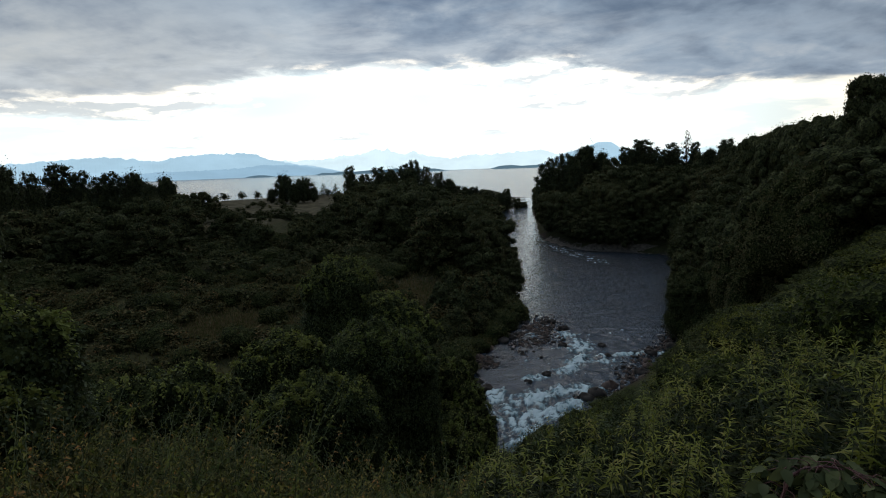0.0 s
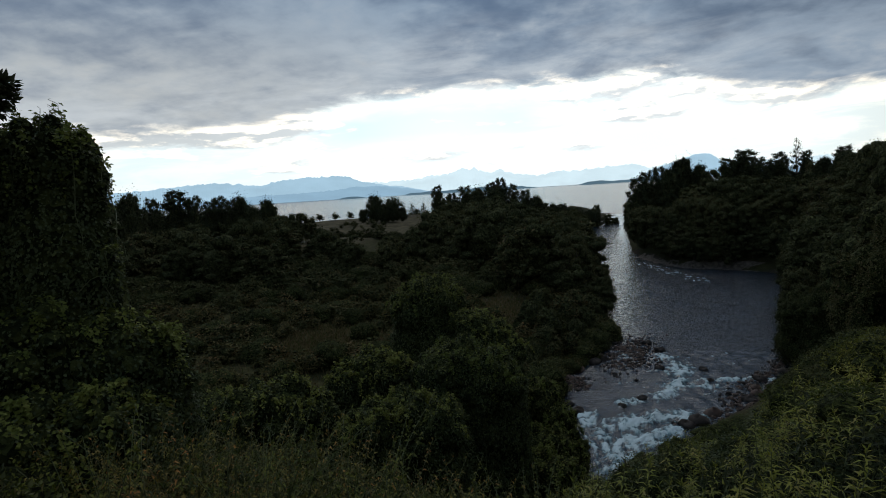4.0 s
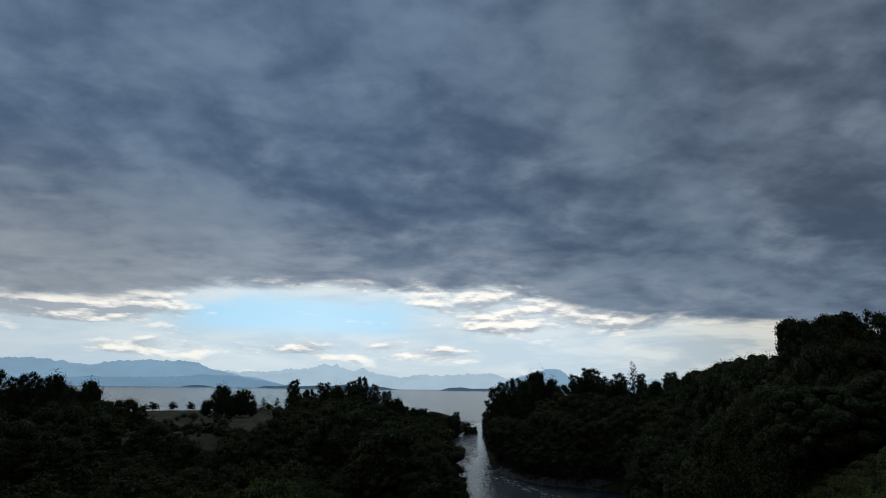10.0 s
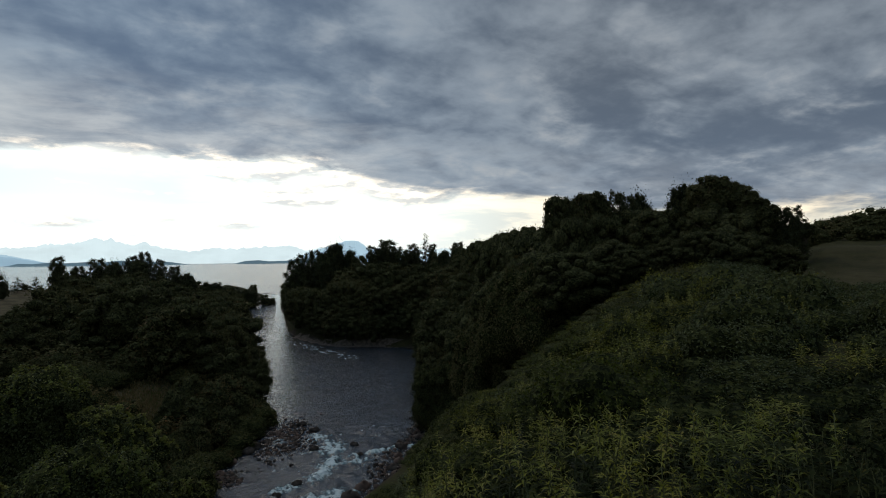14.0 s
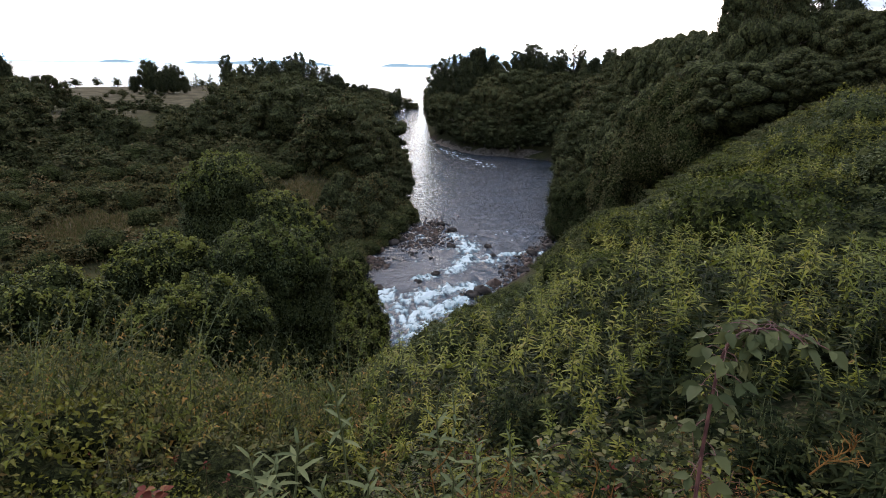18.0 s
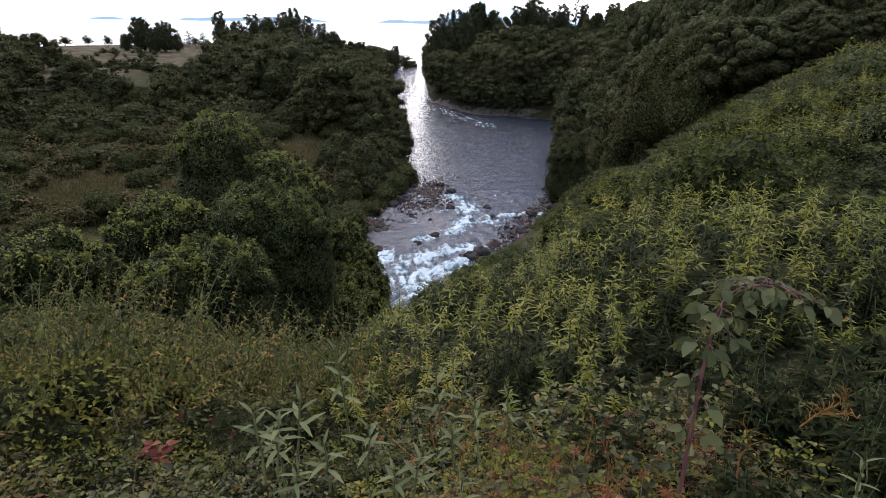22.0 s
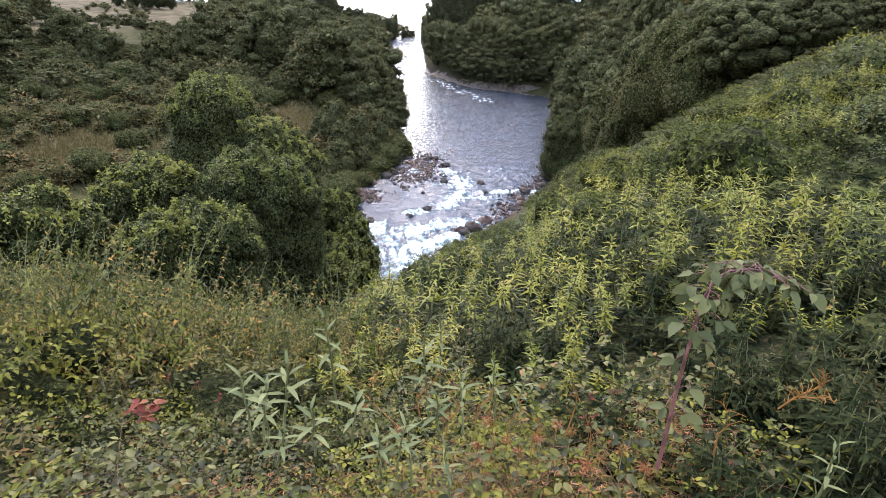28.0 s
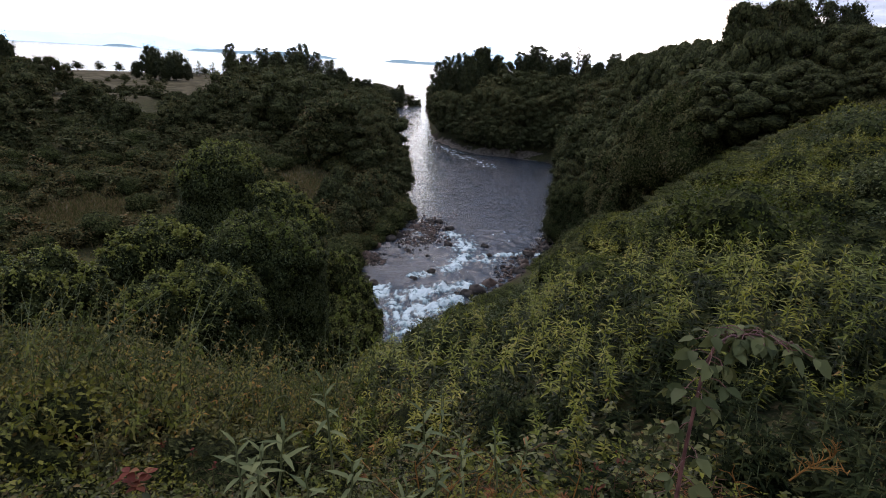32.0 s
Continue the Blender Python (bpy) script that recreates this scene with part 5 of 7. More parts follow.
def mound_kind(name, label, rad, high, count, n, size, mat, group, seed, aspect=0.55):
    lobes = dome_lobes(seed, rad, high, count)
    return bush_kind(name, label, lobes, n, size, mat, 0.70, -0.3, group, aspect)


MATS = [mound_kind("creeper_mound", "green creeper draped over low bushes", 1.5, 1.3, 20, 4200, 0.084, m, "creeper mounds on the bank", s) for s, m in ((31, BLANKET), (32, SCRUB), (33, BLANKET))]
MATS_NEAR = [mound_kind("creeper_mound", "leafy green creeper hanging over the bank", 1.5, 1.3, 18, 6500, 0.066, m, "creeper mounds on the bank", s) for s, m in ((34, BLANKET), (35, IVY), (36, BLANKET))]
MIX = [mound_kind("scrub_mound", "mixed brownish green scrub on the bank", 1.1, 1.1, 10, 2300, 0.070, m, "scrub on the bank", s) for s, m in ((41, SCRUB), (42, BROWNSCRUB), (43, SCRUB))]
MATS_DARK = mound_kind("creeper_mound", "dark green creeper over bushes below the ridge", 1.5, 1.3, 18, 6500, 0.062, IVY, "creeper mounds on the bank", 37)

FINE = [mound_kind("scrub_mound", "fine-leaved scrub with brown and green leaves", 0.75, 0.85, 11, 2400, 0.052, m, "scrub on the bank", s, 0.5) for s, m in ((51, SCRUB), (52, BROWNSCRUB), (53, BLANKET))]

# undergrowth in the shade-darkened leaf colour, to deepen the gaps
FINE_DARK = mound_kind("scrub_mound", "leafy undergrowth on the bank, coloured dark for shaded gaps", 0.75, 0.85, 11, 2400, 0.060, SHADE, "scrub on the bank", 54, 0.45)

# creeper slope on the right, far part first
spots = []


def clear_of(x, y, gap):
    for px, py in spots:
        if (px - x) ** 2 + (py - y) ** 2 < gap * gap:
            return False
    spots.append((x, y))
    return True


tries = done = 0
while done < 175 and tries < 8000:
    tries += 1
    az, d = rng.uniform(11, 78), math.sqrt(rng.uniform(8 ** 2, 38 ** 2))
    x, y = polar(az, d)
    if y - 1.05 * x > 17 or x > float(banks(y)[1]) + 40 or (az > 60 and d > 27) or not clear_of(x, y, 1.35):
        continue
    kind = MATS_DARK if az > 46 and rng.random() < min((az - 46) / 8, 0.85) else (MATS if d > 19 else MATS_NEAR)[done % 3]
    s = min(0.35 + 1.35 * rng.random() ** 1.6, (snug(az, d, 1.0) + 0.2) / kind.size)
    if s > 0.25:
        done += 1
        kind.put(x, y, height(x, y) - 0.1, s, None, max(1.0, 0.72 / s))
for j in range(46):
    az = 21.5 + 26.0 * (j + 0.5) / 46
    far = np.arange(7.0, 44.0, 0.5)
    ax, ay = far * math.sin(radians(az)), far * math.cos(radians(az))
    rise = (land(ax, ay) - 18) / far
    d = float(far[np.argmax(rise)]) + rng.uniform(-1.5, 1.0)
    x, y = polar(az, d)
    s = min(0.95, (snug(az, d, 0.8) + 0.25) / MATS[0].size)
    if s > 0.18:
        MATS[j % 3].put(x, y, height(x, y) - 0.15, s, None, max(1.0, 0.9 / s))
for kinds, count, gap, near, far, tall in ((NEAR_SHOOTS, 90, 0.40, 1.9, 4.6, 1.0), (SHOOTS, 120, 0.68, 4.0, 10.5, 1.3)):
    spots.clear()
    tries = done = 0
    while done < count and tries < 8000:
        tries += 1
        az, d = rng.uniform(3, 78), math.sqrt(rng.uniform(near ** 2, far ** 2))
        x, y = polar(az, d)
        if d < 1.9 + 0.05 * max(42 - az, 0) or not clear_of(x, y, gap):
            continue
        s = min(rng.uniform(0.42, 1.3), (snug(az, d, 0.4) + 0.15) / tall, (18 + d * math.tan(radians(np.interp(az, LOW_AZ, LOW_EL))) - height(x, y)) / tall)
        if d < 5.5:
            s = min(s, (0.30 + 0.20 * d) / tall)
        # darkened weeds set among the bright shoots stand in for shaded gaps
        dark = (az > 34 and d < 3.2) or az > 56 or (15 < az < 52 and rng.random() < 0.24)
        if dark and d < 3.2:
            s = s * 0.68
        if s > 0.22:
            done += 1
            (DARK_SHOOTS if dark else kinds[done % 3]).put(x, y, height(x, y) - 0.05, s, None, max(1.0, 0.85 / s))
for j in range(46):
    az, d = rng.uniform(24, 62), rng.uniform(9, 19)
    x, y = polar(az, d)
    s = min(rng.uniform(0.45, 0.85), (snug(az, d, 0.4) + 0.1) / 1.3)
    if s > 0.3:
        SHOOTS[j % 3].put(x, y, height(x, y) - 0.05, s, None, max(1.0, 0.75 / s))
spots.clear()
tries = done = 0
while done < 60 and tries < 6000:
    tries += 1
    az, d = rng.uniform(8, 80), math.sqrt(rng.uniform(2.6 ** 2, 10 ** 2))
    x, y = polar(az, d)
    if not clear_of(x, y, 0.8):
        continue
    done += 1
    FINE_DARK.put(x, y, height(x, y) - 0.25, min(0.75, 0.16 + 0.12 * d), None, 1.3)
spots.clear()
tries = done = 0
while done < 92 and tries < 6000:
    tries += 1
    az, d = rng.uniform(-48, 6), math.sqrt(rng.uniform(3.9 ** 2, 10.5 ** 2))
    x, y = polar(az, d)
    s = min(rng.uniform(0.35, 1.1), (room(az, d) + 0.12) / 1.3 * rng.uniform(0.6, 1.0), 0.12 + 0.1 * d)
    if s > 0.3 and clear_of(x, y, 0.62):
        done += 1
        LEFT_SHOOTS[done % 3].put(x, y, height(x, y) - 0.05, s, None, max(1.0, 0.72 / s))
# the tallest golden shrubs stand along the crest of the left bank
for j in range(58):
    az, d = -44 + 47 * (j + rng.random()) / 58, rng.uniform(4.6, 8.5)
    x, y = polar(az, d)
    s = min((room(az, d) + 0.10) / 1.3 * rng.uniform(0.72, 1.04), 1.5)
    if s > 0.3:
        LEFT_SHOOTS[(0, 0, 1, 2)[j % 4]].put(x, y, height(x, y) - 0.05, s, None, max(0.8, 0.72 / s))
spots.clear()
tries = done = 0
while done < 95 and tries < 6000:
    tries += 1
    az, d = rng.uniform(-62, 14), math.sqrt(rng.uniform(7.5 ** 2, 21 ** 2))
    x, y = polar(az, d)
    if not clear_of(x, y, 0.95):
        continue
    s = min(rng.uniform(0.5, 1.2), (room(az, d) + 0.1) / 1.35 * rng.uniform(0.5, 1.0))
    if s > 0.22:
        done += 1
        MIX[done % 3].put(x, y, height(x, y) - 0.1, s, None, max(1.0, 0.9 / s))
spots.clear()
tries = done = 0
while done < 85 and tries < 6000:
    tries += 1
    az, d = rng.uniform(-66, 12), math.sqrt(rng.uniform(2.7 ** 2, 8.0 ** 2))
    x, y = polar(az, d)
    if not clear_of(x, y, 0.55):
        continue
    s = min(rng.uniform(0.4, 1.2), (room(az, d) + 0.12) * rng.uniform(0.55, 1.0), 0.25 + 0.2 * d)
    if s > 0.3:
        done += 1
        FINE[done % 3].put(x, y, height(x, y) - 0.12, s, None, max(1.0, 0.75 / s))


def bramble_kind(label, n, mat, size, seed, aspect=0.66, shape="blade"):
    """A low patch of three-part leaves on short stalks over a tangle of canes."""
    g = np.random.default_rng(seed)
    a, q = g.uniform(0, 6.28, n), 0.55 * np.sqrt(g.random(n))
    x, y = q * np.cos(a), q * np.sin(a)
    z = 0.30 + 0.13 * lumps(x, y, 0.14, seed) - 0.16 * (q / 0.55) ** 2 - 0.22 * g.random(n) ** 2.2
    at = np.stack([x, y, z], 1)
    heading = g.uniform(0, 6.28, n)
    tilt = g.normal(0, 0.55, (n, 3)) + np.array([0, -0.15, 1.0])
    bits = []
    for turn in (-1.1, 0.0, 1.1):
        h = heading + turn
        along = np.stack([np.cos(h), np.sin(h), g.uniform(-0.15, 0.45, n)], 1)
        ln = size * g.uniform(0.45, 1.3, n) * (1.0 if turn == 0 else 0.85)
        bits.append((*leaf_arrays(at + along * 0.008, along, tilt, ln, ln * aspect, shape, 0.18), 0))
    root = new("bramble_patch")
    part("leaves", joined(bits), [mat], root, many=True)
    canes = []
    for _ in range(7):
        b0, b1 = g.uniform(-0.5, 0.5, 2), g.uniform(-0.5, 0.5, 2)
        canes.append((*tube(bent((*b0, -0.05), (*b1, g.uniform(0.1, 0.3)), 0.14, 6, 0.015), np.linspace(0.0028, 0.0012, 6), 4), 0))
    part("cane", joined(canes), [BROWNSTEM], root, many=True)
    tagged(root, label, "bramble", "bramble patches")
    return Kind(root, 0.4)


BRAMBLES = [bramble_kind("low bramble patch with grey-green leaves", 150, BRAMBLE, 0.048, s, 0.60) for s in (1, 2, 3)] + [bramble_kind("low bramble patch with fine green leaves", 210, BLANKET, 0.034, 4, 0.5)]
BRAMBLES_BACK = [bramble_kind("bramble patch with grey-green leaves among scrub", 170, m, 0.042, s, 0.56, "lance") for s, m in ((6, BRAMBLE), (7, BRAMBLE), (8, BLANKET))]
RUSTS = [bramble_kind("withered rusty bramble patch", 110, RUSTY, 0.052, 5, 0.13)]
spots.clear()
tries = done = 0
while done < 225 and tries < 9900:
    tries += 1
    az, d = rng.uniform(-75, 80), 1.25 + 4.6 * rng.random() ** 1.2
    x, y = polar(az, d)
    if (az > 16 and d > 2.5) or az > 51 or not clear_of(x, y, 0.15 + 0.032 * d):
        continue
    done += 1
    s = min(rng.uniform(0.7, 1.2), max((room(az, d) + 0.15) / 0.4, 0.5))
    (BRAMBLES[(done * 7) % 4 if done % 9 else 3] if d < 2.2 else BRAMBLES_BACK[done % 3]).put(x, y, height(x, y) + rng.uniform(0.0, 0.14), s, None, 1.0)
for j in range(44):
    az, d = (rng.uniform(-2, 48) if j % 3 else rng.uniform(-45, 5)), 1.35 + 0.8 * rng.random()
    x, y = polar(az, d)
    RUSTS[0].put(x, y, height(x, y) + rng.uniform(0.22, 0.36), rng.uniform(0.3, 0.6))
for j in range(34):
    az, d = rng.uniform(-60, 60), rng.uniform(2.4, 6.0)
    x, y = polar(az, d)
    WEEDS[j % 2].put(x, y, height(x, y), rng.uniform(0.5, 0.9) * min(1.0, d / 4), None, 1.0)


for j in range(14):
    az, d = rng.uniform(45, 64), rng.uniform(1.7, 2.7)
    x, y = polar(az, d)
    DARK_SHOOTS.put(x, y, height(x, y), rng.uniform(0.42, 0.62), None, 1.2)


def spot(az, el, d):
    """A place in the air: azimuth, elevation and level distance from the bank's standing point."""
    x, y = polar(az, d)
    return np.array([x, y, 18 + d * math.tan(radians(el))])


def silver_weed(az, el, d, tall, pairs, ln):
    """A felted pale weed: opposite pairs of pointed leaves up a straight stem."""
    top = spot(az, el, d)
    foot = top - np.array([rng.normal(0, 0.03), rng.normal(0, 0.03), tall])
    root = new("silver_weed")
    root.location = foot
    spine = bent((0, 0, -0.1), top - foot, 0.0, 6, 0.004)
    part("stem", tube(spine, np.linspace(0.005, 0.003, 6), 5), [STEM], root, "pale green stem")
    turn0 = rng.uniform(0, 3)
    for j in range(pairs):
        k = 0.52 + 0.46 * j / (pairs - 1)
        at = np.array([np.interp(k, np.linspace(0, 1, 6), spine[:, i]) for i in range(3)])
        for side in (0, math.pi):
            a = turn0 + j * 1.57 + side + rng.normal(0, 0.15)
            up = 0.30 + 1.4 * max(k - 0.78, 0) * 4 + rng.normal(0, 0.14)
            size = ln * (0.92 - 0.30 * max(k - 0.7, 0) * 3) * rng.uniform(0.85, 1.15)
            along = np.array([[math.cos(a), math.sin(a), up]])
            v, f = leaf_arrays(at[None], along, np.array([[0, 0, 1.0]]), size, size * 0.22, "blade", 0.25)
            part("leaf", (v, f), [SILVER], root)
    return tagged(root, "pale silvery weed with pointed felted leaves", "weed", "silvery weeds")


for az, el, d, tall, pairs, ln in ((-3.4, -33.9, 1.72, 0.34, 5, 0.085), (8.7, -37.2, 1.62, 0.26, 5, 0.098), (-8.2, -38.3, 1.58, 0.16, 4, 0.105), (-13.7, -38.6, 1.56, 0.14, 4, 0.100), (-11.0, -39.6, 1.55, 0.12, 4, 0.100), (-6.0, -42.7, 1.45, 0.12, 4, 0.095), (-0.2, -41.7, 1.48, 0.13, 4, 0.095),
                                 (21.9, -39.2, 1.62, 0.16, 5, 0.06), (17.8, -38.6, 1.64, 0.16, 4, 0.065), (13.6, -39.4, 1.60, 0.13, 4, 0.08), (6.5, -45.0, 1.38, 0.10, 4, 0.090), (2.7, -45.9, 1.35, 0.10, 4, 0.085), (10.5, -42.0, 1.48, 0.12, 4, 0.085), (-9.5, -44.5, 1.38, 0.10, 4, 0.075),
                                 (55.0, -35.6, 1.72, 0.22, 5, 0.07), (11.0, -34.0, 2.3, 0.35, 6, 0.08)):
    silver_weed(az, el, d, tall, pairs, ln)
for _ in range(3):
    silver_weed(rng.uniform(-17, 24), rng.uniform(-47, -37), rng.uniform(1.35, 1.75), 0.2, int(rng.integers(4, 7)), rng.uniform(0.05, 0.08))


def bramble_cane():
    """The tall arching thorny cane with big grey-green leaves."""
    line = ((39.7, -44.0), (39.5, -40.0), (39.3, -36.5), (39.25, -32.2), (39.3, -28.5), (39.95, -26.2), (41.1, -25.1), (42.8, -24.5), (44.7, -24.3), (46.4, -24.9))
    way = [spot(a, e, 1.45 + 0.018 * j) for j, (a, e) in enumerate(line)]
    base = way[0].copy()
    pts = np.array(way) - base
    fine = np.stack([np.interp(np.linspace(0, 9, 25), range(10), pts[:, j]) for j in range(3)], 1)
    root = new("bramble_cane")
    root.location = base
    part("cane", tube(fine, np.linspace(0.0065, 0.0025, 25), 7), [REDSTEM], root, "reddish thorny cane")
    for j in range(44):
        k = int(rng.integers(1, 23))
        d = rand_dirs(1)[0] * np.array([1, 1, 0.3])
        v, f = tube(np.array([fine[k], fine[k] + d * 0.012]), [0.0025, 0.0003], 4)
        part("thorn", (v, f), [REDSTEM], root)
    for j in range(58):
        k = 3 + int(21 * (j / 57) ** 0.80)
        a = 2.4 * j + 0.5
        out = np.array([math.cos(a), math.sin(a), rng.uniform(-0.35, 0.3)])
        tip = fine[k] + out * rng.uniform(0.03, 0.085)
        leaf = [(*tube(bent(fine[k], tip, 0.01, 4, 0.002), np.full(4, 0.0013), 4), 1)]
        for turn in (-1.15, 0.0, 1.15):
            h = math.atan2(out[1], out[0]) + turn
            along = np.array([[math.cos(h), math.sin(h), rng.uniform(-1.1, 0.1)]])
            n = rng.uniform(0.032, 0.068) * (1 if turn == 0 else 0.8)
            leaf.append((*leaf_arrays(tip[None], along, np.array([[0, -0.3, 1.0]]) + rng.normal(0, 0.45, (1, 3)), n, n * 0.66, "blade", 0.25), 0))
        part("leaf", joined(leaf), [CANELEAF, REDSTEM], root)
    tagged(root, "tall reddish thorny bramble cane with grey-green leaves", "bramble")


bramble_cane()


def curled_stalk(points, radius, mat, name, label):
    pts = np.array(points)
    base = pts[0].copy()
    n = len(pts)
    t = np.linspace(0, n - 1, n * 5)
    fine = np.stack([np.interp(t, range(n), pts[:, j] - base[j]) for j in range(3)], 1)
    for _ in range(2):
        fine[1:-1] = (fine[:-2] + 2 * fine[1:-1] + fine[2:]) / 4
    ob = part(name, tube(fine, np.linspace(radius, radius * 0.4, len(fine)), 5), [mat])
    ob.location = base
    tagged(ob, label, "stalk")
    return ob


def dead_twig(line, d, name, label, side):
    """A forked dead twig with short broken side shoots."""
    way = [spot(a, e, d + 0.01 * j) for j, (a, e) in enumerate(line)]
    base = way[0].copy()
    t = np.linspace(0, len(way) - 1, 4 * len(way))
    fine = np.stack([np.interp(t, range(len(way)), np.array(way)[:, j] - base[j]) for j in range(3)], 1)
    root = new(name)
    root.location = base
    part("stem", tube(fine, np.linspace(0.0028, 0.0012, len(fine)), 5), [ORANGE], root)
    for j in range(side):
        p = fine[int(rng.integers(2, len(fine)))]
        q = p + unit(rand_dirs(1, 0.0)[0] * np.array([1, 1, 1.2])) * rng.uniform(0.015, 0.06)
        part("side_shoot", tube(bent(p, q, 0.006, 4, 0.003), np.linspace(0.0018, 0.0006, 4), 4), [ORANGE], root)
    tagged(root, label, "twig", "dead twigs")


dead_twig(((49.2, -35.2), (49.9, -34.2), (50.5, -33.4), (51.2, -32.7), (52.0, -32.0), (51.9, -30.9)), 1.60, "dead_twig", "dead orange-brown forked twig above dark weeds", 22)
dead_twig(((50.4, -33.6), (51.6, -33.2), (52.8, -32.6), (53.4, -32.9)), 1.62, "dead_twig", "short dead orange-brown twig", 12)
for a, e in ((16.0, -41.5), (20.5, -42.5), (24.0, -43.5), (12.0, -43.0), (28.0, -41.0), (8.5, -41.0), (31.5, -43.0), (18.5, -44.5), (45.0, -38.0)):
    dead_twig(((a, e - 3.0), (a + rng.normal(0, 0.6), e - 1.2), (a + rng.normal(0, 1.0), e), (a + rng.normal(0, 1.6), e + 1.2)), 1.42 + 0.02 * (44 + e), "dead_twig", "thin dead rusty twig among brambles", 7)
for a, e, r in ((-1.0, -31.0, 5.0), (0.6, -30.6, 5.2), (5.5, -28.6, 5.5), (-9.0, -34.0, 3.8), (18.0, -25.0, 6.5), (24.0, -22.5, 6.5), (12.0, -28.5, 5.0), (9.5, -33.0, 3.4)):
    curled_stalk([spot(a, e - 2.5, r), spot(a + 0.3, e - 0.8, r), spot(a + 1.0, e, r), spot(a + 2.2, e + 0.3, r), spot(a + 2.8, e - 0.4, r)], 0.006, STEM, "tendril", "pale green arching creeper tendril")
for az, el, d in ((-24.6, -38.6, 1.55), (-23.8, -39.4, 1.53), (-25.2, -39.0, 1.56), (-23.0, -39.2, 1.5), (-24.2, -40.0, 1.5)):
    p = spot(az, el, d)
    v, f = leaf_arrays(np.zeros((4, 3)), rng.normal(0, 1, (4, 3)) * np.array([1, 1, 0.3]), np.array([[0, 0.2, 1.0]]) + rng.normal(0, 0.3, (4, 3)), 0.034, 0.024, "blade", 0.15)
    tagged(part("red_leaf_spray", (v, f), [RED]), "spray of red autumn bramble leaves", "leaves", "red leaf sprays").location = p


def settle(az, el, over):
    """The place along that direction that stands so high over the bank."""
    for d in np.arange(1.2, 6.0, 0.04):
        p = spot(az, el, d)
        if p[2] <= height(p[0], p[1]) + over:
            break
    return p


def stemmed(name, top, chunks, mats, label, category, group, stem_mat):
    """A small head of blades on its own thin stem that stands in the ground."""
    foot = np.array([top[0] + rng.normal(0, 0.04), top[1] + rng.normal(0, 0.04), 0.0])
    foot[2] = height(foot[0], foot[1]) - 0.03
    root = new(name)
    root.location = foot
    part("stem", tube(bent((0, 0, 0), top - foot, 0.0, 6, 0.008), np.linspace(0.0028, 0.0014, 6), 5), [stem_mat], root)
    for v, f, m in chunks:
        part("head" if len(chunks) == 1 else "leaf", (v + (top - foot), f), mats, root)
    return tagged(root, label, category, group)


def withered_head(az, el, over=0.60, size=0.027):
    n = 60
    d = unit(rand_dirs(n, -0.9) + rng.normal(0, 0.3, (n, 3)))
    ln = size * rng.uniform(0.6, 1.3, n)
    tuft = (*leaf_arrays(d * 0.010 * rng.random((n, 1)), d + np.array([0, 0, -0.5]), rng.normal(0, 1, (n, 3)), ln, ln * 0.13, "lance", 0.5), 0)
    stemmed("withered_flower", settle(az, el, over), [tuft], [RUSTY], "withered rusty orange flower head on a thin stem", "flower", "withered flowers", DRYSTEM)


for az, el in ((2.2, -41.7), (6.3, -44.2), (18.0, -43.0), (20.9, -44.7), (22.7, -45.6), (27.1, -42.4), (29.0, -42.7), (35.4, -43.2), (33.0, -44.5), (25.0, -44.0), (17.0, -45.5), (12.5, -43.0), (31.5, -45.5), (10.0, -41.0), (38.5, -44.0)):
    withered_head(az, el)
for az, el in ((30.4, -39.2), (33.2, -37.7), (30.8, -41.2), (13.5, -39.7), (14.9, -38.2), (-27.2, -33.5), (-15.3, -38.9), (-17.0, -37.3), (-29.0, -32.5), (-20.0, -36.0)):
    n = 9
    at = rng.normal(0, 0.014, (n, 3))
    ln = 0.024 * rng.uniform(0.7, 1.3, n)
    v, f = leaf_arrays(at, rng.normal(0, 1, (n, 3)), rng.normal(0, 0.5, (n, 3)) + np.array([0, -0.3, 1.0]), ln, ln * 0.55, "blade", 0.2)
    stemmed("red_leaf_sprig", settle(az, el, 0.64), [(v[8 * j:8 * j + 8], f[:8], 0) for j in range(n)], [RED], "sprig of small red leaves on a brown stem", "leaves", "red sprigs", BROWNSTEM)
way = [settle(a, e, 0.66) for a, e in ((1.6, -40.0), (4.0, -42.2), (6.3, -44.0), (9.0, -45.3), (12.1, -46.4), (15.5, -47.3), (18.8, -48.0))]
curled_stalk(way, 0.0026, ORANGE, "dry_stalk", "long rusty dry stem lying across the brambles")

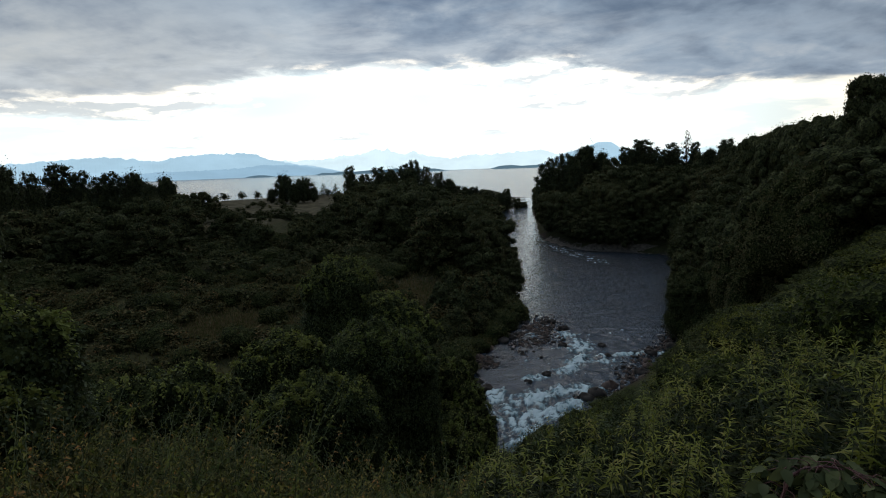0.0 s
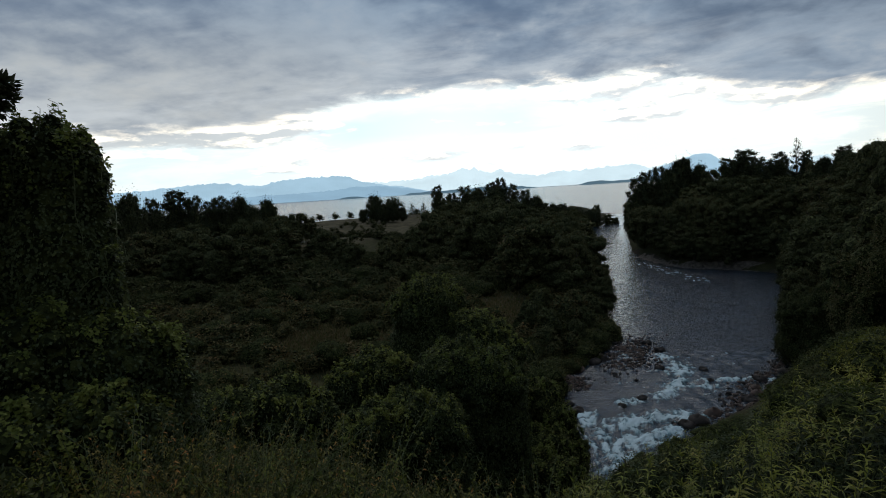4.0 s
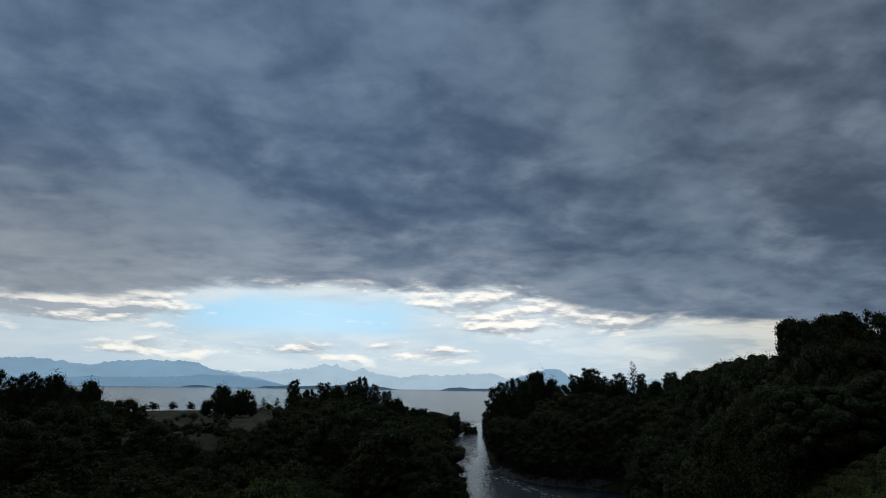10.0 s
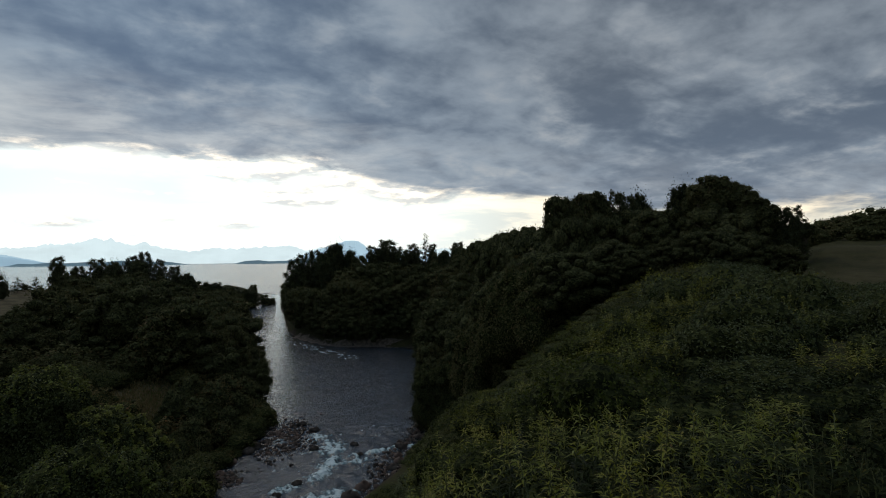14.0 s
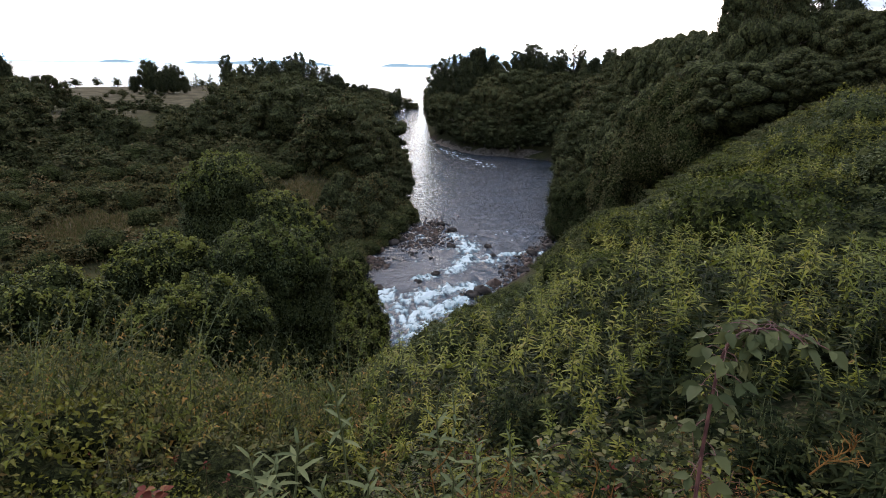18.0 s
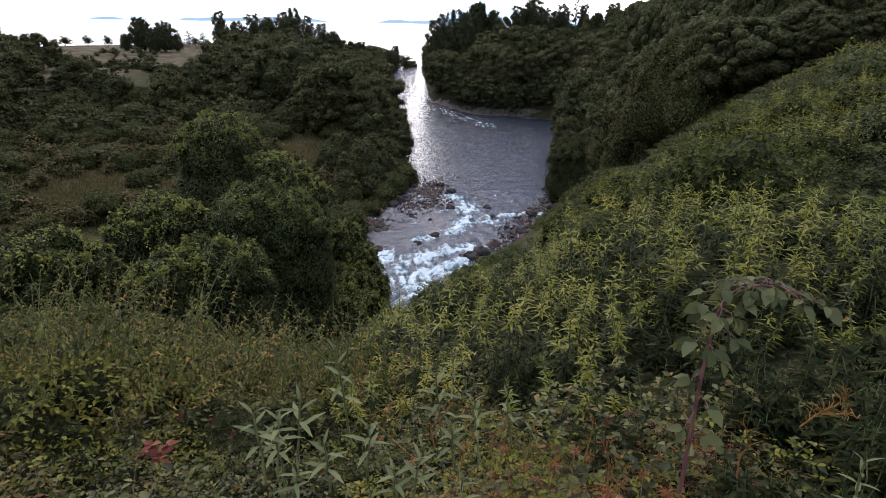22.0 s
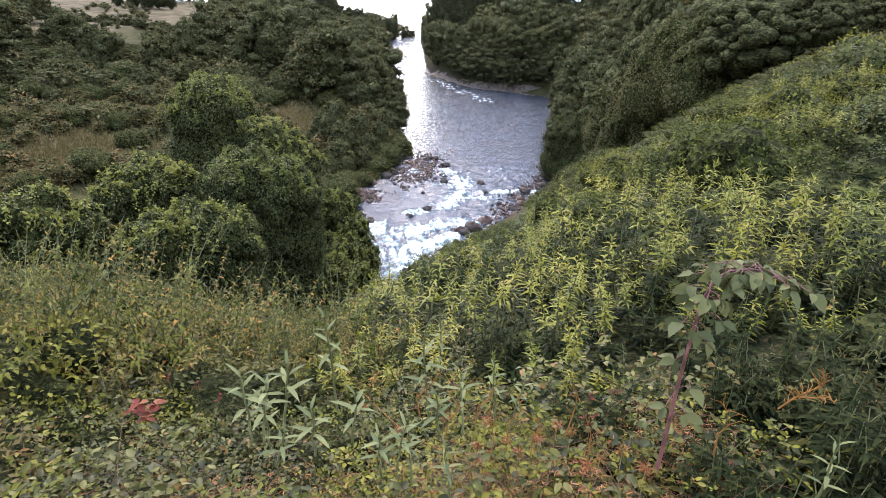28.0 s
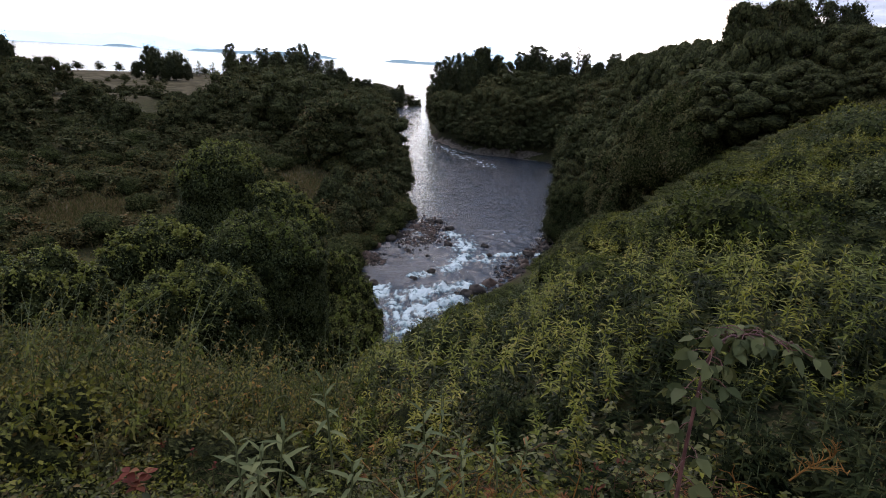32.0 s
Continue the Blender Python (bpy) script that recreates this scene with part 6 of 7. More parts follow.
# ---- trees smothered in creepers ----
def draped_tree(name, label, domes, n, size, mat, base_d, hang=14, wisps=0, group="", core=0.86, lit_above=0.60, sprigs=34):
    """domes: azimuth, elevation of the top, distance, half width, height. Leaves cover the domes down to the ground."""
    lobes, tops = [], []
    for az, el, d, r, h in domes:
        top = spot(az, el, d)
        lobes += [(top - np.array([0, 0, r * 0.96]), (r * 0.95, r * 0.95, r * 0.96)), (top - np.array([0, 0, 0.45 * h + 0.3 * r]), (r * 1.06, r * 1.06, h * 0.36)), (top - np.array([0, 0, 0.75 * h + 0.3 * r]), (r * 1.2, r * 1.2, h * 0.42))]
        for j in range(24):
            u, a = 0.92 - 1.5 * (j + 0.5) / 24, 2.4 * j + rng.uniform(-0.5, 0.5)
            rr, q = r * rng.uniform(0.16, 0.30), r * 0.86 * math.sqrt(1 - max(u, 0.0) ** 2)
            drop = r * (0.96 - 0.86 * u) if u > 0 else r + (h - 1.4 * r) * -u / 0.58
            lobes.append((top + np.array([q * math.cos(a), q * math.sin(a), -drop]), (rr, rr, rr * rng.uniform(0.8, 1.5))))
        tops += [(top[2], r)] * 27
    x, y = polar(domes[0][0], base_d)
    base = np.array([x, y, height(x, y)])
    lobes = [(np.array(c) - base, r) for c, r in lobes]
    root = new(name)
    root.location = base
    wood = [(*tube(bent((0, 0, -0.5), lobes[0][0], 0.0, 7, 0.08), np.linspace(0.22, 0.1, 7), 8), 0)]
    for c, r in lobes[27::27]:
        wood.append((*tube(bent((0, 0, 0.3), c, 0.5, 6, 0.06), np.linspace(0.12, 0.05, 6), 6), 0))
    part("trunk", joined(wood), [BARK], root)
    part("crown_heart", joined(lump_core(lobes, core, 3, 11, 8)), [HEART_FINE], root, "lumps filling the crown, coloured dark for shade")
    # leaves lie like shingles: they face outwards and hang down the dome
    c, r = np.array([l[0] for l in lobes], float), np.array([l[1] for l in lobes], float)
    w = (r[:, 0] * r[:, 1] * r[:, 2]) ** (2 / 3)
    k = rng.choice(len(lobes), int(n * 2.7), p=w / w.sum())
    dd = rand_dirs(len(k), -0.75)
    p = c[k] + dd * r[k] * (1.0 - 0.16 * rng.random(len(k)) ** 1.5 + 0.035 * rng.normal(size=len(k)))[:, None]
    hid = np.zeros(len(k), bool)
    for j in range(len(lobes)):
        hid |= (k != j) & ((((p - c[j]) / r[j]) ** 2).sum(1) < 0.72)
    p, dd, k = p[~hid], unit(dd / r[k])[~hid], k[~hid]
    fall = unit(np.array([0, 0, -1.0]) + dd * dd[:, 2:3])
    ln = size * 0.56 * rng.uniform(0.6, 1.35, len(p))
    v, f = leaf_arrays(p, fall * 0.8 + dd * 0.45 + rng.normal(0, 0.42, p.shape), dd + rng.normal(0, 0.40, p.shape), ln, ln * 0.74)
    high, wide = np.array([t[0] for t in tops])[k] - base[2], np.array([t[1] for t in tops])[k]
    # upward leaves near the top take the brighter colour, painted-on skylight
    light = (p[:, 2] > high - 0.75 * wide) & (dd[:, 2] + rng.normal(0, 0.2, len(p)) > lit_above) & (rng.random(len(p)) < 0.5)
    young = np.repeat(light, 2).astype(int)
    part("creeper", (v, f, young), [mat, IVY_TIP if size < 0.2 else SCRUB], root, "leafy creeper covering the crown, top leaves brightened as skylit")
    sprays = []
    for _ in range(sprigs * len(domes)):
        pick = 27 * int(rng.integers(len(domes)))
        c, r = lobes[pick + int(rng.choice((0, 3, 4, 5, 6, 7, 8, 9, 10)))]
        dd = rand_dirs(1, 0.25)[0]
        p = np.array(c) + dd * np.array(r) * 1.0
        flat = unit(np.array([dd[0], dd[1], 0.0]) + rng.normal(0, 0.3, 3) * np.array([1, 1, 0]))
        reach, fall = min(r[0], 0.8) * rng.uniform(0.25, 0.7), rng.uniform(0.1, 0.6)
        k = np.linspace(0, 1, 16)[:, None]
        line = p + flat * reach * np.sqrt(k) + np.array([0, 0, 1.0]) * (0.12 * np.sin(k * 3.1) - fall * k * k)
        line = np.repeat(line, 2, 0) + rng.normal(0, 0.03, (32, 3))
        ln = size * 0.78 * rng.uniform(0.6, 1.2, 32)
        sprays.append((*leaf_arrays(line, flat + rng.normal(0, 0.6, (32, 3)) - np.array([0, 0, 0.4]), rng.normal(0, 0.5, (32, 3)) + dd + np.array([0, 0, 0.4]), ln, ln * 0.7), 0))
    part("spray", joined(sprays), [IVY_TIP if size < 0.2 else mat], root, "yellow-green hanging sprays, brightened as lit rims", many=True)
    vines = []
    for _ in range(hang + wisps):
        c, r = lobes[int(rng.integers(len(lobes)))]
        a = rng.uniform(0, 6.28)
        if _ < hang:
            p = np.array(c) + np.array([r[0] * math.cos(a), r[1] * math.sin(a), rng.uniform(-0.2, 0.3) * r[2]])
            q = p + np.array([rng.normal(0, 0.1), rng.normal(0, 0.1), -rng.uniform(0.6, 1.8)])
            vines.append((*tube(bent(p, q, 0.0, 6, 0.04), np.linspace(0.010, 0.004, 6), 4), 0))
        else:
            dd = rand_dirs(1, 0.25)[0]
            p = np.array(c) + dd * np.array(r) * 0.97
            q = p + dd * rng.uniform(0.15, 0.45) + np.array([rng.normal(0, 0.12), rng.normal(0, 0.12), rng.uniform(-0.05, 0.1)])
            vines.append((*tube(bent(p, q, 0.10, 6, 0.015), np.linspace(0.007, 0.003, 6), 4), 0))
    part("vine", joined(vines), [STEM], root, "thin hanging vine stems", many=True)
    return tagged(root, label, "tree", group)


GROUP = "creeper-covered trees"
draped_tree("draped_tree", "tall dome of creeper over a dead-looking tree", ((-11.5, -8.5, 24.0, 1.35, 6.0), (-13.4, -9.9, 24.0, 0.95, 5.0), (-9.8, -9.8, 24.2, 0.90, 5.0)), 19000, 0.125, IVY, 24.0, 20, 10, GROUP, lit_above=0.30)
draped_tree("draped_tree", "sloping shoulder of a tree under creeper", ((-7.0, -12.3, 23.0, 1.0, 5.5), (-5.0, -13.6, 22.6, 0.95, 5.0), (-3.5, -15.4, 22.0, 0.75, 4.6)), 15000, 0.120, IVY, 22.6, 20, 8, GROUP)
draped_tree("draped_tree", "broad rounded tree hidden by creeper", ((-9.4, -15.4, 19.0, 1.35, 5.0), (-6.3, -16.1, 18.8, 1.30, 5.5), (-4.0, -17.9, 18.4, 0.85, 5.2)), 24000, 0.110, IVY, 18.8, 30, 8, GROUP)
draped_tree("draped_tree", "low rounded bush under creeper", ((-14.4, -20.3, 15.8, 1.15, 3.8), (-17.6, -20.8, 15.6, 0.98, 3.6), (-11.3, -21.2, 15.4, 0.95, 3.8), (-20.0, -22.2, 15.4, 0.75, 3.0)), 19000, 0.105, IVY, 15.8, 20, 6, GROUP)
draped_tree("draped_tree", "yellowish bush covered in creeper", ((-17.9, -15.6, 20.0, 1.15, 4.0), (-20.1, -16.8, 19.6, 0.85, 4.0), (-15.6, -16.2, 20.0, 0.85, 4.0)), 13000, 0.120, IVY, 20.0, 12, 6, GROUP, lit_above=0.30)
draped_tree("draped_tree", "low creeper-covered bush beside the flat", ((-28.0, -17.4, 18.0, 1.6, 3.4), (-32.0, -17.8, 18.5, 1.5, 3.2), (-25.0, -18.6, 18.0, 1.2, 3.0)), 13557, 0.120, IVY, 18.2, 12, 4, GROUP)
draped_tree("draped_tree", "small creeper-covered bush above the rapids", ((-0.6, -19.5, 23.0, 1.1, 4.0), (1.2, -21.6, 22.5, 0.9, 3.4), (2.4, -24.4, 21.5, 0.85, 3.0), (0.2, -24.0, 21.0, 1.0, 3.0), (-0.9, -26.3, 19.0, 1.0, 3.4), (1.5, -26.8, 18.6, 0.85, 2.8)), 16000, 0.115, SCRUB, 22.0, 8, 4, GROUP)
draped_tree("draped_tree", "dark creeper-covered tree beside the river bend", ((23.4, -10.9, 60.0, 1.9, 5.5), (25.6, -10.3, 59.0, 2.2, 6.0), (27.2, -12.2, 57.0, 1.5, 4.5)), 8500, 0.30, WOODS, 60.0, 10, 0, GROUP, lit_above=0.95, sprigs=6)
draped_tree("draped_tree", "olive creeper hanging over a tree on the far bank", ((27.4, -7.2, 56.0, 1.8, 6.0), (29.4, -6.2, 54.0, 2.0, 6.5), (31.0, -8.6, 52.0, 1.4, 5.0), (28.0, -10.0, 52.0, 1.2, 5.0)), 9000, 0.28, WOODS, 55.0, 10, 0, GROUP, lit_above=0.80, sprigs=8)
draped_tree("draped_tree", "broad dark tree crown overgrown with creeper", ((33.2, -0.6, 49.0, 2.7, 6.0), (36.2, 0.4, 48.0, 2.7, 6.0), (30.8, -2.8, 50.0, 2.1, 5.5), (34.6, -2.6, 45.0, 1.9, 4.5)), 13000, 0.26, WOODS, 49.0, 10, 0, GROUP, lit_above=0.85, sprigs=8)
draped_tree("ivy_tree", "tall tree thickly wrapped in dark climbers", ((-44.7, 8.1, 9.0, 0.52, 3.6), (-43.1, 7.1, 9.0, 0.42, 3.6), (-42.2, 4.6, 9.0, 0.36, 3.4), (-46.4, 7.1, 9.2, 0.52, 4.0), (-48.4, 5.9, 9.3, 0.55, 3.8), (-42.8, -2.5, 8.9, 0.46, 2.6)), 19720, 0.085, IVY, 9.0, 20, 40, lit_above=0.95)
draped_tree("ivy_tree", "lower mass of climbers beside the tall ivy tree", ((-51.0, 5.4, 9.4, 0.7, 3.8), (-54.5, 5.0, 9.6, 0.9, 3.8), (-59.5, 5.0, 9.8, 0.9, 3.8)), 16022, 0.090, IVY, 9.5, 16, 14, lit_above=0.95)
for az, el, d, r, h in ((-42.0, -8.5, 8.6, 0.75, 2.0), (-46.5, -7.0, 8.8, 0.9, 2.4), (-52.0, -6.0, 9.0, 0.9, 2.6), (-44.0, -15.0, 7.6, 0.7, 1.4), (-50.0, -14.5, 7.6, 0.8, 1.6)):
    draped_tree("draped_tree", "dark climbers hanging over a bush", ((az, el, d, r, h), (az + 3, el - 2, d, r * 0.8, h)), 6409, 0.085, IVY, d, 8, 4, GROUP)


def broadleaf_tree():
    """The tree whose dark leafy bough hangs into view beside the ivy tree."""
    x, y = polar(-62, 9.5)
    base = np.array([x, y, height(x, y)])
    root = new("broadleaf_tree")
    root.location = base
    heads = [(-46.9, 10.9, 8.2, 0.12), (-47.2, 10.0, 8.2, 0.15), (-47.8, 9.2, 8.2, 0.14), (-47.9, 10.9, 8.2, 0.19), (-48.7, 10.0, 8.2, 0.24), (-49.2, 11.4, 8.3, 0.22), (-50.2, 10.2, 8.4, 0.36), (-51.8, 11.2, 8.4, 0.44), (-51.6, 13.4, 8.4, 0.36), (-54.0, 9.6, 8.6, 0.5), (-54.5, 12.4, 8.6, 0.6), (-53.2, 15.2, 8.5, 0.42), (-57.0, 10.5, 8.8, 0.7), (-57.0, 14.5, 8.8, 0.7), (-61.0, 12.0, 9.0, 0.9), (-62.0, 17.0, 9.2, 0.9)]
    lobes = [(spot(a, e, d) - base, (r, r, r * 0.72)) for a, e, d, r in heads]
    wood = [(*tube(bent((0, 0, -0.5), (0.1, -0.1, 4.6), 0.0, 7, 0.04), np.linspace(0.20, 0.10, 7), 8), 0)]
    for c, r in lobes:
        wood.append((*tube(bent((0.05, -0.05, rng.uniform(2.4, 4.2)), c, 0.15, 6, 0.03), np.linspace(0.05, 0.012, 6), 5), 0))
    part("trunk", joined(wood), [BARK], root)
    chunks = []
    for c, r in lobes:
        n = int(1500 * r[0])
        dd = rand_dirs(n)
        at = c + dd * np.array(r) * (rng.random(n)[:, None] ** 0.45)
        along = unit(dd + rng.normal(0, 0.5, (n, 3)) + np.array([0.3, 0, 0.2]))
        ln = 0.11 * rng.uniform(0.7, 1.25, n)
        chunks.append((*leaf_arrays(at, along, rng.normal(0, 0.5, (n, 3)) + np.array([0, 0, 1.0]), ln, ln * 0.40, "lance", 0.1), 0))
    part("crown", joined(chunks), [WOODS_DARK], root)
    tagged(root, "dark broadleaf tree with long pointed leaves", "tree")


broadleaf_tree()

# ---- plateau: fence, sign, pole, road ----
def box_arrays(lo, hi, bevel=0.0):
    bm = bmesh.new()
    bmesh.ops.create_cube(bm, size=1.0)
    for v in bm.verts:
        v.co = Vector([lo[j] + (v.co[j] + 0.5) * (hi[j] - lo[j]) for j in range(3)])
    if bevel:
        bmesh.ops.bevel(bm, geom=bm.edges[:], offset=bevel, segments=1, affect="EDGES")
    bmesh.ops.triangulate(bm, faces=bm.faces[:])
    bm.verts.index_update()
    v = np.array([q.co[:] for q in bm.verts])
    f = np.array([[q.index for q in face.verts] for face in bm.faces])
    bm.free()
    return v, f


posts = [(67.7, 35.0), (68.85, 32.2), (70.1, 29.6), (71.7, 27.0), (73.45, 24.6), (75.6, 22.4), (78.2, 20.4), (81.2, 18.8), (85.0, 17.4)]
fence = new("roadside_fence")
fx, fy = polar(*posts[4])
fence.location = (fx, fy, height(fx, fy))
feet = []
for az, d in posts:
    x, y = polar(az, d)
    foot = 18 + d * math.tan(radians(-0.5)) - 1.14
    p = np.array([x - fx, y - fy, foot - fence.location[2]])
    feet.append(p)
    lean = rng.normal(0, 0.04, 2)
    sides = tube(np.array([p + [0, 0, -1.0], p + [lean[0] * 0.5, lean[1] * 0.5, 0.55], p + [lean[0], lean[1], 1.12], p + [lean[0], lean[1], 1.14]]), [0.10, 0.098, 0.092, 0.03], 8)
    part("post", sides, [WEATHERED], fence)
for a, b in zip(feet, feet[1:]):
    for z in (0.42, 0.82):
        part("rail", tube(bent(a + [0, 0, z], b + [0, 0, z + rng.normal(0, 0.03)], -0.03, 4, 0.008), np.full(4, 0.045), 6), [WEATHERED], fence)
tagged(fence, "weathered wooden post and rail fence by the road", "fence")


def road_sign():
    d = 60.0
    x, y = polar(66.68, d)
    g = height(x, y)
    top = 18 + d * math.tan(radians(1.34))
    root = new("road_sign")
    root.location = (x, y, g)
    root.rotation_euler = (0, 0, radians(-66.68))
    h = top - g
    part("post", box_arrays((-0.03, 0.03, -0.3), (0.03, 0.07, h + 0.45), 0.005), [STEEL], root)
    bm = bmesh.new()
    bmesh.ops.create_cube(bm, size=1.0)
    bmesh.ops.scale(bm, vec=(0.75, 0.012, 0.75), verts=bm.verts[:])
    bmesh.ops.bevel(bm, geom=[e for e in bm.edges if abs(e.verts[0].co.y - e.verts[1].co.y) > 0.005], offset=0.05, segments=3, affect="EDGES")
    bmesh.ops.rotate(bm, matrix=Matrix.Rotation(radians(45), 3, "Y"), verts=bm.verts[:])
    bmesh.ops.translate(bm, vec=(0, 0, h), verts=bm.verts[:])
    bmesh.ops.triangulate(bm, faces=bm.faces[:])
    bm.verts.index_update()
    v = np.array([q.co[:] for q in bm.verts])
    f = np.array([[q.index for q in face.verts] for face in bm.faces])
    bm.free()
    plate = part("plate", (v, f), [YELLOW], root, "yellow diamond warning plate", True)
    arrow = [(*box_arrays((-0.05, -0.016, h - 0.24), (0.05, -0.011, h + 0.06)), 0), (*box_arrays((-0.05, -0.0155, h + 0.03), (0.20, -0.0105, h + 0.12)), 0)]
    part("arrow", joined(arrow), [BLACK], plate, "black bent arrow", True)
    tagged(root, "yellow diamond road warning sign on a steel post", "road sign")


road_sign()


def utility_pole():
    d = 58.0
    x, y = polar(72.5, d)
    g = height(x, y)
    root = new("utility_pole")
    root.location = (x, y, g)
    h = 18 + d * math.tan(radians(7.0)) - g
    part("pole", tube(np.array([(0, 0, -0.5), (0.01, 0.0, h * 0.5), (-0.02, 0.02, h), (-0.02, 0.02, h + 0.02)]), [0.20, 0.16, 0.12, 0.02], 10), [CONCRETE], root)
    part("bracket", box_arrays((-0.05, -0.30, h - 1.75), (0.03, 0.16, h - 1.66), 0.01), [STEEL], root)
    part("insulator", tube(np.array([(-0.01, -0.26, h - 1.66), (-0.01, -0.26, h - 1.58), (-0.01, -0.26, h - 1.52)]), [0.03, 0.045, 0.02], 8), [CONCRETE], root)
    tagged(root, "grey tapered utility pole beside the road", "utility pole")


utility_pole()


def build_road():
    n = 40
    t = np.linspace(0, 1, n)
    ax, ay = polar(60.5, 75)
    bx, by = polar(100, 30)
    cx, cy = ax + (bx - ax) * t + 3 * np.sin(t * 3.1), ay + (by - ay) * t + 4 * np.sin(t * 3.1)
    way = unit(np.stack([np.gradient(cx), np.gradient(cy)], 1))
    rows = []
    for o in np.linspace(-3.0, 3.0, 7):
        x, y = cx - way[:, 1] * o, cy + way[:, 0] * o
        rows.append(np.stack([x, y, land(x, y) + 0.06 - 0.004 * o * o], 1))
    v = np.stack(rows, 0).reshape(-1, 3)
    tagged(new("road", raw_mesh("road", v, grid_faces(7, n), [ASPHALT])), "grey asphalt country road", "road", kind="structure")


build_road()


# ---- stones in the river ----
def stone_arrays(r, flat, seed, rings=6, sides=9):
    g = np.random.default_rng(seed)
    th, ph = np.meshgrid(np.linspace(0.05, math.pi - 0.05, rings), np.linspace(0, 2 * math.pi, sides, endpoint=False), indexing="ij")
    k = r * (1 + 0.18 * np.sin(2 * ph + seed) + 0.14 * np.cos(3 * th + seed * 2) + g.normal(0, 0.07, th.shape))
    v = np.stack([k * np.sin(th) * np.cos(ph) * g.uniform(0.8, 1.3), k * np.sin(th) * np.sin(ph), k * np.cos(th) * flat], -1).reshape(-1, 3)
    q = grid_faces(rings, sides, True)
    return v, np.concatenate([q[:, [0, 2, 1]], q[:, [0, 3, 2]]])


def stone_kind(seed, mat, label):
    ob = part("boulder", stone_arrays(0.5, 0.62, seed), [mat], None, label)
    tagged(ob, label, "boulder", "river boulders")
    return Kind(ob, 0.3)


BOULDERS = [stone_kind(1, ROCK, "dark wet boulder at the river edge"), stone_kind(2, ROCK, "dark wet boulder at the river edge"), stone_kind(3, REDROCK, "reddish brown boulder on the gravel bar")]
BOULDERS[0].put(5.2, 55.8, 0.10, 1.35, 20)
for x, y, s, k in ((5.9, 57.0, 1.3, 1), (3.6, 53.5, 1.2, 2), (7.2, 58.2, 1.0, 0), (8.6, 60.4, 1.0, 2), (11.4, 62.4, 0.9, 1), (9.8, 57.4, 0.8, 0), (12.2, 59.6, 0.9, 1), (11.0, 54.0, 1.0, 0), (14.4, 50.3, 0.9, 1), (17.2, 47.4, 1.2, 2), (16.2, 46.0, 1.3, 0),
                   (18.6, 50.6, 1.0, 1), (16.0, 44.6, 1.0, 2), (17.6, 48.7, 0.9, 2), (21.4, 52.8, 1.1, 0), (22.8, 54.6, 1.0, 1), (11.3, 41.8, 1.7, 0), (10.2, 41.0, 1.3, 1), (12.6, 43.2, 1.2, 2), (2.4, 51.0, 1.2, 2), (1.6, 48.0, 1.0, 1), (2.0, 45.0, 1.0, 0),
                   (2.6, 43.2, 1.1, 1), (1.8, 40.8, 1.0, 0), (23.6, 57.0, 1.2, 1), (26.0, 63.5, 1.0, 0), (14.8, 53.4, 0.8, 1), (8.0, 46.3, 0.8, 0), (6.2, 44.6, 0.7, 1)  ):
    BOULDERS[k].put(x, y, 0.02, s * rng.uniform(0.8, 1.2))
pebbles = [stone_arrays(0.5, 0.6, s, 4, 6) for s in range(11, 16)]
chunks, which = [], []
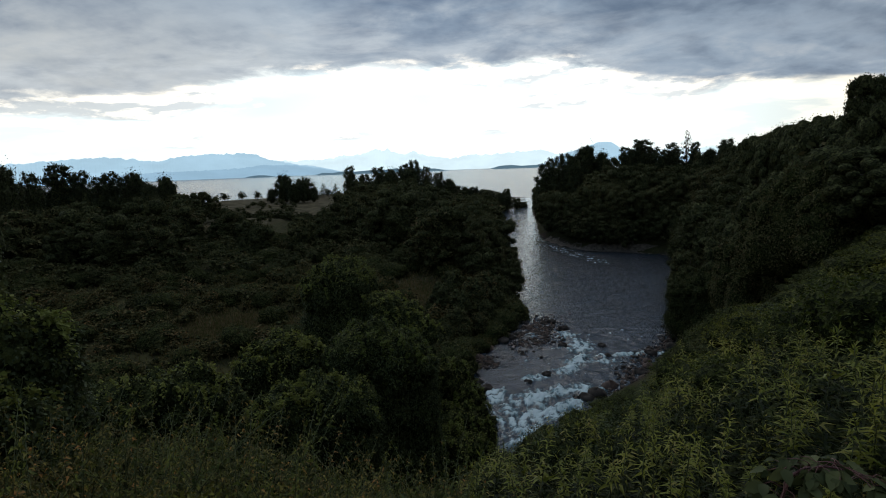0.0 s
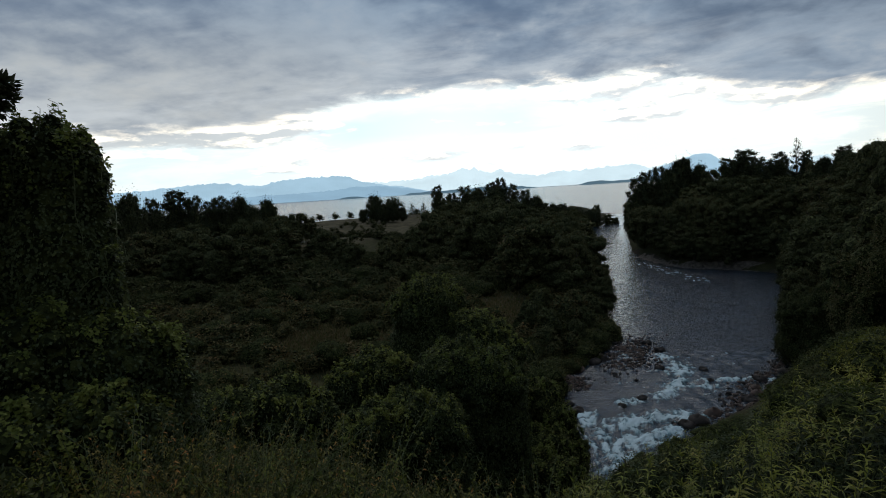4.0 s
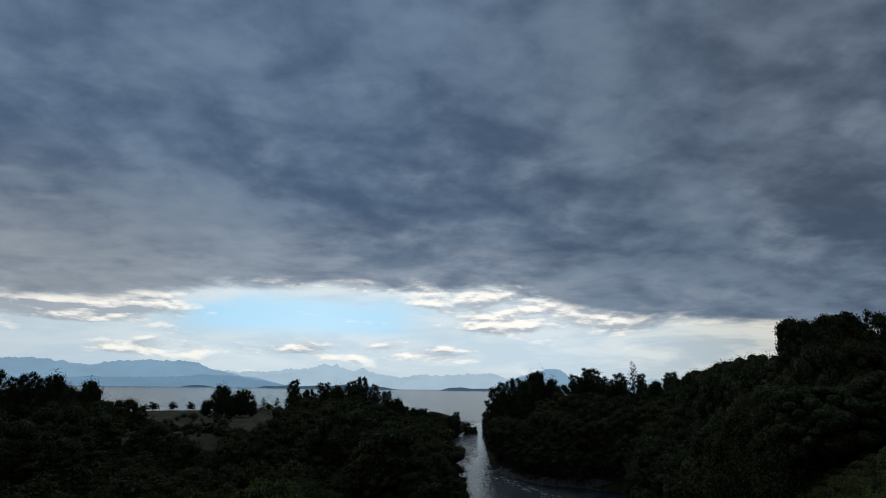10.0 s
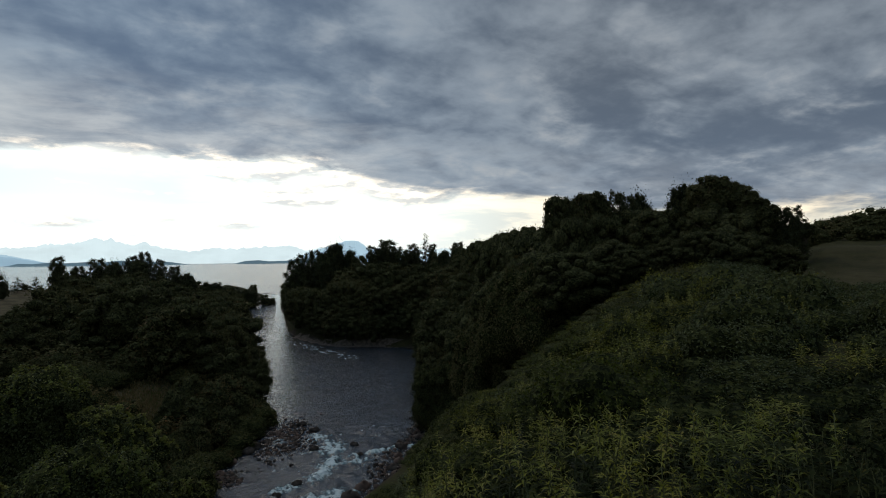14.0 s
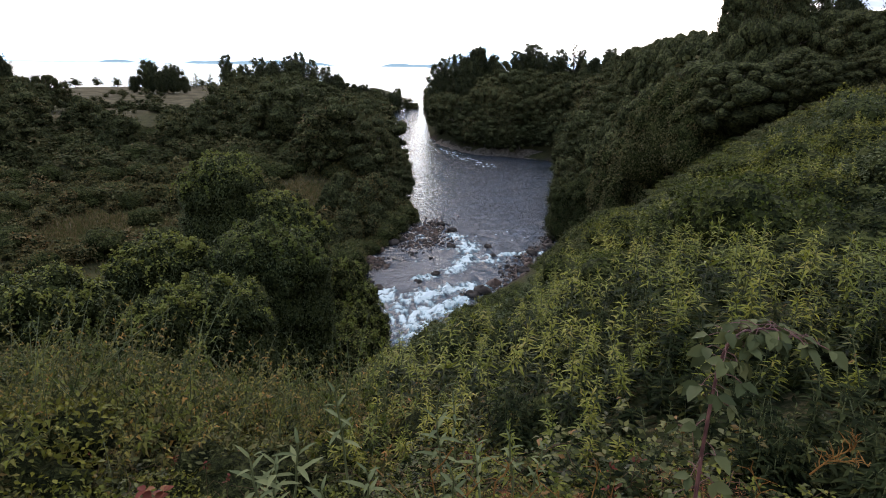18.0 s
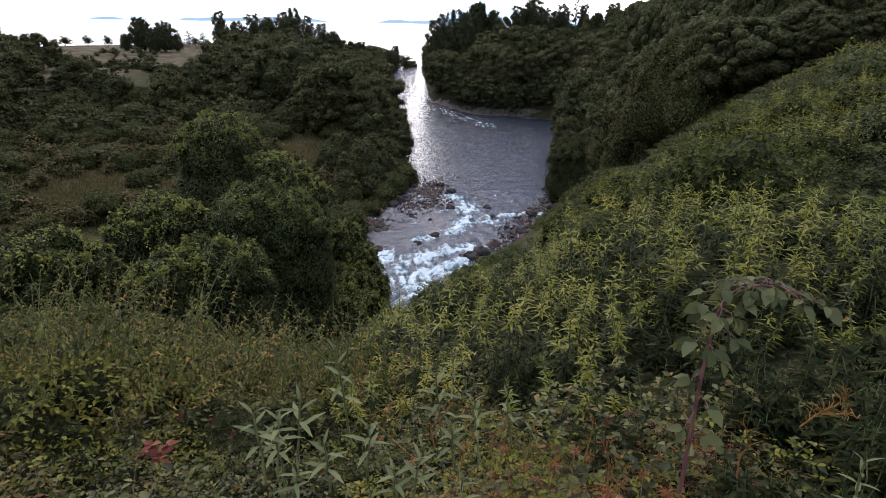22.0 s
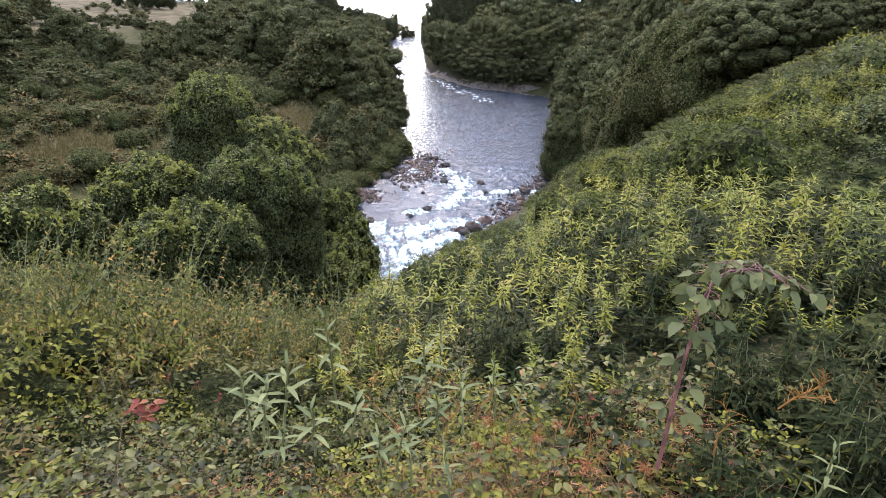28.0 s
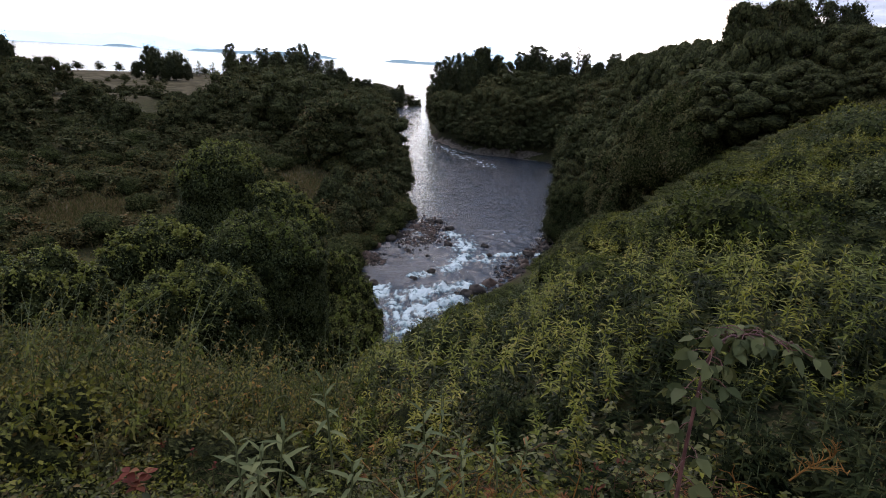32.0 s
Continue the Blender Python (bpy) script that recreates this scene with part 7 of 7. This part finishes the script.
for j in range(1900):
    k = rng.random()
    if k < 0.55:
        y = 58.5 + rng.normal(0, 3.0)
        x = 9.0 + (y - 58.5) * 0.35 + rng.normal(0, 1.3)
    elif k < 0.66:
        x, y = 2.9 + rng.normal(0, 0.7), rng.uniform(48, 51.5)
    else:
        y = rng.uniform(41, 60)
        x = float(banks(y)[1]) + rng.normal(-0.6, 0.7)
    lx, rx = banks(y)
    if x < lx - 1.5 or x > rx + 1.5:
        continue
    v, f = pebbles[j % 5]
    s = 0.10 + 0.42 * rng.random() ** 2.5
    chunks.append((v * s * np.array([1, rng.uniform(0.7, 1.2), 1]) + np.array([x, y, max(height(x, y), -0.04) + 0.04]), f, int(rng.random() < 0.55)))
v, f, m = joined(chunks)
tagged(new("river_stones", raw_mesh("river_stones", v, f, [ROCK, REDROCK], m)), "reddish and grey stones along the river bank", "stones", kind="stuff")


# ---- sand bar at the river mouth ----
def build_bar(name, cx, cy, a, b, turn, high, label):
    r, t = np.meshgrid(np.linspace(0, 1, 8), np.linspace(0, 2 * math.pi, 36, endpoint=False), indexing="ij")
    k = 1 + 0.18 * np.sin(3 * t + cx) + 0.1 * np.sin(7 * t)
    p, q = a * r * k * np.cos(t), b * r * k * np.sin(t)
    s, c = math.sin(radians(turn)), math.cos(radians(turn))
    v = np.stack([cx + p * c - q * s, cy + p * s + q * c, high * (1 - r ** 2) - 0.15], -1).reshape(-1, 3)
    tagged(new(name, raw_mesh(name, v, grid_faces(8, 36, True), [GRAVEL])), label, "sand bar", kind="structure")


build_bar("ground_bar", 30.0, 292.0, 13, 3.0, 12, 0.6, "low dark sand bar at the river mouth")
build_bar("ground_bar", 36.0, 318.0, 9, 1.8, 5, 0.32, "thin sand bar in the lake")


def build_beach():
    """A narrow tan gravel beach along the outer bank of the bend."""
    ys = np.linspace(105.5, 134, 60)
    rows = []
    for k, (off, z) in enumerate(((-0.5, -0.10), (-0.25, 0.02), (0.1, 0.07), (0.5, 0.12), (0.9, 0.17))):
        wob = 0.35 * np.sin(ys * 1.3 + k) + 0.2 * np.sin(ys * 3.1)
        x = np.interp(ys, RIGHT_Y, RIGHT_X) + off * 1.2 + wob
        y = ys + off * 0.8
        rows.append(np.stack([x, y, np.maximum(np.full_like(ys, z), land(x, y) + 0.05 * (k > 1))], 1))
    v = np.stack(rows, 0).reshape(-1, 3)
    tagged(new("ground_beach", raw_mesh("ground_beach", v, grid_faces(5, 60), [SHINGLE])), "narrow tan gravel beach along the river bend", "beach", kind="structure")


build_beach()
build_bar("ground_bar", 9.0, 58.5, 3.4, 1.5, 65, 0.19, "stony gravel bar beside the rapids")
